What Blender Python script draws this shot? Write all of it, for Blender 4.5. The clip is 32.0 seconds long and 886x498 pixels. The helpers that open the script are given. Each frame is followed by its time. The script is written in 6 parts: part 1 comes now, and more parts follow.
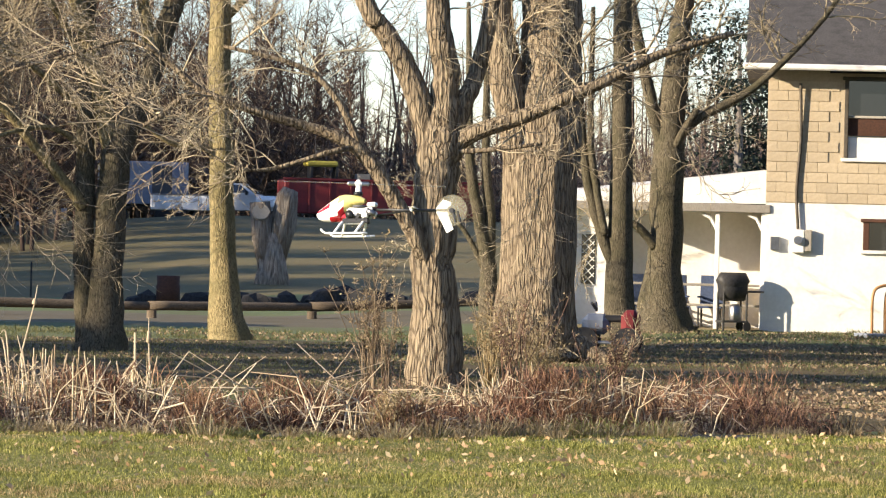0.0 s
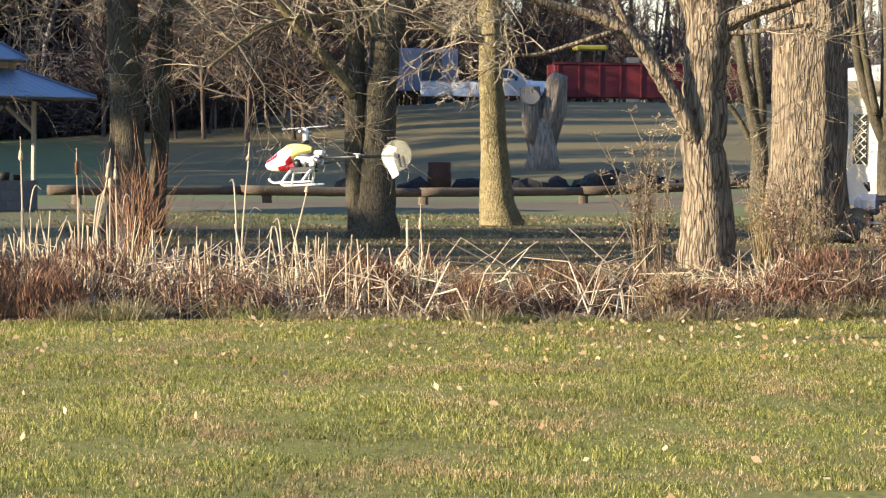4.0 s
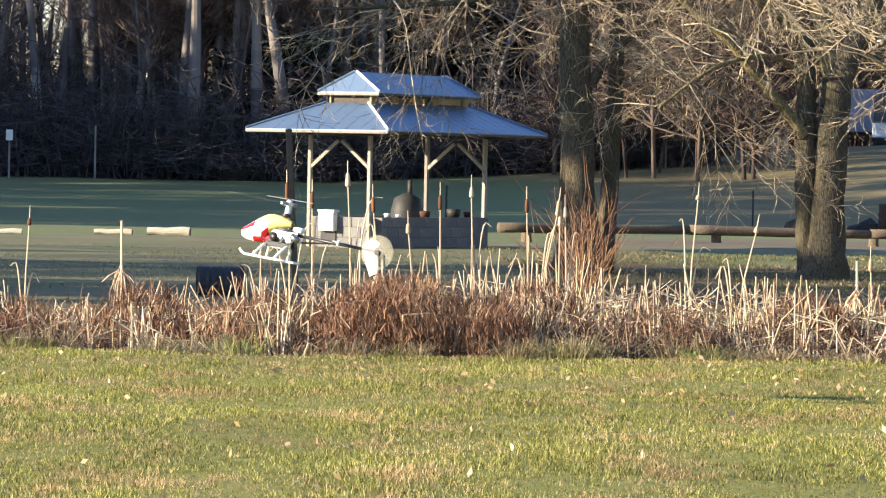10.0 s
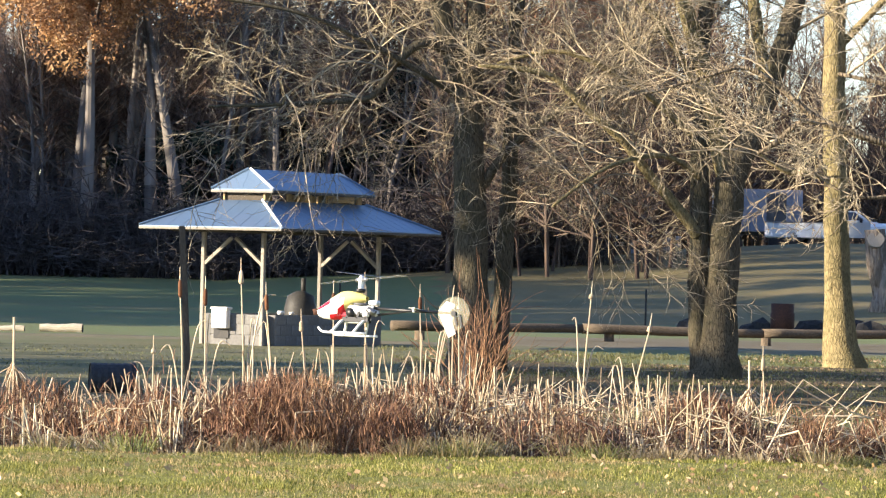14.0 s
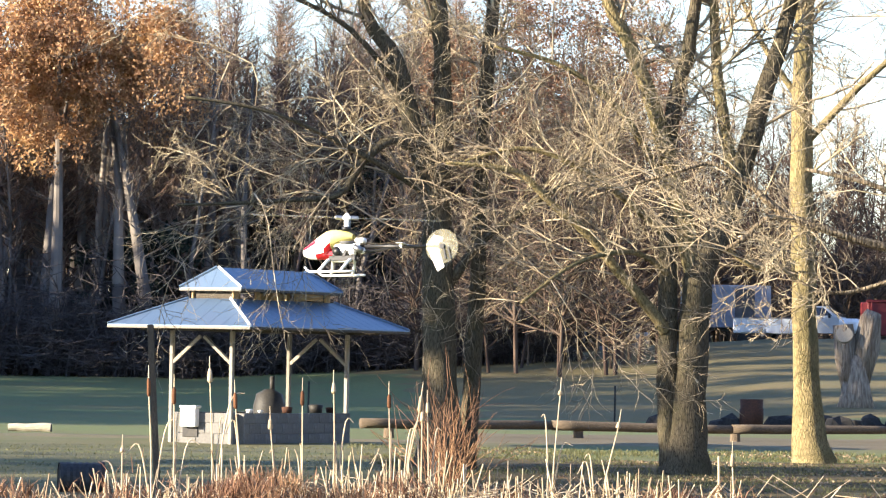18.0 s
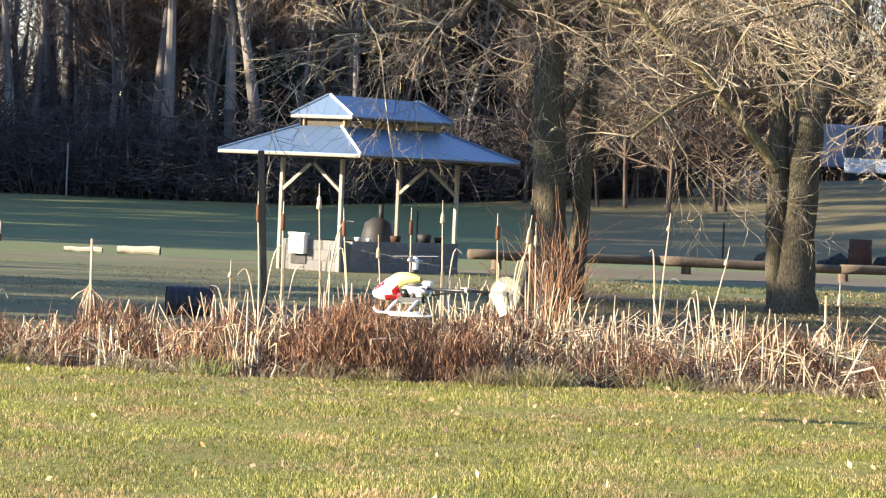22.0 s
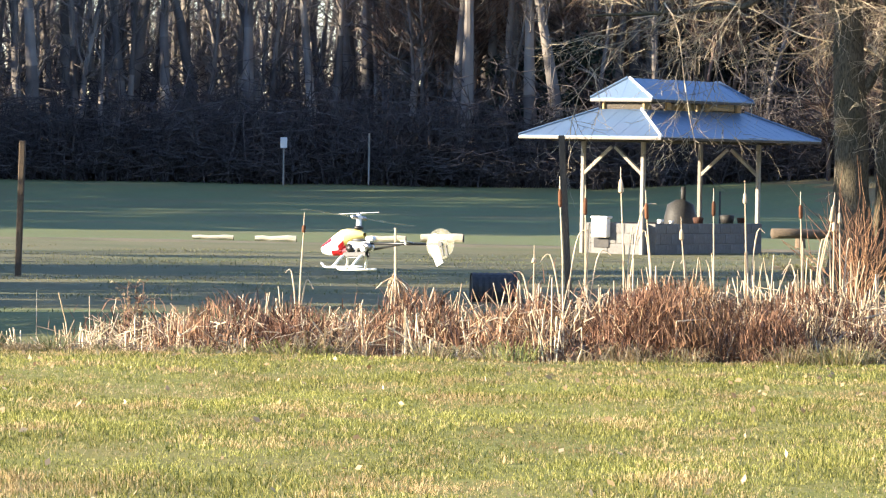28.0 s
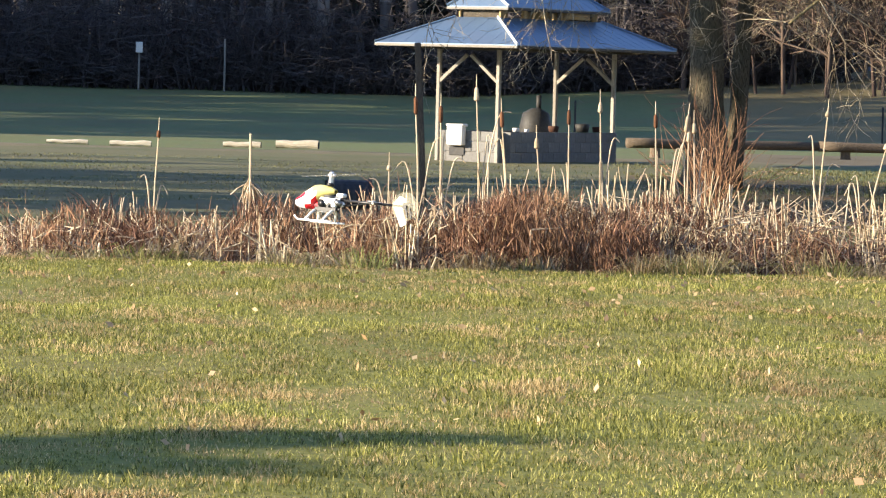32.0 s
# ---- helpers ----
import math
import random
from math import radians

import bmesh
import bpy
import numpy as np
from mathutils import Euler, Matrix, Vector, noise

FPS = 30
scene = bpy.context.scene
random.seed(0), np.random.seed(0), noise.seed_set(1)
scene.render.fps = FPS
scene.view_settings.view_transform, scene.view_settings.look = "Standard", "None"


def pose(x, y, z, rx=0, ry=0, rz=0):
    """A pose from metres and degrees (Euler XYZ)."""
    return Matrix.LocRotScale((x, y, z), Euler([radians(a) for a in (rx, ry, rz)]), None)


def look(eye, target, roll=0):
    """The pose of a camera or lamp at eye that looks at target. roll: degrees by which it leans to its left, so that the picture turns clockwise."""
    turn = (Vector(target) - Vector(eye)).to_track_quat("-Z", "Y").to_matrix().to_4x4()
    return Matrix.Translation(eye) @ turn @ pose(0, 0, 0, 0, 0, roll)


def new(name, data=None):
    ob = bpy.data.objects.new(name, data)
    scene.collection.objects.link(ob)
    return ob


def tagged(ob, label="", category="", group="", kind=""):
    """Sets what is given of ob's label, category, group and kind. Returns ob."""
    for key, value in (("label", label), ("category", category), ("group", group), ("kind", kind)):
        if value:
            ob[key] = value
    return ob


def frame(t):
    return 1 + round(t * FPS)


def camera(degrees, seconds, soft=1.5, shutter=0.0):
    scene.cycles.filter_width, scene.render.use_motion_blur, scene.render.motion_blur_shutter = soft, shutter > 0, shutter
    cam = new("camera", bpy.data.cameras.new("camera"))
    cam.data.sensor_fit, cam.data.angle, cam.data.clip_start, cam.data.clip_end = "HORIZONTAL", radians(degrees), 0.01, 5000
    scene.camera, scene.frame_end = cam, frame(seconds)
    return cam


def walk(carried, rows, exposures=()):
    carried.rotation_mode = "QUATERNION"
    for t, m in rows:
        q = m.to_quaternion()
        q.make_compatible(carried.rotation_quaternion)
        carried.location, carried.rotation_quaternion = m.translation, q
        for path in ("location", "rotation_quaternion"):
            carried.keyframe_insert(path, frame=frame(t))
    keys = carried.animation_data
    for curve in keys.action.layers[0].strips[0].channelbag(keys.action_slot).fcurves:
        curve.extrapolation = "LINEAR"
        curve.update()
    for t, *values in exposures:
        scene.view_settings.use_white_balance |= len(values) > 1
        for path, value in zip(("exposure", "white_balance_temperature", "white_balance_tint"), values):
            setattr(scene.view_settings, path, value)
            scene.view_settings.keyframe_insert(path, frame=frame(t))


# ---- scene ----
# ---- camera ----
EYE = (0.0, 0.0, 1.6)


def aim(turn, tilt, roll):
    a, b = radians(turn), radians(tilt)
    way = Vector((-math.sin(a) * math.cos(b), math.cos(a) * math.cos(b), math.sin(b)))
    return look(EYE, Vector(EYE) + way * 50, roll)


cam = camera(12.0, 32.0, soft=1.25, shutter=0.06)
AIM = [
    (0, -11.381, 0.052, 1.43), (0.5, -10.436, -0.118, 1.45), (1, -9.752, -0.183, 1.35),
    (1.5, -9.965, -0.294, 1.41), (2, -10.136, -0.946, 1.63), (2.5, -10.288, -0.972, 1.56),
    (4.5, -5.860, -1.698, 0.21), (5, -3.631, -0.762, 0.03), (5.5, -1.442, -0.457, 0.14),
    (6, 0.000, -0.914, 0.70), (6.5, 0.211, -1.776, 0.97), (7, -0.040, -2.154, 1.16),
    (7.5, -0.286, -2.315, 1.21), (8, -1.516, -1.067, 1.09), (8.5, -2.210, -0.218, 0.93),
    (9, -1.968, -0.379, 1.21), (9.5, -1.813, -0.811, 1.25), (10, -1.619, -1.138, 1.15),
    (10.5, -1.328, -1.199, 1.17), (11, -0.985, -1.090, 1.24), (11.5, -2.591, -1.610, 1.20),
    (12, -4.407, -1.125, 0.84), (12.5, -4.098, -0.357, 0.93), (13, -4.350, 0.132, 1.01),
    (13.5, -3.476, 0.344, 1.17), (15.5, -2.728, -0.427, 1.58), (16, -3.219, -0.054, 1.71),
    (16.5, -3.335, 0.093, 1.64), (17, -3.389, 0.181, 1.48), (17.5, -3.424, 0.735, 1.19),
    (18, -3.439, 1.556, 1.10), (18.5, -3.443, 1.686, 1.26), (19, -3.398, 2.488, 1.21),
    (19.5, -3.290, 2.617, 1.28), (20, -3.049, 1.053, 1.52), (20.5, -3.277, 0.692, 1.46),
    (21, -3.497, 0.033, 1.96), (21.5, -2.758, -0.378, 2.25), (22, -2.015, -0.778, 2.47),
    (22.5, -1.888, -1.036, 2.31), (23, -1.690, -1.307, 2.05), (23.5, -1.548, -1.168, 1.36),
    (24, -2.184, -0.875, 1.03), (24.5, -2.085, -0.947, 1.04), (25, -0.640, -0.806, 1.15),
    (25.5, 0.865, -0.309, 0.64), (27.5, 1.672, -0.519, 0.73), (28, 2.095, -1.118, 0.95),
    (28.5, 1.807, -1.438, 1.48), (29, 1.951, -1.880, 1.55), (29.5, 2.488, -1.917, 1.30),
    (30, 2.755, -1.550, 1.62), (30.5, 2.575, -2.051, 2.30), (31, 1.392, -2.785, 2.13),
    (31.5, 0.517, -2.358, 1.62), (32, 0.094, -2.339, 1.50),
]
walk(cam, [(t, aim(*a)) for t, *a in AIM], exposures=[(0, 1.20), (2.5, 1.41), (5, 1.43), (6, 1.57), (8, 1.56), (10, 1.68), (12, 1.61), (16, 1.82), (18, 1.95), (19, 1.92), (20, 1.97), (21, 1.93), (22, 1.86), (24, 1.66), (25.5, 1.66), (28, 2.08), (30, 1.66), (31, 1.79), (32, 1.55)])

# ---- light ----
SUN_TURN, SUN_HIGH = 76.0, 15.5  # degrees left of straight behind the camera, degrees above the horizon
sun_way = Vector((-math.sin(radians(SUN_TURN)) * math.cos(radians(SUN_HIGH)),
                  -math.cos(radians(SUN_TURN)) * math.cos(radians(SUN_HIGH)), math.sin(radians(SUN_HIGH))))
world = bpy.data.worlds.new("sky")
scene.world = world
world.use_nodes = True
wn = world.node_tree
wn.nodes.clear()
w_sky = wn.nodes.new("ShaderNodeTexSky")
w_sky.sky_type, w_sky.sun_disc = "NISHITA", False
w_sky.sun_elevation = radians(SUN_HIGH)
w_sky.sun_rotation = math.atan2(sun_way.x, sun_way.y)
w_sky.air_density, w_sky.dust_density, w_sky.ozone_density = 1.0, 0.1, 2.5
w_bg = wn.nodes.new("ShaderNodeBackground")
w_bg.inputs["Strength"].default_value = 0.105
w_out = wn.nodes.new("ShaderNodeOutputWorld")
w_tint = wn.nodes.new("ShaderNodeMix")
w_tint.data_type, w_tint.blend_type = "RGBA", "MULTIPLY"
w_tint.inputs[0].default_value, w_tint.inputs[7].default_value = 1.0, (1.02, 0.97, 1.10, 1)
wn.links.new(w_sky.outputs[0], w_tint.inputs[6])
wn.links.new(w_tint.outputs[2], w_bg.inputs[0])
wn.links.new(w_bg.outputs[0], w_out.inputs[0])
sun = new("sun", bpy.data.lights.new("sun", "SUN"))
sun.data.energy, sun.data.angle, sun.data.color = 5.0, radians(0.6), (1.0, 0.85, 0.64)
sun.matrix_world = look(sun_way * 300, (0, 0, 0))


# ---- materials ----
def mat(name, color, color2=None, rough=0.8, scale=6.0, stretch=(1, 1, 1), bump=0.2, metal=0.0, color3=None,
        fine=8.0, island=False, spread=0.25, spec=0.3, where="Object", blotch=0.5, dist=0.01, lean=0.5):
    """A rough surface: two colours mixed by grain, a third by large stains, relief from both, and a shade of its own for each piece."""
    m = bpy.data.materials.new(name)
    m.use_nodes = True
    n, l = m.node_tree.nodes, m.node_tree.links
    b = n["Principled BSDF"]
    b.inputs["Roughness"].default_value, b.inputs["Metallic"].default_value = rough, metal
    b.inputs["Specular IOR Level"].default_value = spec
    tc = n.new("ShaderNodeTexCoord")
    mp = n.new("ShaderNodeMapping")
    mp.inputs["Scale"].default_value = stretch
    if where == "World":
        g = n.new("ShaderNodeNewGeometry")
        l.new(g.outputs["Position"], mp.inputs[0])
    else:
        l.new(tc.outputs["Object"], mp.inputs[0])
    t1 = n.new("ShaderNodeTexNoise")
    t1.inputs["Scale"].default_value, t1.inputs["Detail"].default_value = scale * fine, 6
    t2 = n.new("ShaderNodeTexNoise")
    t2.inputs["Scale"].default_value, t2.inputs["Detail"].default_value = scale, 4
    l.new(mp.outputs[0], t1.inputs[0])
    l.new(mp.outputs[0], t2.inputs[0])
    r1 = n.new("ShaderNodeValToRGB")
    r1.color_ramp.elements[0].position, r1.color_ramp.elements[1].position = lean - 0.16, lean + 0.16
    r1.color_ramp.elements[0].color = (*color, 1)
    r1.color_ramp.elements[1].color = (*(color2 or [c * 0.75 for c in color]), 1)
    l.new(t1.outputs[0], r1.inputs[0])
    r2 = n.new("ShaderNodeMapRange")
    r2.inputs[1].default_value, r2.inputs[2].default_value, r2.inputs[4].default_value = 0.45, 0.7, blotch
    l.new(t2.outputs[0], r2.inputs[0])
    mx = n.new("ShaderNodeMix")
    mx.data_type = "RGBA"
    l.new(r2.outputs[0], mx.inputs[0])
    l.new(r1.outputs[0], mx.inputs[6])
    mx.inputs[7].default_value = (*(color3 or [c * 0.55 for c in color]), 1)
    hs = n.new("ShaderNodeHueSaturation")
    if island:
        g2 = n.new("ShaderNodeNewGeometry")
        rnd = g2.outputs["Random Per Island"]
    else:
        rnd = n.new("ShaderNodeObjectInfo").outputs["Random"]
    mr = n.new("ShaderNodeMapRange")
    mr.inputs[3].default_value, mr.inputs[4].default_value = 1 - spread, 1 + spread
    l.new(rnd, mr.inputs[0])
    l.new(mr.outputs[0], hs.inputs["Value"])
    l.new(mx.outputs[2], hs.inputs["Color"])
    l.new(hs.outputs[0], b.inputs["Base Color"])
    if bump:
        bp = n.new("ShaderNodeBump")
        bp.inputs["Strength"].default_value, bp.inputs["Distance"].default_value = bump, dist
        l.new(t1.outputs[0], bp.inputs["Height"])
        l.new(bp.outputs[0], b.inputs["Normal"])
    return m


def leafy(name, dark, light, thin=0.35, hue=0.03, rough=0.6, spread=0.4):
    """Blades and leaves: a colour of its own for each piece between two, a little light through it."""
    m = bpy.data.materials.new(name)
    m.use_nodes = True
    n, l = m.node_tree.nodes, m.node_tree.links
    b = n["Principled BSDF"]
    b.inputs["Roughness"].default_value, b.inputs["Specular IOR Level"].default_value = rough, 0.25
    g = n.new("ShaderNodeNewGeometry")
    r = n.new("ShaderNodeValToRGB")
    r.color_ramp.elements[0].color, r.color_ramp.elements[1].color = (*dark, 1), (*light, 1)
    l.new(g.outputs["Random Per Island"], r.inputs[0])
    no = n.new("ShaderNodeTexNoise")
    no.inputs["Scale"].default_value = 0.9
    no.inputs["Detail"].default_value = 4
    l.new(g.outputs["Position"], no.inputs[0])
    hs = n.new("ShaderNodeHueSaturation")
    mr = n.new("ShaderNodeMapRange")
    mr.inputs[1].default_value, mr.inputs[2].default_value = 0.3, 0.7
    mr.inputs[3].default_value, mr.inputs[4].default_value = 1 - spread, 1 + spread
    mh = n.new("ShaderNodeMapRange")
    mh.inputs[1].default_value, mh.inputs[2].default_value = 0.3, 0.7
    mh.inputs[3].default_value, mh.inputs[4].default_value = 0.5 - hue, 0.5 + hue
    l.new(no.outputs[0], mr.inputs[0])
    l.new(no.outputs[0], mh.inputs[0])
    l.new(mr.outputs[0], hs.inputs["Value"])
    l.new(mh.outputs[0], hs.inputs["Hue"])
    l.new(r.outputs[0], hs.inputs["Color"])
    l.new(hs.outputs[0], b.inputs["Base Color"])
    tr = n.new("ShaderNodeBsdfTranslucent")
    l.new(hs.outputs[0], tr.inputs[0])
    ms = n.new("ShaderNodeMixShader")
    ms.inputs[0].default_value = thin
    l.new(b.outputs[0], ms.inputs[1])
    l.new(tr.outputs[0], ms.inputs[2])
    l.new(ms.outputs[0], n["Material Output"].inputs[0])
    return m


def turf_blades(name, greens, dries, level=0.52):
    """Mown grass: each blade green or dry by where it stands, worn patches wider than deep, broad lighter and darker areas."""
    m = bpy.data.materials.new(name)
    m.use_nodes = True
    n, l = m.node_tree.nodes, m.node_tree.links
    b = n["Principled BSDF"]
    b.inputs["Roughness"].default_value, b.inputs["Specular IOR Level"].default_value = 0.5, 0.25
    g = n.new("ShaderNodeNewGeometry")
    ramps = []
    for cols in (greens, dries):
        r = n.new("ShaderNodeValToRGB")
        r.color_ramp.elements[0].color, r.color_ramp.elements[1].color = (*cols[0], 1), (*cols[2], 1)
        r.color_ramp.elements.new(0.5).color = (*cols[1], 1)
        l.new(g.outputs["Random Per Island"], r.inputs[0])
        ramps.append(r)
    mp = n.new("ShaderNodeMapping")
    mp.inputs["Scale"].default_value = (1.0, 0.5, 1.0)
    l.new(g.outputs["Position"], mp.inputs[0])
    no = n.new("ShaderNodeTexNoise")
    no.inputs["Scale"].default_value, no.inputs["Detail"].default_value, no.inputs["Roughness"].default_value = 1.3, 5, 0.68
    l.new(mp.outputs[0], no.inputs[0])
    jit = n.new("ShaderNodeMath")
    jit.operation = "MULTIPLY_ADD"
    jit.inputs[1].default_value = 0.16
    l.new(g.outputs["Random Per Island"], jit.inputs[0])
    l.new(no.outputs[0], jit.inputs[2])
    f = n.new("ShaderNodeMapRange")
    f.inputs[1].default_value, f.inputs[2].default_value = level + 0.08, level + 0.15
    l.new(jit.outputs[0], f.inputs[0])
    mx = n.new("ShaderNodeMix")
    mx.data_type = "RGBA"
    l.new(f.outputs[0], mx.inputs[0])
    l.new(ramps[0].outputs[0], mx.inputs[6])
    l.new(ramps[1].outputs[0], mx.inputs[7])
    wide = n.new("ShaderNodeTexNoise")
    wide.inputs["Scale"].default_value, wide.inputs["Detail"].default_value = 0.7, 4
    l.new(mp.outputs[0], wide.inputs[0])
    mr = n.new("ShaderNodeMapRange")
    mr.inputs[1].default_value, mr.inputs[2].default_value, mr.inputs[3].default_value, mr.inputs[4].default_value = 0.3, 0.7, 0.68, 1.32
    l.new(wide.outputs[0], mr.inputs[0])
    hs = n.new("ShaderNodeHueSaturation")
    l.new(mr.outputs[0], hs.inputs["Value"])
    l.new(mx.outputs[2], hs.inputs["Color"])
    l.new(hs.outputs[0], b.inputs["Base Color"])
    tr = n.new("ShaderNodeBsdfTranslucent")
    l.new(hs.outputs[0], tr.inputs[0])
    ms = n.new("ShaderNodeMixShader")
    ms.inputs[0].default_value = 0.35
    l.new(b.outputs[0], ms.inputs[1])
    l.new(tr.outputs[0], ms.inputs[2])
    l.new(ms.outputs[0], n["Material Output"].inputs[0])
    return m


def bark(name, light, dark, stain, plate=12.0, long=0.28, depth=0.03, moss=0.35, furrow=0.5):
    """Bark in long plates with dark furrows between them, stained in large patches."""
    m = bpy.data.materials.new(name)
    m.use_nodes = True
    n, l = m.node_tree.nodes, m.node_tree.links
    b = n["Principled BSDF"]
    b.inputs["Roughness"].default_value, b.inputs["Specular IOR Level"].default_value = 0.95, 0.1
    tc = n.new("ShaderNodeTexCoord")
    mp = n.new("ShaderNodeMapping")
    mp.inputs["Scale"].default_value = (1, 1, long)
    l.new(tc.outputs["Object"], mp.inputs[0])
    warp = n.new("ShaderNodeTexNoise")
    warp.inputs["Scale"].default_value, warp.inputs["Detail"].default_value = plate * 0.6, 3
    l.new(mp.outputs[0], warp.inputs[0])
    va = n.new("ShaderNodeVectorMath")
    va.operation = "MULTIPLY_ADD"
    va.inputs[1].default_value = (1.6 / plate,) * 3
    l.new(warp.outputs["Color"], va.inputs[0])
    l.new(mp.outputs[0], va.inputs[2])
    vo = n.new("ShaderNodeTexVoronoi")
    vo.feature = "DISTANCE_TO_EDGE"
    vo.inputs["Scale"].default_value = plate
    l.new(va.outputs[0], vo.inputs["Vector"])
    fu = n.new("ShaderNodeMapRange")
    fu.interpolation_type = "SMOOTHSTEP"
    fu.inputs[1].default_value, fu.inputs[2].default_value, fu.inputs[3].default_value, fu.inputs[4].default_value = 0.0, 0.16, 0.55 - furrow, 0.55
    l.new(vo.outputs["Distance"], fu.inputs[0])
    grain = n.new("ShaderNodeTexNoise")
    grain.inputs["Scale"].default_value, grain.inputs["Detail"].default_value = plate * 2.0, 6
    l.new(mp.outputs[0], grain.inputs[0])
    hg = n.new("ShaderNodeMath")
    hg.operation = "MULTIPLY_ADD"
    hg.inputs[1].default_value = 1.0
    l.new(grain.outputs[0], hg.inputs[0])
    l.new(fu.outputs[0], hg.inputs[2])
    r1 = n.new("ShaderNodeValToRGB")
    r1.color_ramp.elements[0].position, r1.color_ramp.elements[1].position = 0.36, 0.86
    r1.color_ramp.elements[0].color, r1.color_ramp.elements[1].color = (*dark, 1), (*light, 1)
    e = r1.color_ramp.elements.new(0.58)
    e.color = (*[0.45 * p + 0.55 * q for p, q in zip(dark, light)], 1)
    hs = n.new("ShaderNodeMath")
    hs.operation = "MULTIPLY"
    hs.inputs[1].default_value = 0.70
    l.new(hg.outputs[0], hs.inputs[0])
    l.new(hs.outputs[0], r1.inputs[0])
    big = n.new("ShaderNodeTexNoise")
    big.inputs["Scale"].default_value, big.inputs["Detail"].default_value = 2.2, 5
    l.new(tc.outputs["Object"], big.inputs[0])
    mr = n.new("ShaderNodeMapRange")
    mr.inputs[1].default_value, mr.inputs[2].default_value, mr.inputs[4].default_value = 0.45, 0.68, moss
    l.new(big.outputs[0], mr.inputs[0])
    mx = n.new("ShaderNodeMix")
    mx.data_type, mx.blend_type = "RGBA", "MIX"
    l.new(mr.outputs[0], mx.inputs[0])
    l.new(r1.outputs[0], mx.inputs[6])
    mx.inputs[7].default_value = (*stain, 1)
    l.new(mx.outputs[2], b.inputs["Base Color"])
    bp = n.new("ShaderNodeBump")
    bp.inputs["Strength"].default_value, bp.inputs["Distance"].default_value = 0.8, depth
    l.new(hg.outputs[0], bp.inputs["Height"])
    l.new(bp.outputs[0], b.inputs["Normal"])
    return m


# dark bark; on the first tree the darkness also paints in its shade
BARK = bark("shaded_dark_bark", (0.165, 0.14, 0.095), (0.028, 0.022, 0.016), (0.065, 0.062, 0.034), 30, 0.25, 0.025, 0.55, 0.34)
BARK_PALE = bark("lichen_bark", (0.36, 0.29, 0.15), (0.07, 0.055, 0.03), (0.13, 0.118, 0.055), 24, 0.3, 0.03, 0.65, 0.32)
BARK_DEEP = bark("furrowed_bark", (0.37, 0.295, 0.20), (0.075, 0.056, 0.04), (0.20, 0.152, 0.105), 17, 0.13, 0.08, 0.4, 0.44)
DEAD_WOOD = mat("dead_wood", (0.32, 0.27, 0.215), (0.14, 0.115, 0.09), 0.95, 1.5, (3, 3, 0.5), 1.0, color3=(0.20, 0.12, 0.07), dist=0.08, fine=4, blotch=0.3)
TWIG = leafy("twig_bark", (0.145, 0.115, 0.078), (0.53, 0.44, 0.30), 0.0, 0.01, 0.9, 0.2)
WOODS = leafy("far_bark", (0.095, 0.085, 0.081), (0.235, 0.208, 0.186), 0.0, 0.01, 0.95, 0.3)
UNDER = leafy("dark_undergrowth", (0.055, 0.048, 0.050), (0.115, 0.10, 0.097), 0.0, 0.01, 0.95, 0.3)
OAK_LEAF = leafy("rust_leaf", (0.27, 0.14, 0.065), (0.56, 0.35, 0.19), 0.3, 0.012, 0.7, 0.3)
RED_LEAF = leafy("red_leaf", (0.18, 0.092, 0.055), (0.38, 0.225, 0.14), 0.3, 0.015, 0.7, 0.3)
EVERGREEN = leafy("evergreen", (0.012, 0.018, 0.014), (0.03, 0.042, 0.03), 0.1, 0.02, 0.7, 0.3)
GRASS = turf_blades("grass_blade", ((0.044, 0.058, 0.012), (0.200, 0.205, 0.044), (0.49, 0.45, 0.14)), ((0.13, 0.08, 0.034), (0.36, 0.25, 0.115), (0.60, 0.46, 0.24)), 0.53)
STRAW = leafy("dry_straw", (0.25, 0.18, 0.09), (0.52, 0.42, 0.25), 0.3, 0.01, 0.6, 0.2)
REED = leafy("dry_reed", (0.38, 0.28, 0.17), (0.80, 0.68, 0.49), 0.2, 0.01, 0.55, 0.15)
BRUSH = leafy("rust_brush", (0.036, 0.021, 0.017), (0.33, 0.205, 0.145), 0.10, 0.012, 0.8, 0.45)
SHRUB = leafy("rust_shrub", (0.10, 0.05, 0.03), (0.32, 0.18, 0.105), 0.0, 0.01, 0.8, 0.25)
TUFT = leafy("green_tuft", (0.12, 0.125, 0.035), (0.42, 0.40, 0.15), 0.35, 0.015, 0.5, 0.35)
FIELD = leafy("field_blade", (0.075, 0.088, 0.034), (0.20, 0.19, 0.088), 0.3, 0.015, 0.6, 0.2)
LITTER = leafy("fallen_leaf", (0.14, 0.098, 0.06), (0.42, 0.32, 0.21), 0.2, 0.01, 0.75, 0.25)
LAWN_LEAF = leafy("lawn_leaf", (0.30, 0.18, 0.085), (0.66, 0.50, 0.31), 0.2, 0.015, 0.75, 0.2)
GROUND = mat("lawn_soil", (0.085, 0.122, 0.042), (0.135, 0.145, 0.056), 0.95, 0.25, (1, 1, 1), 0.6, color3=(0.13, 0.10, 0.05), fine=22, where="World", dist=0.05)
LANE = mat("gravel_lane", (0.145, 0.118, 0.068), (0.19, 0.155, 0.095), 0.95, 0.6, bump=0.5, color3=(0.11, 0.095, 0.05), fine=20)
TURF = mat("dull_turf", (0.115, 0.115, 0.052), (0.155, 0.138, 0.07), 0.95, 0.35, bump=0.6, color3=(0.085, 0.105, 0.04), fine=24, blotch=0.8, dist=0.04)
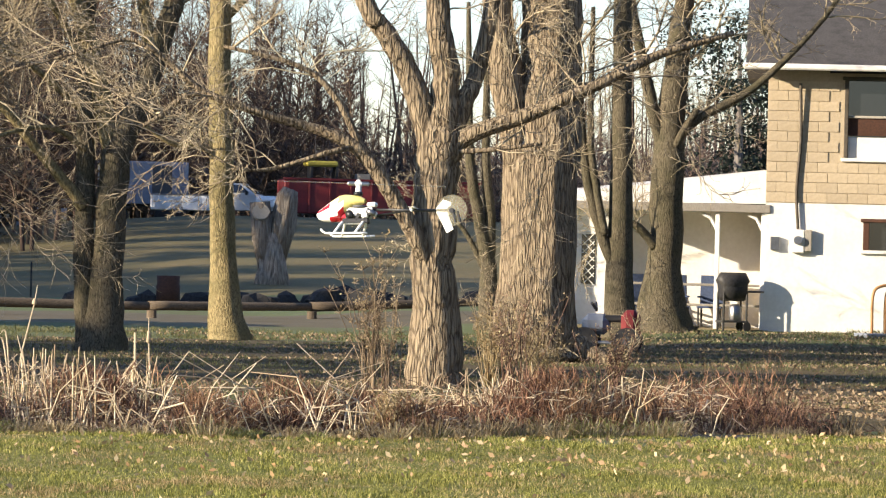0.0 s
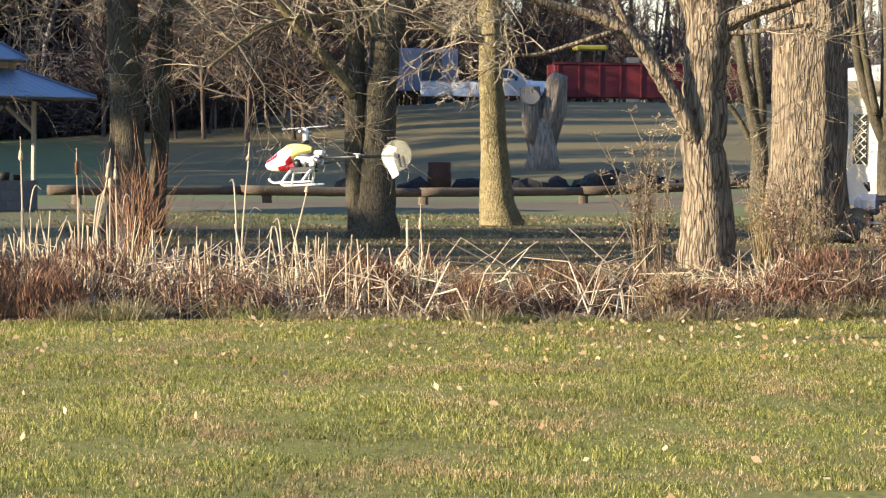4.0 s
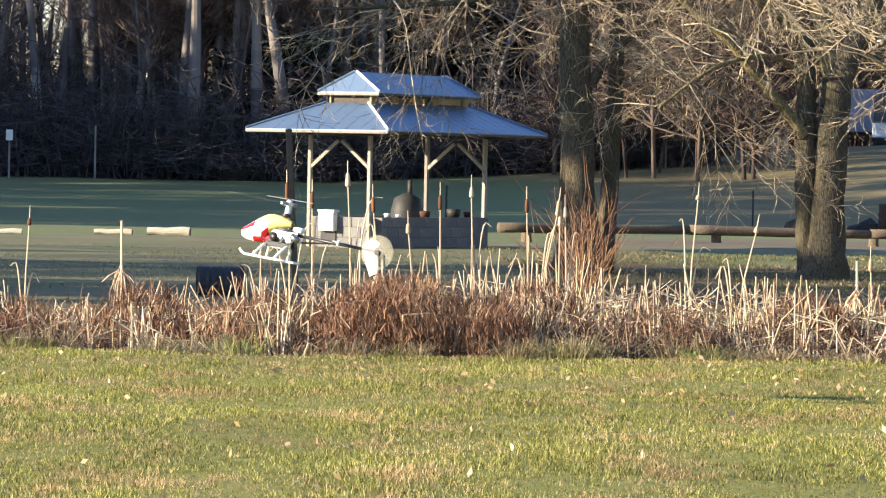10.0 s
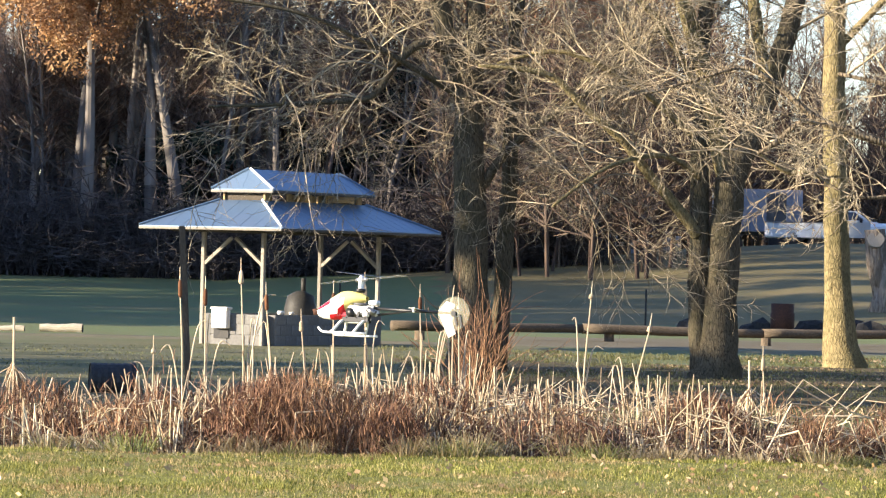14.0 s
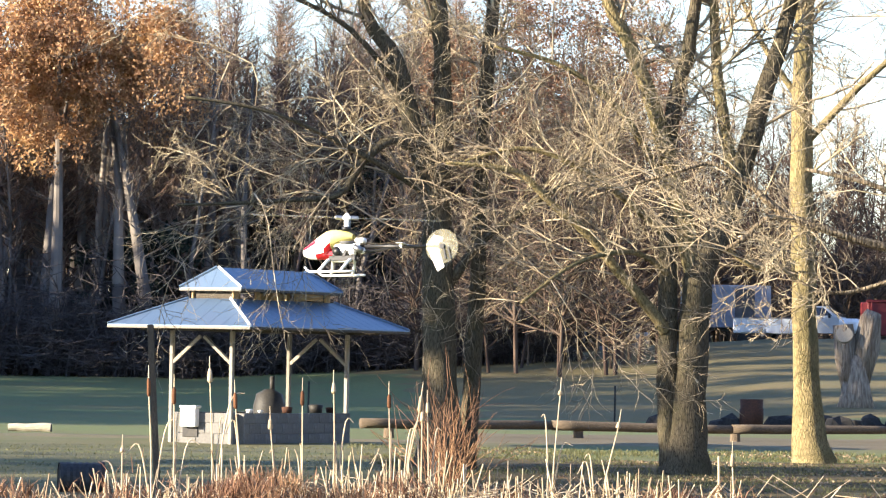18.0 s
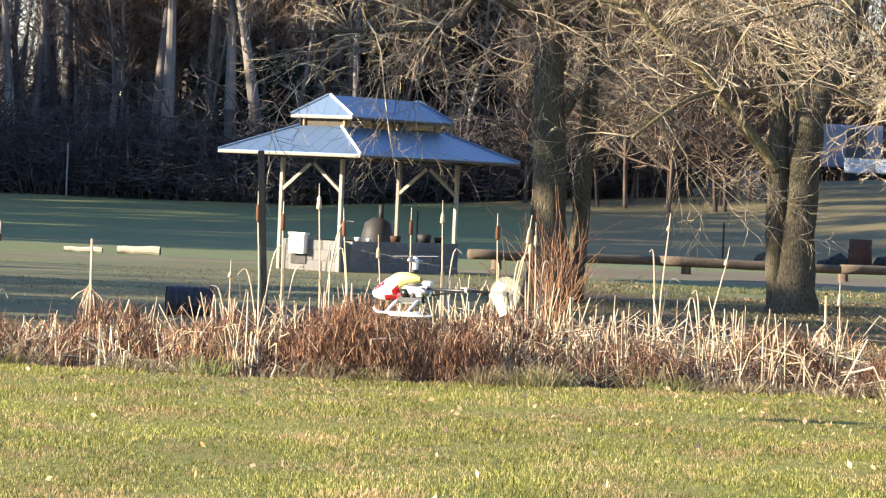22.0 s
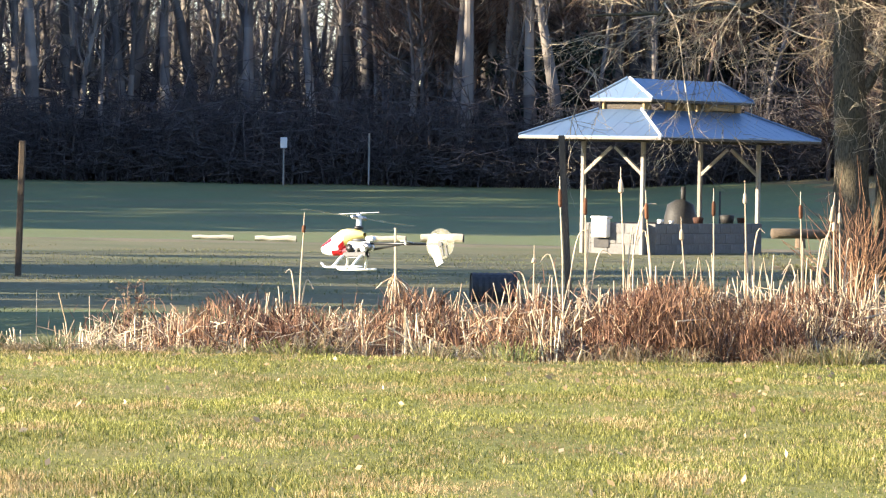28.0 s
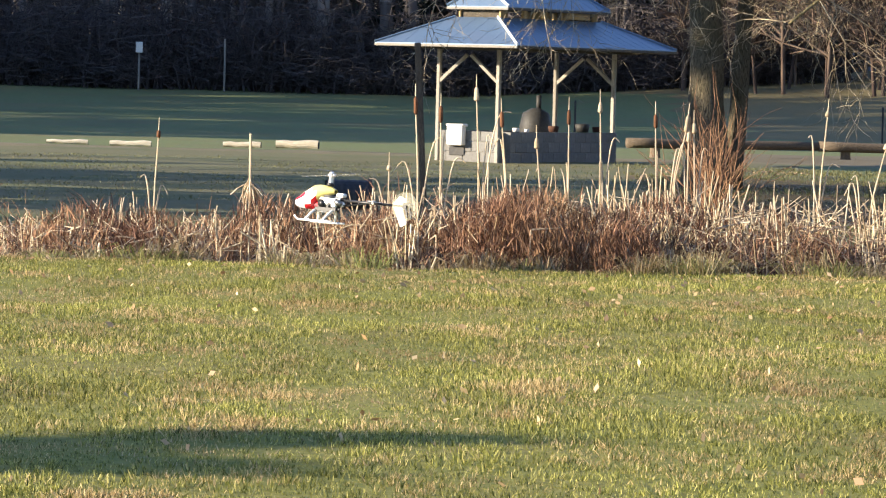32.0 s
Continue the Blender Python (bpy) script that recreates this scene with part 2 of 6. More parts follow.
TRACK = mat("worn_turf", (0.15, 0.125, 0.07), (0.20, 0.165, 0.095), 0.95, 0.6, bump=0.5, color3=(0.09, 0.10, 0.04), fine=20, blotch=0.9)
YARD = mat("leaf_strewn_soil", (0.085, 0.062, 0.028), (0.13, 0.095, 0.042), 0.95, 0.5, bump=0.8, color3=(0.07, 0.075, 0.028), fine=24, dist=0.05)
SLOPE = mat("dry_slope_grass", (0.125, 0.102, 0.042), (0.155, 0.118, 0.052), 0.95, 0.2, bump=0.5, color3=(0.075, 0.082, 0.036), fine=22, dist=0.05)
THATCH = mat("lawn_thatch", (0.20, 0.185, 0.036), (0.13, 0.145, 0.026), 0.95, 0.6, bump=0.6, color3=(0.19, 0.145, 0.05), fine=24, dist=0.03)
MUD = mat("wet_mud", (0.035, 0.027, 0.018), (0.06, 0.045, 0.03), 0.6, 1.5, bump=0.8, dist=0.04)
ROOF = mat("galvanised_roof", (0.165, 0.24, 0.335), (0.14, 0.21, 0.30), 0.42, 1.5, bump=0.04, metal=0.5, color3=(0.18, 0.23, 0.32), spread=0.03, fine=30)
POST = mat("weathered_wood", (0.38, 0.35, 0.305), (0.27, 0.24, 0.20), 0.85, 3, (4, 4, 0.6), 0.4, color3=(0.29, 0.26, 0.22))
BEAM = mat("dark_wood", (0.12, 0.10, 0.08), (0.07, 0.06, 0.045), 0.85, 3, (1, 1, 1), 0.4)
NEWWOOD = mat("fresh_wood", (0.55, 0.40, 0.20), (0.45, 0.31, 0.15), 0.75, 3, (1, 1, 1), 0.3)
BLOCK = mat("grey_block", (0.22, 0.215, 0.205), (0.17, 0.165, 0.158), 0.95, 2.5, bump=0.5, color3=(0.15, 0.145, 0.13), spread=0.10)
WHITE = mat("white_paint", (0.78, 0.76, 0.72), (0.72, 0.70, 0.66), 0.6, 1.5, bump=0.1, color3=(0.60, 0.58, 0.53), blotch=0.4, spread=0.03)
TAN = mat("tan_block", (0.47, 0.385, 0.27), (0.41, 0.335, 0.235), 0.9, 2.5, bump=0.5, color3=(0.37, 0.30, 0.21), spread=0.07)
BLACK = mat("black_plastic", (0.018, 0.018, 0.02), (0.03, 0.03, 0.032), 0.55, 3, bump=0.1, color3=(0.05, 0.045, 0.04))
LOG = mat("log_wood", (0.15, 0.115, 0.08), (0.085, 0.065, 0.045), 0.9, 2, (0.6, 4, 4), 0.6, color3=(0.07, 0.055, 0.038))
PALE_LOG = mat("bleached_log", (0.62, 0.56, 0.44), (0.48, 0.42, 0.31), 0.85, 2, (0.6, 4, 4), 0.5, color3=(0.38, 0.32, 0.22))
# stone colour lowered to stand in for the shade over the heap
STONE = mat("shade_dark_stone", (0.028, 0.026, 0.025), (0.05, 0.047, 0.044), 0.95, 2, bump=0.6, color3=(0.018, 0.018, 0.018))
SHINGLE = mat("roof_shingle", (0.05, 0.046, 0.044), (0.08, 0.074, 0.07), 0.95, 4, bump=0.6)
GLASS = mat("dark_pane", (0.02, 0.022, 0.025), rough=0.08, bump=0, spec=0.8)
STEEL = mat("dull_steel", (0.35, 0.35, 0.36), rough=0.4, metal=0.9, bump=0.05)
OLD_POLE = mat("old_pole_wood", (0.13, 0.095, 0.062), (0.07, 0.052, 0.036), 0.9, 3, (4, 4, 0.6), 0.5, color3=(0.055, 0.042, 0.032))
IRON = mat("dark_iron", (0.03, 0.03, 0.03), (0.05, 0.048, 0.045), 0.6, 4, bump=0.2)
TRUCK_WHITE = mat("truck_paint", (0.75, 0.76, 0.78), (0.70, 0.71, 0.73), 0.25, 1, bump=0, spec=0.6, blotch=0.2)
BLUE = mat("blue_sheet", (0.21, 0.235, 0.29), (0.18, 0.20, 0.25), 0.6, 1, bump=0.1, color3=(0.13, 0.145, 0.18))
RED = mat("red_paint", (0.20, 0.026, 0.03), (0.155, 0.022, 0.025), 0.6, 1.2, bump=0.1, color3=(0.13, 0.03, 0.026))
YELLOW = mat("yellow_paint", (0.45, 0.37, 0.06), (0.38, 0.31, 0.06), 0.6, 1.5, bump=0.1)
H_WHITE = mat("white_gelcoat", (0.88, 0.87, 0.85), (0.86, 0.85, 0.83), rough=0.25, bump=0, spec=0.6, blotch=0.1, spread=0.02)
H_RED = mat("red_gelcoat", (0.62, 0.02, 0.03), (0.58, 0.02, 0.03), 0.25, bump=0, spec=0.6, blotch=0.1, spread=0.02)
H_YELLOW = mat("yellow_gelcoat", (0.83, 0.71, 0.25), (0.79, 0.67, 0.22), 0.25, bump=0, spec=0.6, blotch=0.1, spread=0.02)
H_BLACK = mat("carbon_black", (0.02, 0.02, 0.022), rough=0.4, bump=0, spec=0.5, spread=0.02)
COPPER = mat("orange_tube", (0.45, 0.24, 0.10), (0.38, 0.20, 0.09), 0.5, 4, bump=0.1)
TERRA = mat("rust_drum", (0.09, 0.04, 0.025), (0.055, 0.028, 0.02), 0.85, 3, bump=0.3)
DARK_GREY = mat("grey_plastic", (0.11, 0.11, 0.115), (0.08, 0.08, 0.085), 0.5, 3, bump=0.1)
DENIM = mat("blue_cloth", (0.03, 0.045, 0.09), (0.05, 0.07, 0.13), 0.8, 3, bump=0.1)
THICKET = leafy("russet_twig", (0.055, 0.04, 0.033), (0.17, 0.12, 0.09), 0.0, 0.015, 0.95, 0.25)
EDGE_TWIG = leafy("wood_edge_twig", (0.10, 0.07, 0.057), (0.33, 0.235, 0.185), 0.0, 0.015, 0.95, 0.25)
RUST_LEAF = leafy("dead_leaf", (0.05, 0.026, 0.017), (0.38, 0.215, 0.13), 0.15, 0.015, 0.8, 0.45)
RIND = mat("cattail_brown", (0.17, 0.075, 0.035), (0.11, 0.05, 0.025), 0.9, 20, bump=0.4)
FLUFF = mat("cattail_fluff", (0.55, 0.44, 0.30), (0.45, 0.35, 0.23), 0.95, 20, bump=0.6)


def blur_mat(name, color, cover):
    """A rotor that turns too fast to be seen singly: a thin veil."""
    m = bpy.data.materials.new(name)
    m.use_nodes = True
    n, l = m.node_tree.nodes, m.node_tree.links
    b = n["Principled BSDF"]
    b.inputs["Base Color"].default_value, b.inputs["Roughness"].default_value = (*color, 1), 0.5
    tc = n.new("ShaderNodeTexCoord")
    no = n.new("ShaderNodeTexNoise")
    no.inputs["Scale"].default_value = 9
    l.new(tc.outputs["Object"], no.inputs[0])
    mr = n.new("ShaderNodeMapRange")
    mr.inputs[1].default_value, mr.inputs[2].default_value = 0.35, 0.65
    mr.inputs[3].default_value, mr.inputs[4].default_value = cover - 0.12, cover + 0.12
    l.new(no.outputs[0], mr.inputs[0])
    t = n.new("ShaderNodeBsdfTransparent")
    ms = n.new("ShaderNodeMixShader")
    l.new(mr.outputs[0], ms.inputs[0])
    l.new(t.outputs[0], ms.inputs[1])
    l.new(b.outputs[0], ms.inputs[2])
    l.new(ms.outputs[0], n["Material Output"].inputs[0])
    return m


SWEEP = blur_mat("spinning_blade", (0.7, 0.7, 0.68), 0.22)
VEIL = blur_mat("spinning_tail", (0.50, 0.47, 0.34), 0.30)


# ---- building helpers ----
def empty(name, x, y, z, rz=0.0, **tags):
    ob = new(name)
    ob.matrix_basis = pose(x, y, z, 0, 0, rz)
    ob.empty_display_size = 0.2
    return tagged(ob, **tags)


class Shape:
    """Vertices and faces gathered for one mesh."""

    def __init__(self):
        self.v, self.f, self.m = [], [], []

    def add(self, verts, faces, slot=0):
        k = len(self.v)
        self.v += [tuple(p) for p in verts]
        self.f += [tuple(i + k for i in f) for f in faces]
        self.m += [slot] * len(faces)
        return self

    def box(self, x, y, z, sx, sy, sz, rz=0.0, bev=0.01, rx=0.0, ry=0.0, slot=0):
        """A box with chamfered edges about its centre."""
        b = min(bev, sx * 0.3, sy * 0.3, sz * 0.3)
        m = pose(x, y, z, rx, ry, rz)
        vs, idx = [], {}
        for i in (-1, 1):
            for j in (-1, 1):
                for k in (-1, 1):
                    for ax in range(3):
                        c = [i * sx / 2, j * sy / 2, k * sz / 2]
                        for o in range(3):
                            if o != ax:
                                c[o] -= (i, j, k)[o] * b
                        idx[(i, j, k, ax)] = len(vs)
                        vs.append(m @ Vector(c))
        fs = []
        for s in (-1, 1):
            fs.append([idx[(s, j, k, 0)] for j, k in ((-1, -1), (1, -1), (1, 1), (-1, 1))][::s])
            fs.append([idx[(i, s, k, 1)] for i, k in ((-1, -1), (-1, 1), (1, 1), (1, -1))][::s])
            fs.append([idx[(i, j, s, 2)] for i, j in ((-1, -1), (1, -1), (1, 1), (-1, 1))][::s])
            for q in (-1, 1):
                e = [idx[(s, q, -1, 0)], idx[(s, q, -1, 1)], idx[(s, q, 1, 1)], idx[(s, q, 1, 0)]]
                fs.append(e if s * q > 0 else e[::-1])
                e = [idx[(s, -1, q, 0)], idx[(s, 1, q, 0)], idx[(s, 1, q, 2)], idx[(s, -1, q, 2)]]
                fs.append(e if s * q > 0 else e[::-1])
                e = [idx[(-1, s, q, 1)], idx[(-1, s, q, 2)], idx[(1, s, q, 2)], idx[(1, s, q, 1)]]
                fs.append(e if s * q > 0 else e[::-1])
                for k in (-1, 1):
                    e = [idx[(s, q, k, 0)], idx[(s, q, k, 1)], idx[(s, q, k, 2)]]
                    fs.append(e if s * q * k > 0 else e[::-1])
        return self.add(vs, fs, slot)

    def tube(self, pts, radii, n=8, cap=True, slot=0, lumpy=0.0, seed=0.0):
        """A round bar along points."""
        pts = [Vector(p) for p in pts]
        if not isinstance(radii, (list, tuple)):
            radii = [radii] * len(pts)
        vs, fs, up = [], [], None
        for i, p in enumerate(pts):
            d = (pts[min(i + 1, len(pts) - 1)] - pts[max(i - 1, 0)]).normalized()
            if up is None:
                up = d.orthogonal().normalized()
            up = (up - d * up.dot(d)).normalized()
            side = d.cross(up)
            for k in range(n):
                a = 2 * math.pi * k / n
                r = radii[i]
                if lumpy:
                    q = Vector((math.cos(a) * 2.6, math.sin(a) * 2.6, p.z * 0.8 + seed))
                    r *= 1 + lumpy * 0.4 * noise.noise(q) + lumpy * 0.6 * noise.noise(Vector((q.x * 3.2, q.y * 3.2, q.z * 1.2)))
                vs.append(p + (up * math.cos(a) + side * math.sin(a)) * r)
        for i in range(len(pts) - 1):
            for k in range(n):
                a, b = i * n + k, i * n + (k + 1) % n
                fs.append((a, b, b + n, a + n))
        if cap:
            fs.append(tuple(range(n))[::-1])
            fs.append(tuple(range((len(pts) - 1) * n, len(pts) * n)))
        return self.add(vs, fs, slot)

    def ball(self, x, y, z, rx, ry, rz, n=10, rough=0.0, seed=0.0, slot=0):
        vs, fs = [], []
        rings = max(4, n // 2)
        for i in range(rings + 1):
            a = math.pi * i / rings
            for k in range(n):
                b = 2 * math.pi * k / n
                p = Vector((math.sin(a) * math.cos(b), math.sin(a) * math.sin(b), math.cos(a)))
                s = 1 + rough * noise.noise(p * 1.6 + Vector((seed, seed * 0.7, 3)))
                vs.append((x + p.x * rx * s, y + p.y * ry * s, z + p.z * rz * s))
        for i in range(rings):
            for k in range(n):
                a, b = i * n + k, i * n + (k + 1) % n
                fs.append((a, a + n, b + n, b))
        return self.add(vs, fs, slot)

    def mesh(self, name, *materials, smooth=False):
        me = bpy.data.meshes.new(name)
        me.from_pydata(self.v, [], self.f)
        for m in materials:
            me.materials.append(m)
        if len(materials) > 1:
            me.polygons.foreach_set("material_index", self.m)
        if smooth:
            me.polygons.foreach_set("use_smooth", [True] * len(self.f))
        me.update()
        return me


def part(name, shape, material, parent=None, label="", smooth=False):
    """One mesh object under a thing or under a part."""
    ms = material if isinstance(material, tuple) else (material,)
    ob = new(name, shape if isinstance(shape, bpy.types.Mesh) else shape.mesh(name, *ms, smooth=smooth))
    ob.parent = parent
    return tagged(ob, label=label)


def fast(name, verts, faces, material):
    """A mesh from arrays of vertices and of faces that all have the same number of corners."""
    me = bpy.data.meshes.new(name)
    k = faces.shape[1]
    me.vertices.add(len(verts))
    me.vertices.foreach_set("co", verts.astype(np.float32).ravel())
    me.loops.add(faces.size)
    me.loops.foreach_set("vertex_index", faces.astype(np.int32).ravel())
    me.polygons.add(len(faces))
    me.polygons.foreach_set("loop_start", np.arange(0, faces.size, k, dtype=np.int32))
    me.materials.append(material)
    me.update(calc_edges=True)
    return me


def sticks(name, segs, material):
    """Three-sided bars from rows of (x0, y0, z0, r0, x1, y1, z1, r1)."""
    s = np.asarray(segs, float)
    a, b, ra, rb = s[:, 0:3], s[:, 4:7], s[:, 3:4], s[:, 7:8]
    d = b - a
    d /= np.linalg.norm(d, axis=1, keepdims=True) + 1e-9
    ref = np.where(np.abs(d[:, 2:3]) < 0.9, np.array([[0, 0, 1.0]]), np.array([[1.0, 0, 0]]))
    u = np.cross(d, ref)
    u /= np.linalg.norm(u, axis=1, keepdims=True)
    w = np.cross(d, u)
    rings = []
    for p, r in ((a, ra), (b, rb)):
        for k in range(3):
            t = 2 * math.pi * k / 3
            rings.append(p + (u * math.cos(t) + w * math.sin(t)) * r)
    v = np.stack(rings, 1).reshape(-1, 3)
    base = np.arange(len(s))[:, None] * 6
    f = np.concatenate([base + np.array([[k, (k + 1) % 3, (k + 1) % 3 + 3, k + 3]]) for k in range(3)], 0)
    return fast(name, v, f, material)


def blades(name, pos, height, width, lean, rng, material, tip=0.15, outward=None, arch=0.0):
    """Bent blades: two quads' worth each, from places, heights and widths; arch makes the tips hang over."""
    n = len(pos)
    a = rng.uniform(0, 2 * math.pi, n)
    face = np.stack([np.cos(a), np.sin(a), np.zeros(n)], 1)
    b = rng.uniform(0, 2 * math.pi, n)
    bend = np.stack([np.cos(b), np.sin(b), np.zeros(n)], 1) * (rng.uniform(0.1, 1, n) * lean * height)[:, None]
    if outward is not None:
        bend = outward * (height * lean)[:, None]
    h = np.stack([np.zeros(n), np.zeros(n), height], 1)
    w = face * (width / 2)[:, None]
    mid = pos + h * (0.55 + 0.35 * arch) + bend * (0.35 + 0.1 * arch)
    top = pos + h * (1 - 0.5 * arch) + bend
    v = np.stack([pos - w, pos + w, mid + w * 0.8, mid - w * 0.8, top + w * tip, top - w * tip], 1).reshape(-1, 3)
    i = np.arange(n)[:, None] * 6
    f = np.concatenate([i + np.array([[0, 1, 2, 3]]), i + np.array([[3, 2, 4, 5]])], 0)
    return fast(name, v, f, material)


def turf(name, pos, each, high, wide, rng, material):
    """Short blades, one narrow quad each, in little tufts that spread from the places given."""
    n = len(pos) * each
    c = np.repeat(pos, each, 0)
    a, s = rng.uniform(0, 2 * math.pi, n), np.sqrt(rng.uniform(0, 1, n))
    out = np.stack([np.cos(a), np.sin(a), np.zeros(n)], 1) * s[:, None]
    hgt = np.repeat(high, each) * rng.uniform(0.45, 1.15, n)
    p = c + out * np.repeat(high, each)[:, None] * 1.0
    f = rng.uniform(0, 2 * math.pi, n)
    w = np.stack([np.cos(f), np.sin(f), np.zeros(n)], 1) * (rng.uniform(*wide, n) / 2)[:, None]
    top = p + out * (hgt * rng.uniform(0.1, 1.3, n))[:, None] + np.stack([np.zeros(n), np.zeros(n), hgt], 1)
    v = np.stack([p - w, p + w, top + w * 0.25, top - w * 0.25], 1).reshape(-1, 3)
    return fast(name, v, np.arange(n)[:, None] * 4 + np.array([[0, 1, 2, 3]]), material)


def leaves(name, pos, size, rng, material):
    """Small flat leaves turned every way."""
    n = len(pos)
    u = rng.normal(size=(n, 3))
    u /= np.linalg.norm(u, axis=1, keepdims=True)
    w = np.cross(u, rng.normal(size=(n, 3)))
    w /= np.linalg.norm(w, axis=1, keepdims=True)
    s = (size * rng.uniform(0.6, 1.3, n))[:, None] / 2
    v = np.stack([pos - u * s, pos - w * s * 0.6, pos + u * s, pos + w * s * 0.6], 1).reshape(-1, 3)
    f = np.arange(n)[:, None] * 4 + np.array([[0, 1, 2, 3]])
    return fast(name, v, f, material)


def bend(points, k=4):
    """A smooth line through a few points, k steps each."""
    pts = [Vector(p) for p in points]
    out = []
    for i in range(len(pts) - 1):
        a, b, c, d = pts[max(i - 1, 0)], pts[i], pts[i + 1], pts[min(i + 2, len(pts) - 1)]
        for j in range(k):
            t = j / k
            out.append(0.5 * (2 * b + (c - a) * t + (2 * a - 5 * b + 4 * c - d) * t * t + (3 * b - a - 3 * c + d) * t ** 3))
    return out + [pts[-1]]


def smooth(a, b, t):
    t = min(1.0, max(0.0, (t - a) / (b - a)))
    return t * t * (3 - 2 * t)


def edge(x):
    """Where the mown lawn ends at the ditch."""
    return 34.8 + 0.35 * max(0.0, x - 5.0) + 0.25 * math.sin(x * 0.7)


def lie(x, y):
    """The height of the ground."""
    e = edge(x)
    z = -0.2 * smooth(e + 0.1, e + 1.4, y) * (1 - smooth(e + 5.0, e + 8.5, y)) * (1 - smooth(9.5, 12.5, x))
    side = max(0.0, math.degrees(math.atan2(x, max(y, 1.0))))
    z += smooth(112, 178, y) * (1.0 + 0.205 * min(side, 8.3))
    z += 0.22 * smooth(64, 78, y) * smooth(15, 20, x)
    z += 6.0 * smooth(235, 420, y)
    z += 0.02 * math.sin(x * 0.9 + 1) * math.sin(y * 0.7)
    return z


# ---- ground ----
def grid(name, xs, ys, material, lift=0.0, label="", smooth_it=True):
    v = [(x, y, lie(x, y) + lift) for y in ys for x in xs]
    w = len(xs)
    f = [(j * w + i, j * w + i + 1, (j + 1) * w + i + 1, (j + 1) * w + i) for j in range(len(ys) - 1) for i in range(w - 1)]
    return Shape().add(v, f).mesh(name, material, smooth=smooth_it)


def spaced(*runs):
    out = []
    for a, b, step in runs:
        k = a
        while k < b - 1e-6:
            out.append(k)
            k += step
    return out + [runs[-1][1]]


GX = spaced((-1500, -200, 130), (-200, -40, 16), (-40, -12, 2), (-12, 16, 0.5), (16, 40, 2), (40, 200, 16), (200, 1500, 130))
GY = spaced((-300, -20, 28), (-20, 10, 5), (10, 30, 0.5), (30, 50, 0.4), (50, 110, 2), (110, 200, 5), (200, 500, 30), (500, 2500, 200))
tagged(new("ground", grid("ground", GX, GY, GROUND)), "short autumn lawn with worn brown patches", "ground", kind="structure")


def patch(name, xs, ys, material, label, lift, ragged=0.5, seed=0.0):
    """A strip of other ground laid on the lawn, with an uneven border."""
    v, w = [], len(xs)
    for j, y in enumerate(ys):
        for i, x in enumerate(xs):
            bx, by = x, y
            if j in (0, len(ys) - 1):
                by += ragged * noise.noise(Vector((x * 0.5, seed, j)))
            if i in (0, w - 1):
                bx += ragged * noise.noise(Vector((y * 0.5, seed, i)))
            inner = 0 < j < len(ys) - 1 and 0 < i < w - 1
            v.append((bx, by, lie(bx, by) + (lift if inner else -0.02)))
    f = [(j * w + i, j * w + i + 1, (j + 1) * w + i + 1, (j + 1) * w + i) for j in range(len(ys) - 1) for i in range(w - 1)]
    return tagged(new(name, Shape().add(v, f).mesh(name, material, smooth=True)), label, name.replace("_", " "), kind="structure")


patch("gravel_lane", spaced((5, 60, 1.5)), spaced((85.5, 97.4, 0.8)), LANE, "pale gravel lane across the field", 0.03, 0.8, 2)
patch("dry_slope", spaced((7, 90, 2.5)), spaced((117, 200, 4.0)), SLOPE, "dry brown grass on the slope", 0.04, 5.0, 3)
patch("dull_turf", spaced((-30, 7, 0.8)), spaced((44.5, 84.5, 1.0)), TURF, "dull brownish turf past the ditch", 0.012, 1.2, 13)
patch("worn_track", spaced((-30, 14, 1.0)), spaced((84.0, 86.2, 0.7)), TRACK, "thin worn track in the grass", 0.02, 0.7, 5)
patch("leaf_litter_soil", spaced((10.5, 20, 0.6)), spaced((38.6, 46.6, 0.8)), YARD, "brown soil covered with fallen leaves where the ditch ends", 0.02, 0.8, 19)
patch("leaf_litter_soil", spaced((2.5, 30, 0.6)), spaced((46, 72, 1.2)), YARD, "brown soil under bare trees covered with fallen leaves", 0.025, 2.0, 9)
patch("lawn_thatch", spaced((-12, 15, 0.5)), spaced((10.5, 34.6, 0.5)), THATCH, "brown thatch between the blades of the mown lawn", 0.010, 0.4, 29)
xs_m = spaced((-5, 11, 0.5))
patch("ditch_mud", xs_m, spaced((36.3, 42.6, 0.5)), MUD, "dark wet mud in the ditch", 0.03, 0.3, 4)

# ---- grass of the near lawn ----
rng = np.random.default_rng(7)


def scatter(n, near, far, left, right):
    """Places on the lawn, spread by the width of what is seen at each distance."""
    y = np.sqrt(rng.uniform(near ** 2, far ** 2, n))
    t = rng.uniform(left, right, n)
    return y * np.tan(np.radians(t)), y


def lawn_places(n, near, far, left, right, past=0.7):
    x, y = scatter(n, near, far, left, right)
    keep = y < np.array([edge(a) for a in x]) + past
    x, y = x[keep], y[keep]
    return np.stack([x, y, np.array([lie(a, b) for a, b in zip(x, y)]) - 0.005], 1)


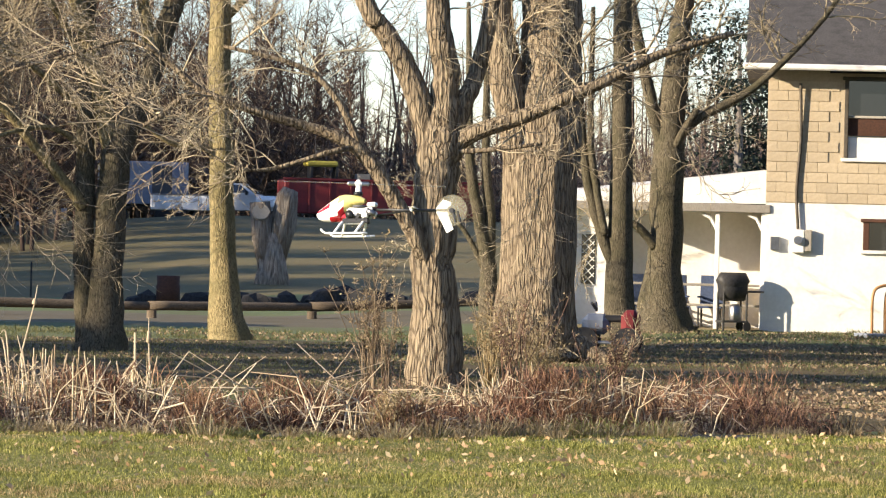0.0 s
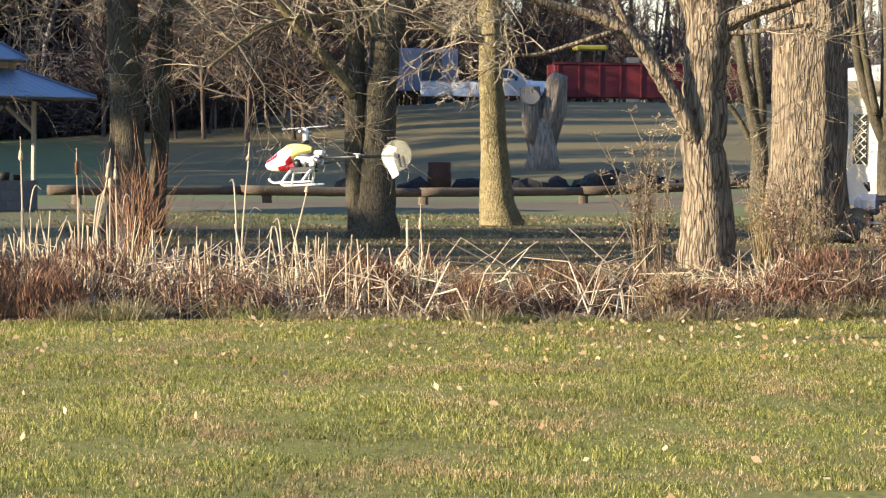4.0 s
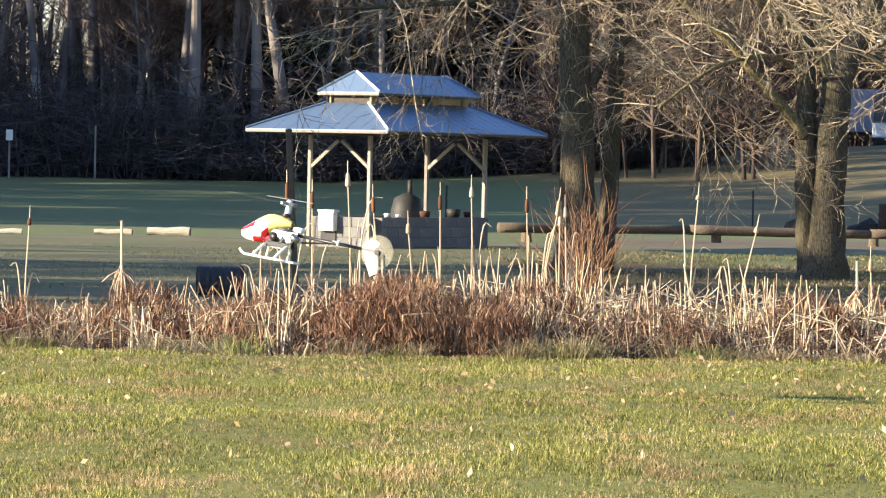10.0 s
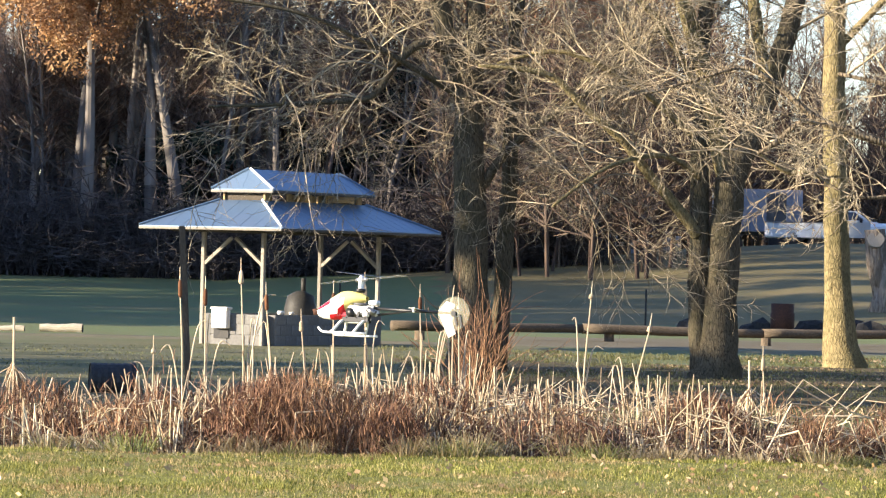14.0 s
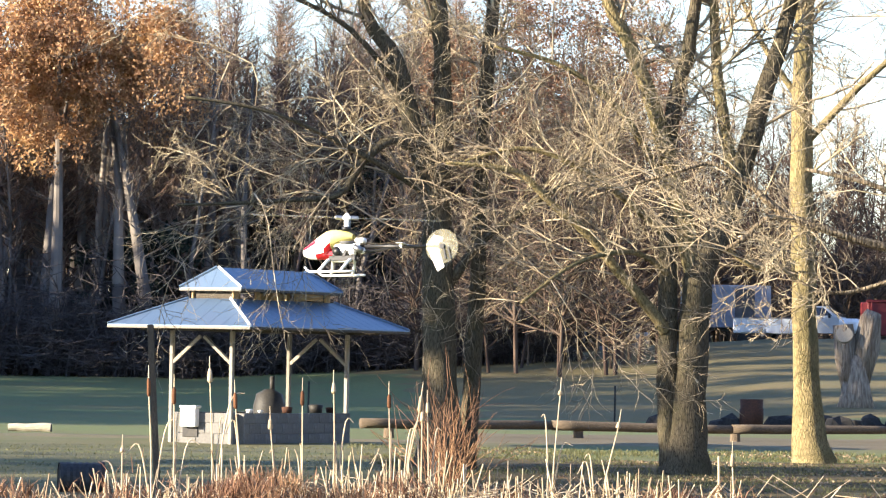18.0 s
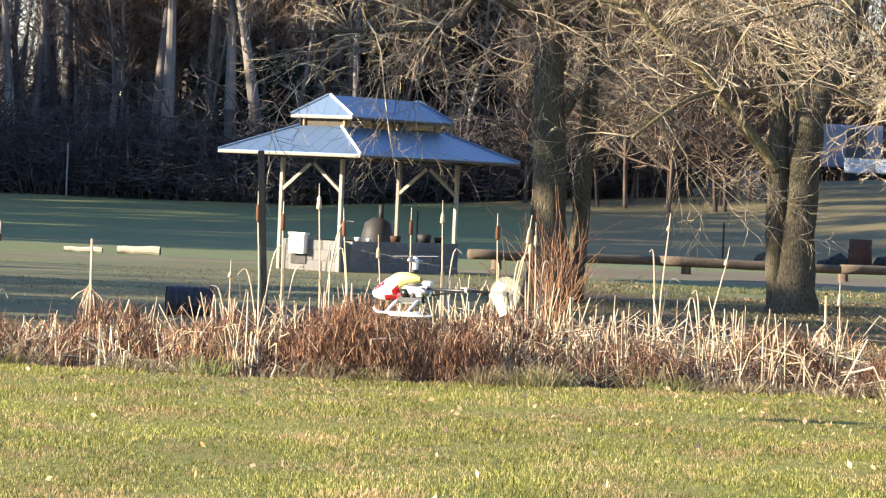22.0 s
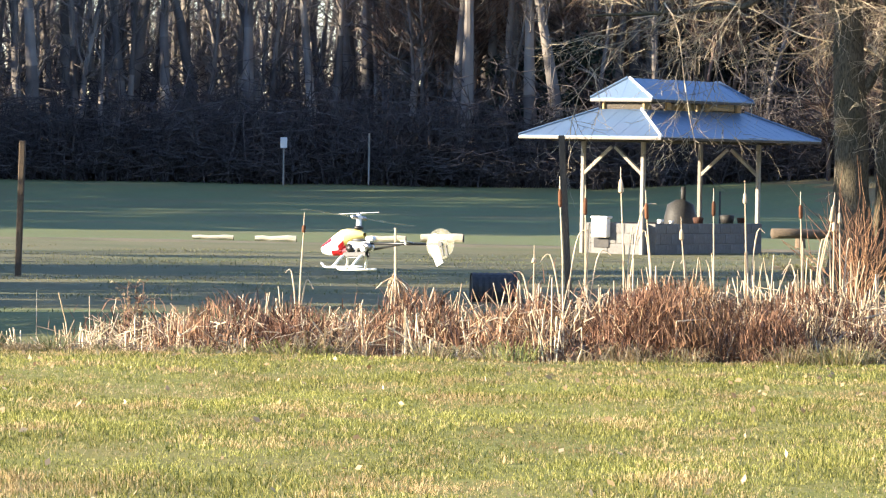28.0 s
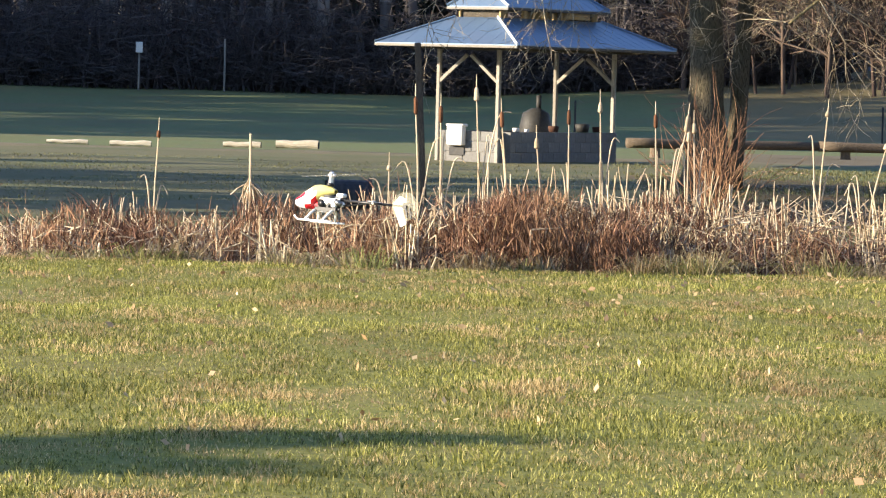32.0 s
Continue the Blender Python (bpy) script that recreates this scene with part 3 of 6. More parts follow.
g1 = np.concatenate([lawn_places(46000, 29, 41, -9.2, 18.0), lawn_places(38000, 15.5, 29.5, -9.2, 11.5), lawn_places(11000, 18.5, 29.5, 11.3, 18.2), lawn_places(13500, 12.5, 15.7, -9.5, 8.0)])
thick = np.array([noise.noise(Vector((a * 1.1, b * 0.6, 0))) + 0.6 * noise.noise(Vector((a * 4, b * 2.5, 5))) for a, b, _ in g1])
tagged(new("lawn_grass", turf("lawn_grass", g1, 7, 0.037 * (1 + 0.6 * np.clip(thick, -0.7, 1.0)), (0.005, 0.010), rng, GRASS)),
       "short sunlit mown grass, green with dry worn patches", "grass", kind="stuff")
g2 = np.concatenate([lawn_places(8000, 29, 41, -9.2, 18.0), lawn_places(7000, 15.5, 29.5, -9.2, 18)])
dry = np.array([noise.noise(Vector((a * 0.6, b * 0.35, 8))) for a, b, _ in g2])
g2 = g2[dry > 0.1]
tagged(new("dry_grass", turf("dry_grass", g2, 6, rng.uniform(0.02, 0.04, len(g2)), (0.005, 0.010), rng, STRAW)),
       "dry straw blades in worn spots of the lawn", "dry grass", kind="stuff")
lf = np.concatenate([lawn_places(480, 29, 40, -9.2, 18), lawn_places(200, 15.5, 29, -9, 18), lawn_places(560, 29, 41, 6, 18)]) + np.array([0, 0, 0.04])
tagged(new("fallen_leaves", leaves("fallen_leaves", lf, 0.056, rng, LAWN_LEAF)), "tan fallen leaves lying in the short grass", "leaves", kind="stuff")

# longer grass along the far side, thinning with distance
x, y = scatter(45000, 44, 78, -9.5, 18.0)
g3 = np.stack([x, y, np.array([lie(a, b) for a, b in zip(x, y)]) - 0.005], 1)
thick = np.array([noise.noise(Vector((a * 0.35, b * 0.25, 3))) for a, b, _ in g3])
g3 = g3[thick > -0.1]
tagged(new("field_grass", blades("field_grass", g3, rng.uniform(0.02, 0.05, len(g3)), rng.uniform(0.010, 0.018, len(g3)), 0.7, rng, FIELD)),
       "thin green and brown grass of the field past the ditch", "grass", kind="stuff")
x = rng.uniform(2.5, 29, 30000)
y = rng.uniform(42.5, 78, 30000)
lf = np.stack([x, y, np.array([lie(a, b) for a, b in zip(x, y)]) + 0.035], 1)
x = rng.uniform(9.5, 17, 15000)
y = np.array([edge(a) for a in x]) + rng.uniform(0.7, 9.0, 15000)
lf = np.concatenate([lf, np.stack([x, y, np.array([lie(a, b) for a, b in zip(x, y)]) + 0.035], 1)])
dens = np.array([noise.noise(Vector((a * 0.3, b * 0.2, 11))) for a, b, _ in lf]) + (lf[:, 0] - 6) * 0.03
lf = lf[dens > 0.12]
tagged(new("leaf_litter", leaves("leaf_litter", lf, 0.06, rng, LITTER)), "thick brown fallen leaves under the bare trees", "leaves", kind="stuff")

x, y = rng.uniform(3, 26, 16000), rng.uniform(44, 80, 16000)
g4 = np.stack([x, y, np.array([lie(a, b) for a, b in zip(x, y)]) + 0.015], 1)
thick = np.array([noise.noise(Vector((a * 0.3, b * 0.22, 41))) for a, b, _ in g4])
g4 = g4[thick > -0.25]
tagged(new("yard_grass", turf("yard_grass", g4, 5, rng.uniform(0.03, 0.07, len(g4)), (0.010, 0.018), rng, FIELD)),
       "thin olive grass under the bare trees", "grass", kind="stuff")


# ---- ditch growth ----
def band(n, x0, x1, d0, d1, wave=0.0):
    x = rng.uniform(x0, x1, n)
    d = rng.uniform(d0, d1, n)
    y = np.array([edge(a) for a in x]) + d
    return np.stack([x, y, np.array([lie(a, b) for a, b in zip(x, y)]) - 0.01], 1)


def clumpy(p, seed, level, size=0.8):
    k = np.array([noise.noise(Vector((a * size, b * size, seed))) for a, b, _ in p])
    return p[k > level], k[k > level]


def brushy(x):
    """How tall the growth stands along the ditch."""
    return 0.35 + 0.28 * smooth(-5.0, -3.2, x) + 0.37 * smooth(-2.6, 1.4, x) - 0.42 * smooth(4.0, 5.6, x) + 0.18 * smooth(6.2, 7.2, x)


def tussocks(name, label, category, count, x0, x1, d0, d1, each, high, wide, lean, material, seed, thin=(0.007, 0.014), arch=0.0, gap=-0.12):
    """Clumps of blades that spread from their middle, uneven in size."""
    r = np.random.default_rng(seed)
    pos, hs, outs = [], [], []
    for _ in range(count):
        x = r.uniform(x0, x1)
        y = edge(x) + r.uniform(d0, d1)
        if noise.noise(Vector((x * 1.3, y * 0.45, 31))) < gap:
            continue
        big = r.uniform(0.45, 1.0) * (0.75 + 0.6 * noise.noise(Vector((x * 1.1, y * 0.6, 2)))) * brushy(x)
        n = int(each * r.uniform(0.5, 1.4))
        a, s = r.uniform(0, 2 * math.pi, n), np.sqrt(r.uniform(0, 1, n))
        off = np.stack([np.cos(a), np.sin(a), np.zeros(n)], 1) * s[:, None]
        pos.append(np.array([[x, y, lie(x, y) - 0.02]]) + off * wide * big)
        hs.append(high * big * r.uniform(0.5, 1.1, n))
        outs.append(off * r.uniform(0.4, 1.5, (n, 1)) + r.normal(0, 0.25, (n, 3)) * np.array([1, 1, 0.3]))
    pos, hs, outs = np.concatenate(pos), np.concatenate(hs), np.concatenate(outs)
    return tagged(new(name, blades(name, pos, hs, r.uniform(*thin, len(pos)), lean, r, material, outward=outs, arch=arch)), label, category, kind="stuff")


tussocks("dead_grass", "matted rust-brown dead grass in the ditch", "dead grass", 460, -4.6, 11.6, 0.8, 5.0, 150, 0.52, 0.30, 1.2, BRUSH, 2, (0.005, 0.012), 0.9, -0.05)
tussocks("dead_grass", "low matted rust-brown dead grass in the ditch", "dead grass", 300, -4.6, 11.6, 0.8, 5.2, 110, 0.50, 0.36, 1.5, BRUSH, 12, (0.006, 0.013), 1.0)
tussocks("dead_grass", "tan dead grass in the ditch", "dead grass", 170, -5.6, 11.8, 0.5, 4.6, 60, 0.58, 0.26, 1.2, STRAW, 3, (0.008, 0.016), 0.9, -0.05)
tussocks("green_tufts", "long yellow-green grass tufts hanging over the lip of the ditch", "grass", 190, -9.5, 9.5, 0.1, 1.3, 60, 0.40, 0.34, 1.6, TUFT, 4, (0.006, 0.012), 0.95, 0.06)
tussocks("lip_grass", "short dry grass at the lip of the ditch", "dead grass", 240, -9.5, 12.5, 0.1, 1.2, 70, 0.42, 0.24, 1.4, STRAW, 5, (0.006, 0.012), 0.9)

# tangled rust-brown undergrowth
segs = []


def bramble(x, y, high, wide, count, spread=1.0):
    z = lie(x, y)
    for _ in range(count):
        px, py, pz = x + rng.normal() * wide * 0.5, y + rng.normal() * wide * 0.4, z
        a, up = rng.uniform(0, 6.28), rng.uniform(0.5, 1.0)
        step = high * rng.uniform(0.15, 0.34)
        r = rng.uniform(0.004, 0.008)
        for k in range(5):
            nx, ny, nz = px + math.cos(a) * step * (1 - up) * spread * 1.4, py + math.sin(a) * step * (1 - up) * spread, pz + step * up
            segs.append((px, py, pz, r, nx, ny, max(nz, z), r * 0.8))
            px, py, pz = nx, ny, max(nz, z)
            r *= 0.8
            a += rng.normal() * 0.6
            up = up - rng.uniform(0.05, 0.45)
            if pz < z + 0.02 and up < 0:
                break


for _ in range(190):
    bx = rng.uniform(-4.4, 11.5)
    by = edge(bx) + rng.uniform(0.9, 5.0)
    if noise.noise(Vector((bx * 1.3, by * 0.45, 31))) < -0.12:
        continue
    big = 0.5 + 0.6 * noise.noise(Vector((bx * 0.9, by * 0.5, 2)))
    bramble(bx, by, (0.55 + 0.6 * big) * brushy(bx), 0.35, int(16 + 30 * big), 0.5)
tagged(new("undergrowth", sticks("undergrowth", segs, BRUSH)), "tangled rust-brown dead undergrowth in the ditch", "brush", kind="stuff")

# small dead leaves and curled blades that fill the clumps
pl = []
for _ in range(330):
    lx = rng.uniform(-4.6, 11.2)
    ly = edge(lx) + rng.uniform(0.9, 5.2)
    bulk = max(0.0, 0.38 + 1.25 * noise.noise(Vector((lx * 0.9, ly * 0.6, 17)))) * brushy(lx)
    if bulk < 0.12:
        continue
    m = int(130 * min(1.0, bulk + 0.3))
    q = rng.normal(size=(m, 3)) * np.array([0.17, 0.17, 0.13])
    q += np.array([lx, ly, lie(lx, ly) + 0.06 + 0.46 * bulk * rng.uniform(0.2, 1.0)])
    q[:, 2] = np.maximum(q[:, 2], lie(lx, ly) + 0.01)
    pl.append(q)
pl = np.concatenate(pl)
tagged(new("dead_brush", blades("dead_brush", pl, rng.uniform(0.05, 0.17, len(pl)), rng.uniform(0.006, 0.012, len(pl)), 1.3, rng, RUST_LEAF)), "fine rust-brown dead stems of the ditch brush", "brush", kind="stuff")

# rounded mounds of dead leaves and stems along the near bank
pm = []
for _ in range(46):
    lx = rng.uniform(-3.6, 9.5)
    ly, mr = edge(lx) + rng.uniform(0.7, 2.6), rng.uniform(0.16, 0.40) * (0.5 + 0.6 * brushy(lx))
    m = int(9000 * mr * mr) + 250
    q = rng.normal(size=(m, 3))
    q *= (rng.uniform(0.55, 1.0, (m, 1)) ** 0.5) * mr / np.linalg.norm(q, axis=1, keepdims=True)
    q = q * np.array([1.25, 0.9, 1.15]) + np.array([lx, ly, lie(lx, ly) + mr * 0.75])
    q[:, 2] = np.maximum(q[:, 2], lie(lx, ly) + 0.01)
    pm.append(q)
pm = np.concatenate(pm)
tagged(new("dead_brush", blades("dead_brush", pm, rng.uniform(0.05, 0.15, len(pm)), rng.uniform(0.006, 0.011, len(pm)), 1.2, rng, RUST_LEAF)), "rounded rust-brown mounds of dead brush in the ditch", "brush", kind="stuff")

# pale reeds in clumps: stalks standing, leaning, snapped and fallen
reeds = []


def stalk(x, y, tall, way, lean, r, snapped=False):
    z = lie(x, y)
    cx, cy = math.cos(way), math.sin(way)
    k = Vector((x + cx * lean * tall * 0.4, y + cy * lean * tall * 0.4, z + tall * 0.55))
    e = Vector((x + cx * lean * tall, y + cy * lean * tall, z + tall * math.sqrt(max(0.05, 1 - lean * lean))))
    if snapped:
        e = k + Vector((cx, cy * 0.6, rng.uniform(-0.9, 0.5))).normalized() * tall * rng.uniform(0.25, 0.5)
        e.z = max(e.z, z + 0.03)
    reeds.append((x, y, z - 0.02, r, *k, r * 0.9))
    reeds.append((*k, r * 0.9, *e, r * 0.65))


for _ in range(250):
    cx = rng.uniform(-4.6, 9.6) if rng.uniform() < 0.62 else rng.uniform(-3.8, 4.6) if rng.uniform() < 0.8 else rng.uniform(-6.6, -4.0)
    if 4.3 < cx < 8.6 and rng.uniform() < 0.72:
        continue
    cy = edge(cx) + rng.uniform(1.0, 4.6)
    scale, lot = rng.uniform(0.4, 1.0) * brushy(cx), rng.uniform()
    for _ in range(int(2 + 7 * lot * lot)):
        stalk(cx + rng.normal() * 0.10, cy + rng.normal() * 0.10, rng.uniform(0.6, 1.0) * scale * 0.75 + 0.34 * brushy(cx), rng.uniform(0, 6.28),
              abs(rng.normal()) * 0.22, rng.uniform(0.006, 0.012), rng.uniform() < 0.2)
for _ in range(300):
    cx = rng.uniform(-5, 10.8)
    stalk(cx, edge(cx) + rng.uniform(0.7, 4.6), rng.uniform(0.35, 0.9) * brushy(cx), rng.uniform(0, 6.28), rng.uniform(0.2, 0.9), rng.uniform(0.006, 0.011), rng.uniform() < 0.5)
# short broken pieces caught in the growth
for _ in range(4600):
    cx = rng.uniform(-4.6, 10.6)
    cy = edge(cx) + rng.uniform(0.8, 4.6)
    if noise.noise(Vector((cx * 1.1, cy * 0.6, 2))) < -0.18:
        continue
    z0, ln = lie(cx, cy) + rng.uniform(0.14, 0.70) * brushy(cx), rng.uniform(0.08, 0.28)
    a, up = rng.uniform(0, 6.28), rng.uniform(-0.5, 1.0)
    d = Vector((math.cos(a), math.sin(a), up)).normalized() * ln
    r = rng.uniform(0.003, 0.0065)
    reeds.append((cx, cy, z0, r, cx + d.x, cy + d.y, max(z0 + d.z, lie(cx, cy)), r * 0.7))
# a heap of fallen stalks
for _ in range(70):
    cx = rng.normal(6.0, 0.95)
    stalk(cx, edge(cx) + rng.uniform(0.6, 3.6), rng.uniform(0.5, 1.15), rng.choice([0.0, 3.14]) + rng.normal() * 0.7, rng.uniform(0.45, 0.97), rng.uniform(0.005, 0.011), rng.uniform() < 0.25)
for _ in range(60):
    cx = rng.uniform(-9.0, -4.2)
    stalk(cx, edge(cx) + rng.uniform(0.7, 5.0), rng.uniform(0.25, 0.6), rng.uniform(0, 6.28), rng.uniform(0.05, 0.5), rng.uniform(0.004, 0.008), rng.uniform() < 0.4)
tagged(new("dry_reeds", sticks("dry_reeds", reeds, REED)), "pale broken dry reed stalks standing in the ditch", "reeds", kind="stuff")
tussocks("straw_clumps", "straw-coloured clumps of dead grass by the fallen reeds", "dead grass", 46, 4.4, 9.4, 0.4, 3.2, 80, 0.72, 0.26, 1.3, STRAW, 16, (0.006, 0.012), 0.85)
tussocks("dead_grass", "low dry grass where the ditch runs out", "dead grass", 150, -10.0, -4.0, 0.3, 5.6, 70, 0.85, 0.28, 0.9, FIELD, 26)
tussocks("reed_leaves", "pale straw-coloured dry reed leaves", "reeds", 330, -4.8, 10.5, 0.7, 4.2, 20, 0.66, 0.22, 1.3, REED, 6, (0.009, 0.018), 0.85)


def reed_bundle(x, y, tall, hang):
    """A tall stalk with its dead leaves hanging round it."""
    z = lie(x, y)
    c = empty("reed_bundle", x, y, z, label="tall dry reed with a skirt of hanging straw leaves", category="reed")
    part("stalk", Shape().tube([(0, 0, -0.02), (0.01, 0, tall * 0.5), (0, 0.01, tall)], [0.014, 0.013, 0.011], 6), REED, c)
    r = np.random.default_rng(int(tall * 100))
    n = 34
    a = r.uniform(0, 6.28, n)
    out = np.stack([np.cos(a), np.sin(a), np.zeros(n)], 1)
    top = np.array([[0, 0, hang]]) + r.normal(0, 0.012, (n, 3))
    drop = r.uniform(0.10, 0.34, n)
    low = top + out * r.uniform(0.03, 0.16, (n, 1)) - np.stack([np.zeros(n), np.zeros(n), drop], 1)
    mid = (top + low) / 2 + out * 0.02
    segs_ = np.concatenate([np.concatenate([top, np.full((n, 1), 0.006), mid, np.full((n, 1), 0.007)], 1), np.concatenate([mid, np.full((n, 1), 0.007), low, np.full((n, 1), 0.004)], 1)])
    tagged(part("hanging_leaves", sticks("hanging_leaves", segs_, REED), REED, c, "straw-coloured hanging leaves"), kind="stuff")


reed_bundle(-1.8, 37.5, 1.05 - lie(-1.8, 37.5), 0.62 - lie(-1.8, 37.5))
reed_bundle(4.95, 39.0, 1.0, 0.72)


def cattail(x, y, tall, head, lean=0.0, fluffy=False, drop=0.0):
    """A stalk, its brown or fluffy seed head and the spike over it."""
    z = lie(x, y)
    c = empty("cattail", x, y, z, label="tall dry cattail gone to pale fluff" if fluffy else "tall dry cattail with a brown seed head",
              category="cattail", group="cattails in the ditch")
    knee = (lean * 0.45 * tall, 0.01, tall * 0.55)
    neck = (lean * tall, 0.02, tall - 0.12 - head)
    part("stalk", Shape().tube([(0, 0, -0.02), knee, neck], [0.009, 0.008, 0.006], 6), REED, c)
    hd = (neck[0] + lean * head * 1.2, 0.02, neck[2] + head)
    w = 0.024 if fluffy else 0.019
    part("seed_head", Shape().tube([neck, (neck[0] * 0.8 + hd[0] * 0.2, 0.02, neck[2] + head * 0.12), (neck[0] * 0.2 + hd[0] * 0.8, 0.02, neck[2] + head * 0.86), hd],
                                   [w * 0.5, w, w * (0.7 if fluffy else 0.95), w * 0.35], 8, lumpy=0.5 if fluffy else 0.08, seed=x), FLUFF if fluffy else RIND, c, smooth=True)
    rl = random.Random(int(x * 100) + 500)
    for _ in range(2):
        w, f = rl.uniform(-0.22, 0.22), rl.uniform(0.45, 0.8)
        fall = rl.uniform(-0.15, 0.12)
        part("leaf", Shape().tube(bend([(0, 0, 0), (w * 0.25, 0.02, tall * f * 0.6), (w * 0.7, 0.03, tall * f), (w * 1.3, 0.03, tall * f + fall)], 4), [0.008] * 8 + [0.007, 0.006, 0.005, 0.004, 0.003], 5), REED, c)
    part("spike", Shape().tube([hd, (hd[0] + lean * 0.12, 0.02, hd[2] + 0.12)], [0.006, 0.003], 5), REED, c)
    return c


for cx, top_z, hd, ln, fl in ((-2.80, 1.15, 0.07, 0.03, False), (-0.30, 1.53, 0.17, -0.03, False), (-0.10, 1.45, 0.16, -0.01, False),
                              (0.27, 1.63, 0.13, -0.03, True), (0.54, 1.41, 0.15, -0.05, False), (0.86, 1.17, 0.10, -0.05, True),
                              (1.10, 1.44, 0.14, -0.01, False), (1.41, 1.52, 0.10, -0.02, True), (1.93, 1.42, 0.13, -0.02, False),
                              (2.02, 1.42, 0.16, 0.10, True), (2.21, 1.27, 0.10, 0.0, True), (2.29, 1.35, 0.10, -0.02, True),
                              (3.42, 1.49, 0.05, 0.05, True), (3.86, 1.2, 0.06, 0.14, True), (5.17, 0.92, 0.12, -0.02, True), (-0.59, 0.88, 0.05, 0.0, True)):
    cattail(cx, 39.5, top_z - lie(cx, 39.5), hd, ln, fl)


# ---- trees ----
def twigs_from(p0, way, length, r, depth, out, rnd, droop=0.0, wild=0.2, kids=2):
    """A branch as a chain of bars that bends gently, with smaller ones springing from its outer part."""
    n = 7 if depth > 1 else 6 if depth else 5
    p, d, step = Vector(p0), Vector(way).normalized(), length / n
    turn = Vector((rnd.gauss(0, 0.10), rnd.gauss(0, 0.10), rnd.gauss(0.02, 0.10) + droop))
    for i in range(n):
        d = (d + turn + Vector((rnd.gauss(0, wild), rnd.gauss(0, wild), rnd.gauss(0, wild)))).normalized()
        q = p + d * step
        r0, r1 = r * (1 - 0.65 * i / n), r * (1 - 0.65 * (i + 1) / n)
        out.append((p.x, p.y, p.z, r0, q.x, q.y, q.z, r1))
        if depth and i > 0:
            for _ in range(kids):
                if rnd.random() < 0.72:
                    side = d.orthogonal().normalized()
                    side.rotate(Matrix.Rotation(rnd.uniform(0, 6.28), 3, d))
                    w = (d * rnd.uniform(0.7, 1.2) + side * rnd.uniform(0.45, 0.9)).normalized()
                    twigs_from(p + d * step * rnd.random(), w, length * rnd.uniform(0.32, 0.58) * (1.1 - 0.5 * i / n), max(r0 * 0.55, 0.0045), depth - 1, out, rnd, droop, wild * 1.1, kids)
        p = q


def tree(name, label, base, stems, bark, seed, sprouts=30, reach=2.2, depth=2, droop=0.02, sides=14, rough=0.12, kids=2, low=0.35, foot=1.7, thick=0.017, lit_limb_bark=None):
    """stems: lists of (dx, dy, z, radius) from the foot up; each becomes a part, and branches spring from the higher reaches."""
    rnd = random.Random(seed)
    t = empty(name, *base, label=label, category="tree", group="bare trees past the ditch")
    fine = []
    for s, stem in enumerate(stems):
        line = bend([(x, y, z) for x, y, z, _ in stem], 5)
        radii = []
        for i in range(len(stem) - 1):
            radii += [stem[i][3] + (stem[i + 1][3] - stem[i][3]) * j / 5 for j in range(5)]
        radii.append(stem[-1][3])
        if s == 0 and foot > 1:
            at = lambda z: Vector((line[0].x + (line[1].x - line[0].x) * z / max(line[1].z - line[0].z, 0.05), line[0].y, line[0].z + z))
            up = [k for k in range(len(line)) if line[k].z > line[0].z + 0.95]
            flare = ((-0.1, 1.0), (0.06, 0.72), (0.2, 0.45), (0.38, 0.24), (0.62, 0.09))
            radii = [radii[0] * (1 + (foot - 1) * f) for _, f in flare] + [radii[k] for k in up]
            line = [at(z) for z, _ in flare] + [line[k] for k in up]
        for i in range(1, len(line) - 1):
            line[i] = line[i] + Vector((rnd.gauss(0, 1), rnd.gauss(0, 1), 0)) * radii[i] * 0.06
        n = sides if radii[0] > 0.08 else 8
        part("trunk" if s == 0 else ("stem" if radii[0] > 0.09 else "limb"), Shape().tube(line, radii, n, lumpy=rough, seed=seed * 3.1 + s), bark if s == 0 or radii[0] > 0.155 else (lit_limb_bark or bark), t, smooth=True)
        share = max(2, int(sprouts * min(1.0, 0.35 + 0.1 * len(line) * 0.3)))
        if radii[0] > 0.12:
            share = max(2, share * 2 // 5)
        for _ in range(share):
            f = rnd.uniform(low if s == 0 else low * 0.6, 1.0)
            i = min(int(f * (len(line) - 1)), len(line) - 2)
            p, d = line[i], (line[i + 1] - line[i]).normalized()
            side = Vector((rnd.gauss(0, 1), rnd.gauss(0.35, 0.5), rnd.gauss(0.25, 0.45)))
            w = (side - d * side.dot(d) * 0.5 + d * 0.35).normalized()
            twigs_from(p, w, reach * rnd.uniform(0.5, 1.25), min(radii[i] * 0.45, thick * rnd.uniform(0.6, 1.2)), depth, fine, rnd, droop, 0.17, kids)
        if line[-1].z > 6.5:
            for _ in range(9):
                f = rnd.uniform(0.5, 1.0)
                i = min(int(f * (len(line) - 1)), len(line) - 2)
                if line[i].z < 4.6:
                    continue
                side = Vector((rnd.gauss(0, 1), rnd.gauss(0, 0.6), rnd.gauss(0.5, 0.4)))
                w = (side.normalized() + (line[i + 1] - line[i]).normalized() * 0.5).normalized()
                twigs_from(line[i], w, rnd.uniform(1.2, 2.6), min(radii[i] * 0.5, 0.034), depth, fine, rnd, -0.01, 0.15, kids)
    part("crown", sticks("crown", fine, TWIG), TWIG, t, "fine bare grey-brown branches and twigs")
    return t


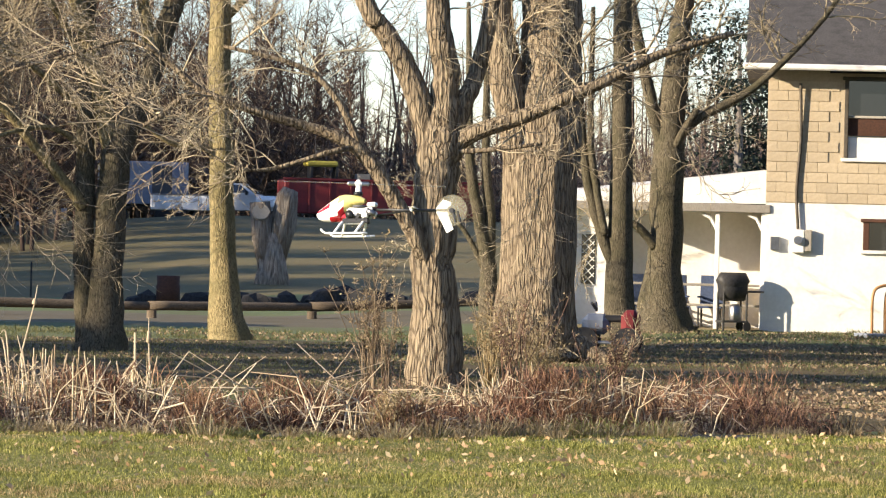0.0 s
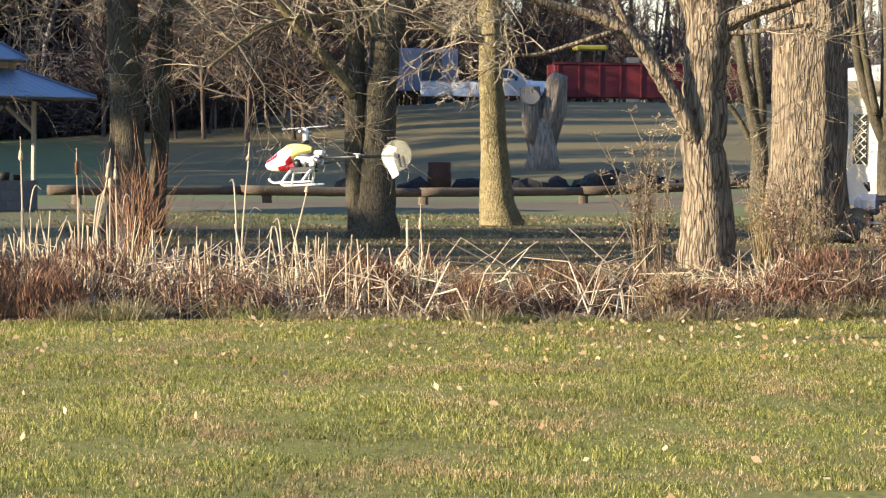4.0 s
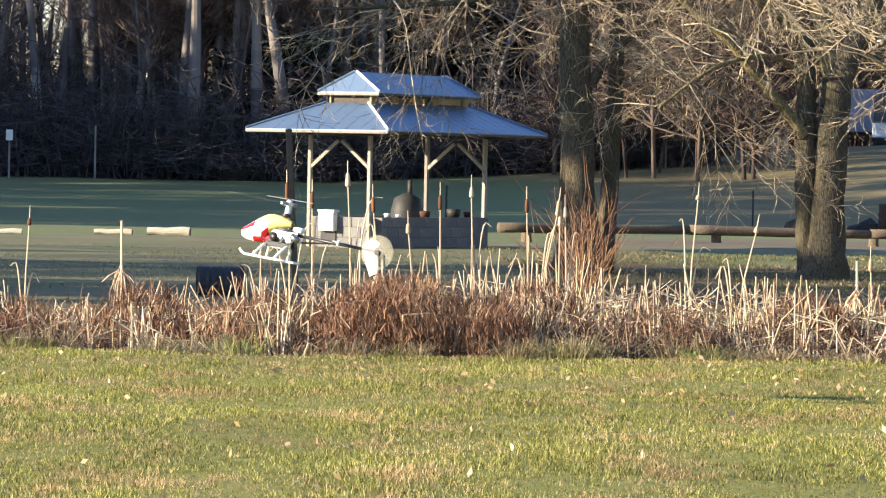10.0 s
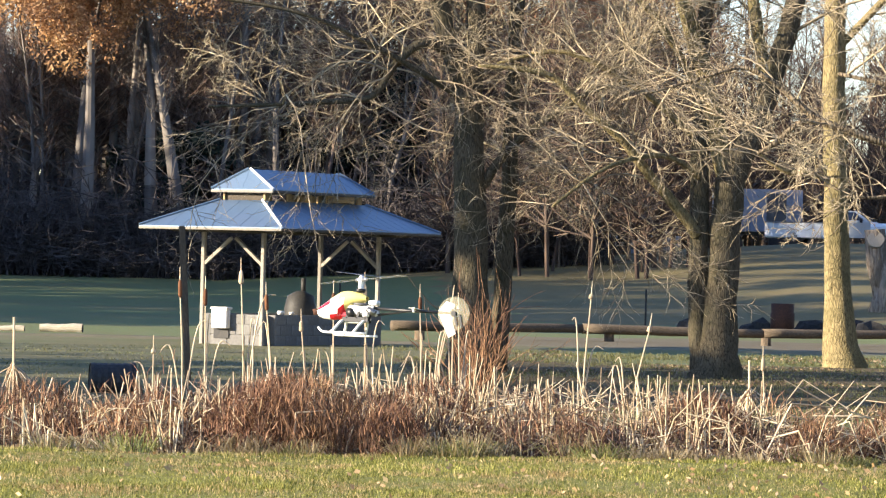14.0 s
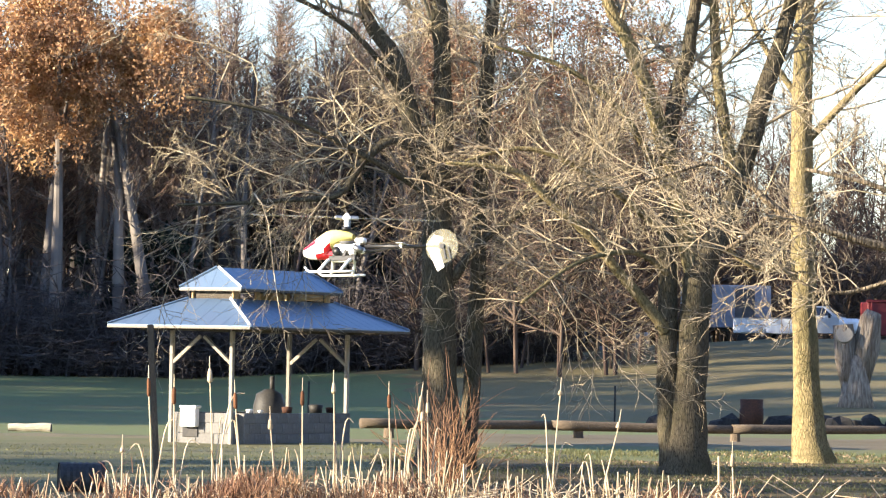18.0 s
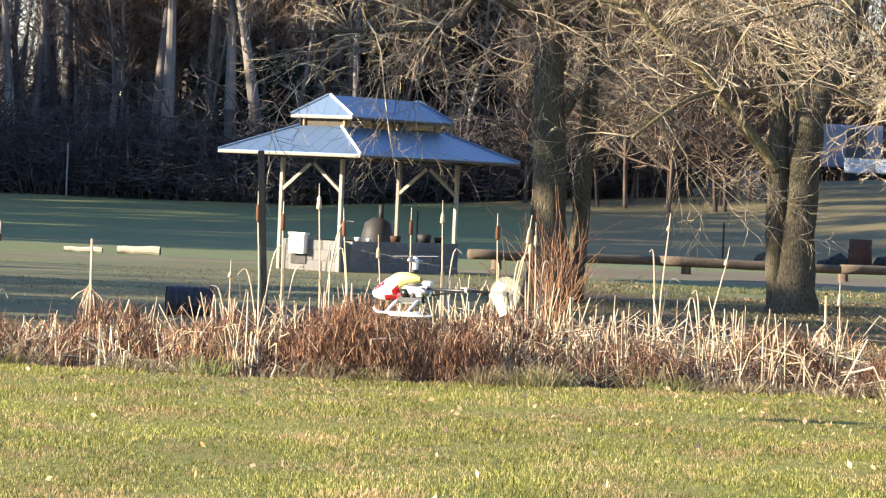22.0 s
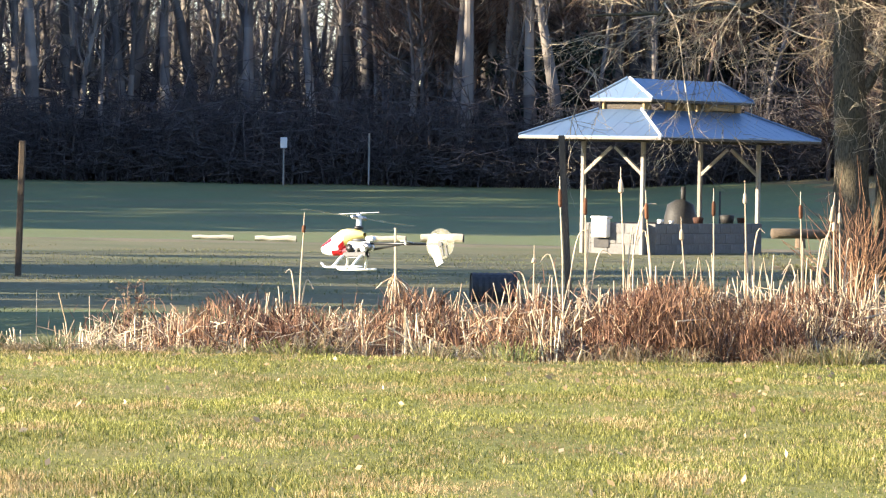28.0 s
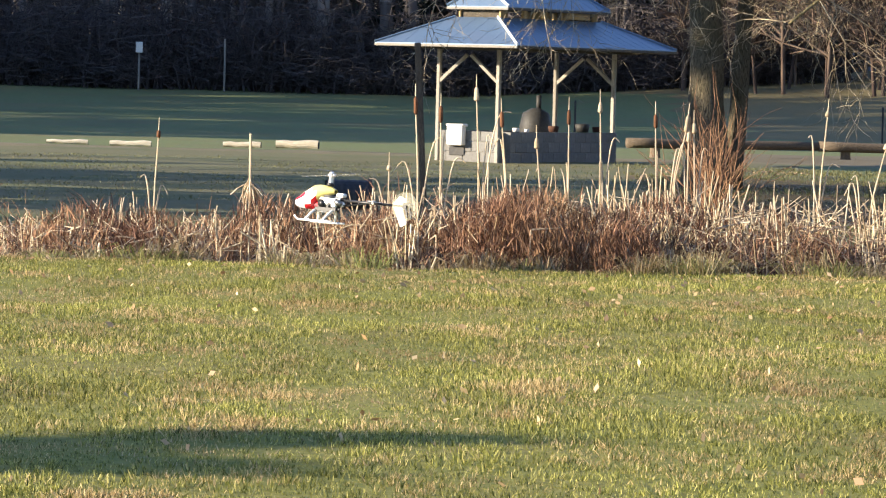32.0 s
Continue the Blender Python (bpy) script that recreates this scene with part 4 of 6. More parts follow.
tree("bare_tree", "bare tree with a dark forked trunk and a slender second stem", (3.8, 62.5, lie(3.8, 62.5)), [
    [(-0.02, 0, 0, 0.28), (-0.10, 0, 2.3, 0.245), (-0.16, 0, 4.1, 0.21), (-0.45, 0, 4.85, 0.15), (-0.8, 0.1, 6.1, 0.12), (-1.32, 0.2, 7.0, 0.09), (-1.6, 0.2, 9.5, 0.05)],
    [(-0.14, 0, 4.0, 0.17), (-0.06, 0.1, 4.9, 0.15), (-0.11, 0.1, 6.2, 0.13), (-0.2, 0.2, 7.4, 0.12), (-0.2, 0.2, 10.5, 0.06)],
    [(0.40, 0.5, 0, 0.15), (0.50, 0.5, 2.4, 0.125), (0.53, 0.5, 4.5, 0.11), (0.62, 0.5, 6.3, 0.10), (0.76, 0.5, 8.1, 0.09), (0.9, 0.5, 10.5, 0.04)],
    [(-0.42, -0.1, 4.76, 0.09), (-0.88, -0.3, 4.87, 0.075), (-1.29, -0.4, 4.53, 0.06), (-1.62, -0.5, 4.06, 0.05), (-2.28, -0.6, 3.96, 0.04), (-3.1, -0.7, 3.89, 0.03), (-4.0, -0.8, 3.84, 0.018)],
    [(-0.7, 0, 5.6, 0.05), (-1.5, -0.4, 6.5, 0.04), (-2.6, -0.8, 7.0, 0.027), (-3.8, -1, 7.2, 0.015)],
    [(-0.1, 0, 4.0, 0.06), (-1.2, -0.5, 4.6, 0.045), (-2.6, -1, 5.2, 0.03), (-3.9, -1.2, 5.4, 0.02)],
    [(0.08, 0, 2.8, 0.08), (0.49, -0.2, 3.4, 0.065), (1.15, -0.4, 3.9, 0.05), (1.73, -0.5, 4.26, 0.035), (2.5, -0.6, 4.4, 0.02)],
], BARK, 3, 15, 3.3, 2, -0.05)
# paler bark on the limbs paints in the sunlight that falls on them
tree("bare_tree", "bare tree with twin dark trunks and wide low boughs", (7.42, 62.5, lie(7.42, 62.5)), [
    [(0.03, 0, 0, 0.27), (0.07, 0, 1.2, 0.235), (0.15, 0, 2.9, 0.22), (0.6, 0, 3.95, 0.17), (1.0, 0, 5.43, 0.145), (1.32, 0, 6.46, 0.12), (1.5, 0, 7.2, 0.11), (2.1, 0, 9.5, 0.05)],
    [(0.14, 0, 2.8, 0.15), (-0.12, 0, 3.97, 0.14), (-0.53, 0, 5.4, 0.12), (-0.97, 0.1, 6.5, 0.10), (-1.28, 0.1, 7.1, 0.085), (-1.9, 0.1, 9, 0.05)],
    [(-0.17, 0.1, 0.0, 0.17), (-0.27, 0.1, 1.2, 0.15), (-0.28, 0.1, 2.4, 0.145), (-0.29, 0.1, 3.97, 0.13), (-0.27, 0.1, 5.4, 0.11), (0.0, 0.1, 6.6, 0.10), (0.2, 0.1, 9, 0.05)],
    [(0.7, 0, 4.4, 0.10), (0.49, 0.1, 5.42, 0.09), (0.37, 0.2, 6.6, 0.08), (0.3, 0.2, 9.2, 0.04)],
    [(-0.32, 0, 2.15, 0.09), (-0.5, -0.1, 2.38, 0.085), (-1.01, -0.3, 2.94, 0.075), (-1.53, -0.5, 3.52, 0.065), (-2.13, -0.6, 4.01, 0.055), (-2.55, -0.7, 4.4, 0.05), (-3.06, -0.8, 4.52, 0.04), (-3.7, -0.8, 4.55, 0.02)],
    [(-0.35, 0.1, 3.6, 0.06), (-1.3, -0.3, 4.3, 0.05), (-2.4, -0.5, 4.8, 0.035), (-3.4, -0.6, 4.6, 0.02)],
    [(-0.3, 0, 3.0, 0.05), (-0.9, -0.6, 3.3, 0.04), (-1.8, -1.2, 3.1, 0.03), (-2.6, -1.4, 2.5, 0.02)],
    [(-0.3, 0.1, 4.2, 0.06), (-1.0, -0.3, 5.3, 0.05), (-1.9, -0.5, 6.0, 0.04), (-3.0, -0.6, 6.3, 0.02)],
], BARK, 11, 17, 2.8, 2, -0.055, low=0.5, lit_limb_bark=BARK_PALE)
tree("bare_tree", "straight bare tree with pale lichen-covered bark", (10.54, 71.0, lie(10.54, 71)), [
    [(0.06, 0, 0, 0.26), (-0.07, 0, 1.6, 0.22), (-0.13, 0, 3.2, 0.21), (-0.2, 0, 5.3, 0.19), (-0.18, 0, 9.2, 0.14), (-0.2, 0, 12, 0.06)],
    [(-0.12, 0, 3.15, 0.06), (-0.6, -0.2, 3.3, 0.055), (-1.1, -0.3, 3.35, 0.04), (-1.9, -0.5, 3.9, 0.02)],
    [(-0.1, 0, 5.5, 0.07), (0.7, -0.3, 6.4, 0.06), (1.7, -0.5, 7.4, 0.04), (2.4, -0.6, 8.8, 0.02)],
    [(-0.12, 0, 6.0, 0.06), (-0.9, 0.3, 7.2, 0.05), (-1.6, 0.4, 8.8, 0.03)],
], BARK_PALE, 23, 10, 2.6, 2, 0.0)
tree("bare_tree", "furrowed bare tree with a spreading fork and long boughs", (9.75, 49.0, lie(9.75, 49)), [
    [(0.06, 0, 0, 0.32), (0.05, 0, 0.7, 0.285), (0.01, 0, 1.5, 0.265), (0.01, 0, 2.3, 0.265), (0.02, 0, 2.9, 0.27), (0.09, 0, 3.36, 0.18), (0.07, 0, 3.9, 0.155), (-0.02, 0, 4.45, 0.14), (-0.1, 0.1, 6.2, 0.08)],
    [(-0.02, 0, 2.7, 0.18), (-0.20, 0, 3.35, 0.145), (-0.44, 0, 3.88, 0.13), (-0.69, 0, 4.25, 0.12), (-0.9, 0, 4.55, 0.11), (-1.5, 0, 6.2, 0.05)],
    [(0.14, 0, 2.9, 0.13), (0.36, 0, 3.47, 0.11), (0.49, 0.1, 3.75, 0.10), (0.64, 0.1, 4.45, 0.09), (0.9, 0.1, 6.0, 0.05)],
    [(0.17, -0.05, 2.85, 0.12), (0.44, -0.2, 3.04, 0.10), (0.98, -0.3, 3.24, 0.09), (1.41, -0.4, 3.44, 0.08), (1.85, -0.4, 3.64, 0.07), (2.34, -0.4, 3.9, 0.06), (2.72, -0.4, 4.07, 0.05), (3.5, -0.4, 4.31, 0.03)],
    [(-0.12, -0.1, 1.5, 0.10), (-0.25, -0.2, 1.77, 0.105), (-0.49, -0.2, 2.17, 0.10), (-0.69, -0.2, 2.48, 0.095), (-0.96, -0.2, 2.79, 0.085), (-1.29, -0.2, 2.96, 0.07), (-1.56, -0.2, 3.04, 0.055), (-2.15, -0.3, 3.18, 0.048),
     (-2.83, -0.3, 3.41, 0.042), (-3.24, -0.3, 3.73, 0.036), (-3.51, -0.4, 3.9, 0.03), (-3.78, -0.4, 3.98, 0.025), (-4.27, -0.5, 3.83, 0.02), (-5.15, -0.5, 3.56, 0.012)],
    [(-2.83, -0.3, 3.39, 0.036), (-3.05, -0.3, 3.36, 0.034), (-3.32, -0.3, 3.13, 0.03), (-3.53, -0.3, 2.99, 0.02)],
    [(-0.95, -0.2, 2.8, 0.05), (-1.08, -0.2, 3.1, 0.045), (-1.3, -0.2, 3.45, 0.04), (-1.7, -0.2, 3.75, 0.03), (-2.6, -0.2, 3.95, 0.02)],
    [(-0.98, -0.2, 2.83, 0.04), (-1.29, -0.3, 2.76, 0.032), (-1.72, -0.3, 2.62, 0.028), (-2.09, -0.3, 2.52, 0.022), (-2.49, -0.4, 2.51, 0.014)],
    [(0.2, -0.2, 2.8, 0.035), (0.65, -0.3, 2.84, 0.03), (1.2, -0.4, 2.92, 0.018)],
], BARK_DEEP, 31, 8, 1.9, 2, -0.01, sides=28, rough=0.15, low=0.85, foot=1.2, thick=0.014)
tree("bare_tree", "very thick old tree with deeply furrowed bark", (13.93, 62.0, lie(13.93, 62)), [
    [(0.02, 0, 0, 0.62), (0.0, 0, 1.2, 0.56), (0.02, 0, 2.9, 0.55), (0.12, 0, 4.2, 0.46), (0.15, 0, 6.0, 0.42), (0.2, 0, 9, 0.3)],
    [(-0.3, -0.1, 2.9, 0.24), (-0.55, -0.1, 4.2, 0.24), (-0.75, -0.1, 5.5, 0.22), (-1.1, 0, 8, 0.12)],
    [(0.4, -0.3, 0.35, 0.22), (0.7, -0.4, 0.15, 0.18), (1.15, -0.6, -0.02, 0.1)],
    [(-0.35, -0.3, 0.35, 0.2), (-0.7, -0.5, 0.05, 0.13)],
], BARK_DEEP, 41, 5, 1.6, 2, 0.0, sides=40, rough=0.18, low=0.6, foot=1.35)
tree("bare_tree", "dark bare tree with a slim crooked side stem", (18.15, 74.0, lie(18.15, 74)), [
    [(0.05, 0, 0, 0.27), (0.0, 0, 1.2, 0.25), (0.0, 0, 3.2, 0.2), (-0.05, 0, 6.2, 0.16), (0.0, 0, 9, 0.08)],
    [(-0.1, 0, 1.4, 0.11), (-0.35, 0, 1.9, 0.10), (-0.65, 0, 3.0, 0.09), (-0.85, 0, 4.7, 0.08), (-0.9, 0, 7, 0.04)],
    [(-0.3, -0.1, 1.9, 0.07), (-0.5, -0.1, 2.8, 0.07), (-0.62, -0.1, 3.8, 0.06), (-0.6, 0, 6, 0.04)],
], BARK, 53, 9, 1.6, 2, 0.0, low=0.5)
tree("bare_tree", "forked bare tree with a broken low bough beside the porch", (19.75, 77.0, lie(19.75, 77)), [
    [(0.02, 0, 0, 0.42), (0.0, 0, 1.2, 0.33), (0.05, 0, 3.2, 0.31), (0.18, 0, 5.4, 0.22), (0.35, 0, 7.0, 0.15), (0.5, 0, 9.5, 0.08)],
    [(0.0, 0, 3.2, 0.13), (-0.35, 0, 4.4, 0.12), (-0.8, 0, 6.4, 0.09), (-1.1, 0, 8.5, 0.05)],
    [(0.1, -0.1, 3.6, 0.11), (0.55, -0.2, 4.05, 0.10), (1.6, -0.3, 4.65, 0.075), (2.9, -0.4, 6.0, 0.05), (3.6, -0.4, 7.2, 0.03)],
    [(-0.2, -0.1, 1.6, 0.10), (-0.55, -0.2, 1.95, 0.08), (-0.75, -0.2, 2.05, 0.06)],
    [(0.1, -0.2, 3.5, 0.08), (0.25, -0.3, 3.8, 0.07), (0.5, -0.3, 4.2, 0.06)],
], BARK, 61, 9, 1.9, 2, 0.0, low=0.45)
tree("bare_tree", "slender multi-stemmed bare tree behind the old trunk", (17.4, 82.0, lie(17.4, 82)), [
    [(0.06, 0, 0, 0.2), (0.02, 0, 1.3, 0.17), (-0.15, 0, 2.0, 0.12), (-0.36, 0, 3.1, 0.10), (-0.42, 0, 4.0, 0.08), (-0.5, 0, 6.5, 0.04)],
    [(0.04, 0, 1.3, 0.12), (0.05, 0, 2.3, 0.11), (-0.07, 0, 3.4, 0.09), (-0.1, 0, 6.5, 0.04)],
    [(-0.05, 0, 1.2, 0.06), (-0.5, 0, 2.0, 0.05), (-1.0, 0, 2.4, 0.03)],
], BARK, 71, 9, 1.7, 2, 0.0, low=0.4)


# ---- far woods ----
def woods(name, label, spots, heights, seed, limbs=26, girth=(0.10, 0.28), low=0.3, material=None):
    rnd = random.Random(seed)
    out = []
    for (x, y), h in zip(spots, heights):
        z, r = lie(x, y) - 0.1, rnd.uniform(*girth)
        p, lean = Vector((x, y, z)), Vector((rnd.gauss(0, 0.04), rnd.gauss(0, 0.04), 1))
        line = [p]
        for i in range(6):
            lean = (lean + Vector((rnd.gauss(0, 0.05), rnd.gauss(0, 0.05), 0))).normalized()
            q = p + lean * h / 6
            out.append((*p, r * (1 - 0.14 * i), *q, r * (1 - 0.14 * (i + 1))))
            p = q
            line.append(p)
        for _ in range(limbs):
            f = rnd.uniform(low, 1.0) * 5.99
            s = line[int(f)].lerp(line[int(f) + 1], f % 1)
            d = Vector((rnd.gauss(0, 1), rnd.gauss(0, 1), rnd.uniform(0.2, 1.6))).normalized()
            ln = rnd.uniform(0.10, 0.22) * h * (1.2 - f / 7)
            rr = 0.05 * (1.3 - f / 6)
            for _ in range(3):
                e = s + d * ln / 3
                out.append((*s, rr, *e, rr * 0.65))
                for _ in range(2):
                    g = e + (d + Vector((rnd.gauss(0, 0.7), rnd.gauss(0, 0.7), rnd.gauss(0.2, 0.5)))).normalized() * ln * 0.35
                    out.append((*e, rr * 0.4, *g, rr * 0.15))
                s, rr = e, rr * 0.65
                d = (d + Vector((rnd.gauss(0, 0.25), rnd.gauss(0, 0.25), 0.15))).normalized()
    return tagged(new(name, sticks(name, out, material or WOODS)), label, "woods", kind="stuff")


rw = random.Random(5)
spots = [(t_, d_) for t_, d_ in ((rw.uniform(-40, 12), rw.uniform(164, 215)) for _ in range(480))]
spots += [(rw.uniform(-56, 4), rw.uniform(215, 262)) for _ in range(170)]
woods("far_woods", "dark bare woods along the far edge of the field", spots, [rw.uniform(10.5, 14.5) for _ in spots], 6, limbs=30)
spots = [(rw.uniform(10, 85), rw.uniform(205, 300)) for _ in range(400)]
woods("far_woods", "bare grey woods behind the yard", spots, [rw.uniform(6, 12) for _ in spots], 8, girth=(0.06, 0.18), low=0.1, material=THICKET)
spots = [(rw.uniform(-9, 11), rw.uniform(167, 176)) for _ in range(84)]
woods("wood_edge", "dense bare grey-brown trees at the edge of the woods", spots, [rw.uniform(12.5, 16.5) for _ in spots], 18, limbs=190, girth=(0.06, 0.13), low=0.36, material=EDGE_TWIG)
spots = [(rw.gauss(13.5, 2.6), rw.uniform(146, 166)) for _ in range(26)]
woods("russet_thicket", "dense russet-brown thicket of bare trees", spots, [rw.uniform(8.5, 13.5) for _ in spots], 19, limbs=150, girth=(0.05, 0.12), low=0.12, material=THICKET)

spots = [(rw.uniform(15, 37), rw.uniform(203, 222)) for _ in range(70)]
woods("russet_thicket", "dense russet-brown thicket of bare trees behind the parked truck", spots, [rw.uniform(11.5, 15.5) - 0.012 * max(0, q[0] - 22) ** 2 for q in spots], 21, limbs=130, girth=(0.05, 0.12), low=0.05, material=THICKET)
spots = [(rw.uniform(32, 64), rw.uniform(205, 230)) for _ in range(60)]
woods("grey_thicket", "dense bare thicket behind the yard", spots, [rw.uniform(4.5, 6.5) for q in spots], 22, limbs=110, girth=(0.05, 0.10), low=0.05, material=EDGE_TWIG)

spots = [(rw.uniform(-34, 6), rw.uniform(163, 182)) for _ in range(70)]
woods("wood_edge", "thick dark trunks at the edge of the woods", spots, [rw.uniform(11, 13.5) for _ in spots], 28, limbs=46, girth=(0.22, 0.38), low=0.5)

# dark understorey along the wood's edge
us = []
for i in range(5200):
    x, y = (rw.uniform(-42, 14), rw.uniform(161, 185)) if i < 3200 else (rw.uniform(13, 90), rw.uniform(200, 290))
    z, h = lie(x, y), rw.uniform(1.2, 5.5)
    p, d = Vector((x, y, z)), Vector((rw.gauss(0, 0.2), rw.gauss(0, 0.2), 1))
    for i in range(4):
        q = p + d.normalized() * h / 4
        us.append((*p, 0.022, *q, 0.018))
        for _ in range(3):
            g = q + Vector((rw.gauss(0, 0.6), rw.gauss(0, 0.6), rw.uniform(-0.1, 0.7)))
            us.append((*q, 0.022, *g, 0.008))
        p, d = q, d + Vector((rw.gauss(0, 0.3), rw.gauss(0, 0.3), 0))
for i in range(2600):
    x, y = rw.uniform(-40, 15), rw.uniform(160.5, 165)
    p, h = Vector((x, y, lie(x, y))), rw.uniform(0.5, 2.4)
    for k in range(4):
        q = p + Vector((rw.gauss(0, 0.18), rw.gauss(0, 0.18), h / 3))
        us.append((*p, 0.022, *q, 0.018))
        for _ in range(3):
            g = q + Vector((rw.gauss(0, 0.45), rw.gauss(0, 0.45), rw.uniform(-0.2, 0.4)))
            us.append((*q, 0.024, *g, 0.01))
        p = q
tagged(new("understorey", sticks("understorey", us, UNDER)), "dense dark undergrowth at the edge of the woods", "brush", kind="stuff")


def foliage(name, label, centres, count, size, material, seed):
    """A crown of many small leaves in uneven clumps."""
    r2 = np.random.default_rng(seed)
    c = np.asarray(centres, float)
    pick = r2.integers(0, len(c), count)
    d = r2.normal(size=(count, 3))
    d /= np.linalg.norm(d, axis=1, keepdims=True)
    pos = c[pick, :3] + d * (c[pick, 3:4] * r2.uniform(0.35, 1.05, (count, 1)) ** 0.6)
    ok = np.array([noise.noise(Vector(q) * 0.9) for q in pos.tolist()]) > -0.12
    return leaves(name, pos[ok], size, r2, material)


def crown(x, y, z0, z1, r, n, seed):
    q = random.Random(seed)
    return [(x + q.gauss(0, r * 0.5), y + q.gauss(0, r * 0.4), q.uniform(z0, z1), r * q.uniform(0.22, 0.5)) for _ in range(n)]


def leafy_tree(name, label, x, y, h, r, z0, count, size, material, seed):
    t = empty(name, x, y, lie(x, y), label=label, category="tree")
    part("trunk", Shape().tube(bend([(0, 0, -0.1), (0.1, 0, h * 0.4), (0, 0, h * 0.9)], 4), [0.3, 0.28, 0.26, 0.24, 0.2, 0.16, 0.12, 0.08, 0.04], 9, lumpy=0.1), WOODS, t)
    part("crown", foliage("crown", label, crown(0, 0, z0, h, r, 34, seed), count, size, material, seed), material, t)
    return t


leafy_tree("oak_tree", "oak still holding rusty orange autumn leaves", -5.2, 163, 14.6, 4.3, 9.4, 90000, 0.15, OAK_LEAF, 3)
leafy_tree("red_leaved_tree", "tree with dull red autumn leaves in its top", 13.4, 168, 14.6, 4.4, 8.6, 60000, 0.13, RED_LEAF, 5)
leafy_tree("red_leaved_tree", "tree with dull red autumn leaves in its top", 19.0, 180, 14.6, 2.4, 9.0, 14000, 0.12, RED_LEAF, 6)
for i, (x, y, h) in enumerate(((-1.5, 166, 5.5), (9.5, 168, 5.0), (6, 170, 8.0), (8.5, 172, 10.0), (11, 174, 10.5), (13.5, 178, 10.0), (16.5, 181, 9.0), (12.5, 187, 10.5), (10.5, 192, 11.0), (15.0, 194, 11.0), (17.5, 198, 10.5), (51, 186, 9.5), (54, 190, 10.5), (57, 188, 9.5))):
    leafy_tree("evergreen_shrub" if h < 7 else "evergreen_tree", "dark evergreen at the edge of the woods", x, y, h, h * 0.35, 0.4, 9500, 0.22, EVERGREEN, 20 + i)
# evergreens added inside the woods to shade the truck, trailer and wagon
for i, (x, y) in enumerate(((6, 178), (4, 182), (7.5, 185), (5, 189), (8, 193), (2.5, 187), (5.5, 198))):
    leafy_tree("evergreen_tree", "dark evergreen added inside the bare woods for shade", x, y, 8.8, 3.2, 0.4, 8000, 0.24, EVERGREEN, 140 + i)
# woods added round the field, out of view, only to shade its far side
spots = [(-0.22 * d_ - 7 - rw.uniform(0, 26), d_) for d_ in (rw.uniform(97, 165) for _ in range(180))]
woods("unseen_side_woods", "unseen bare woods added to shade the side of the field", spots, [rw.uniform(12, 17) for _ in spots], 9, limbs=30)
for i in range(14):
    d_ = 97 + i * 5
    leafy_tree("evergreen_tree", "tall dark unseen evergreen added to shade the field", -0.22 * d_ - 9 - 7 * (i % 3), d_, 18.5, 5.5, 1.0, 5000, 0.9, EVERGREEN, 40 + i)
# bushes and trees added beside the ditch, out of view, to shade the yard past it
spots = [(-16 - rw.uniform(0, 9), rw.uniform(45, 72)) for _ in range(34)]
woods("unseen_side_woods", "unseen bare young trees added to shade the yard", spots, [rw.uniform(8, 11.5) if q[1] < 63 else rw.uniform(5.5, 7) for q in spots], 10, limbs=30)
for i in range(2):
    leafy_tree("evergreen_tree", "dark unseen evergreen added to shade the yard", -17 - 4 * (i % 2), 46.5 + i * 2.9, 9.5 if i < 6 else 6.0, 3.0, 0.8, 2600, 0.6, EVERGREEN, 70 + i)
# unseen row, placed so its shadow falls on the first bare tree
for i in range(3):
    leafy_tree("evergreen_tree", "narrow dark unseen evergreen added to shade a trunk", -17.0, 57.4 + 1.9 * i, 11.8, 1.4, 1.0, 6500, 0.45, EVERGREEN, 72 + i)
leafy_tree("evergreen_tree", "dark unseen evergreen added to shade the yard", -18.0, 43.6, 7.0, 1.6, 0.6, 3600, 0.4, EVERGREEN, 91)
# unseen bushes added to shade the left end of the ditch
for i, (x, y, h) in enumerate(((-11.2, 38.6, 1.9), (-12.2, 40.6, 2.4), (-11.6, 42.6, 2.5))):
    leafy_tree("evergreen_shrub", "low dark unseen evergreen bush added for shade", x, y, h, 1.2, 0.2, 2600, 0.2, EVERGREEN, 94 + i)
# added out of view to cast the shadow band across the near lawn
leafy_tree("evergreen_tree", "small dark unseen evergreen added to shadow the lawn", -20.5, 12.5, 5.3, 1.2, 0.4, 2200, 0.4, EVERGREEN, 90)
# woods added on the other side, out of view, to close the place and darken trunks' right sides
spots = [(0.36 * d_ + 5 + rw.uniform(0, 16), d_) for d_ in (rw.uniform(24, 120) for _ in range(110))]
woods("unseen_side_woods", "unseen bare woods added to block sky light", spots, [rw.uniform(13, 18) for _ in spots], 12, limbs=30)
for i in range(12):
    d_ = 26 + i * 8
    leafy_tree("evergreen_tree", "tall dark unseen evergreen added to block sky light", 0.36 * d_ + 9 + 4 * (i % 3), d_, 15, 5.0, 0.8, 3200, 0.8, EVERGREEN, 110 + i)


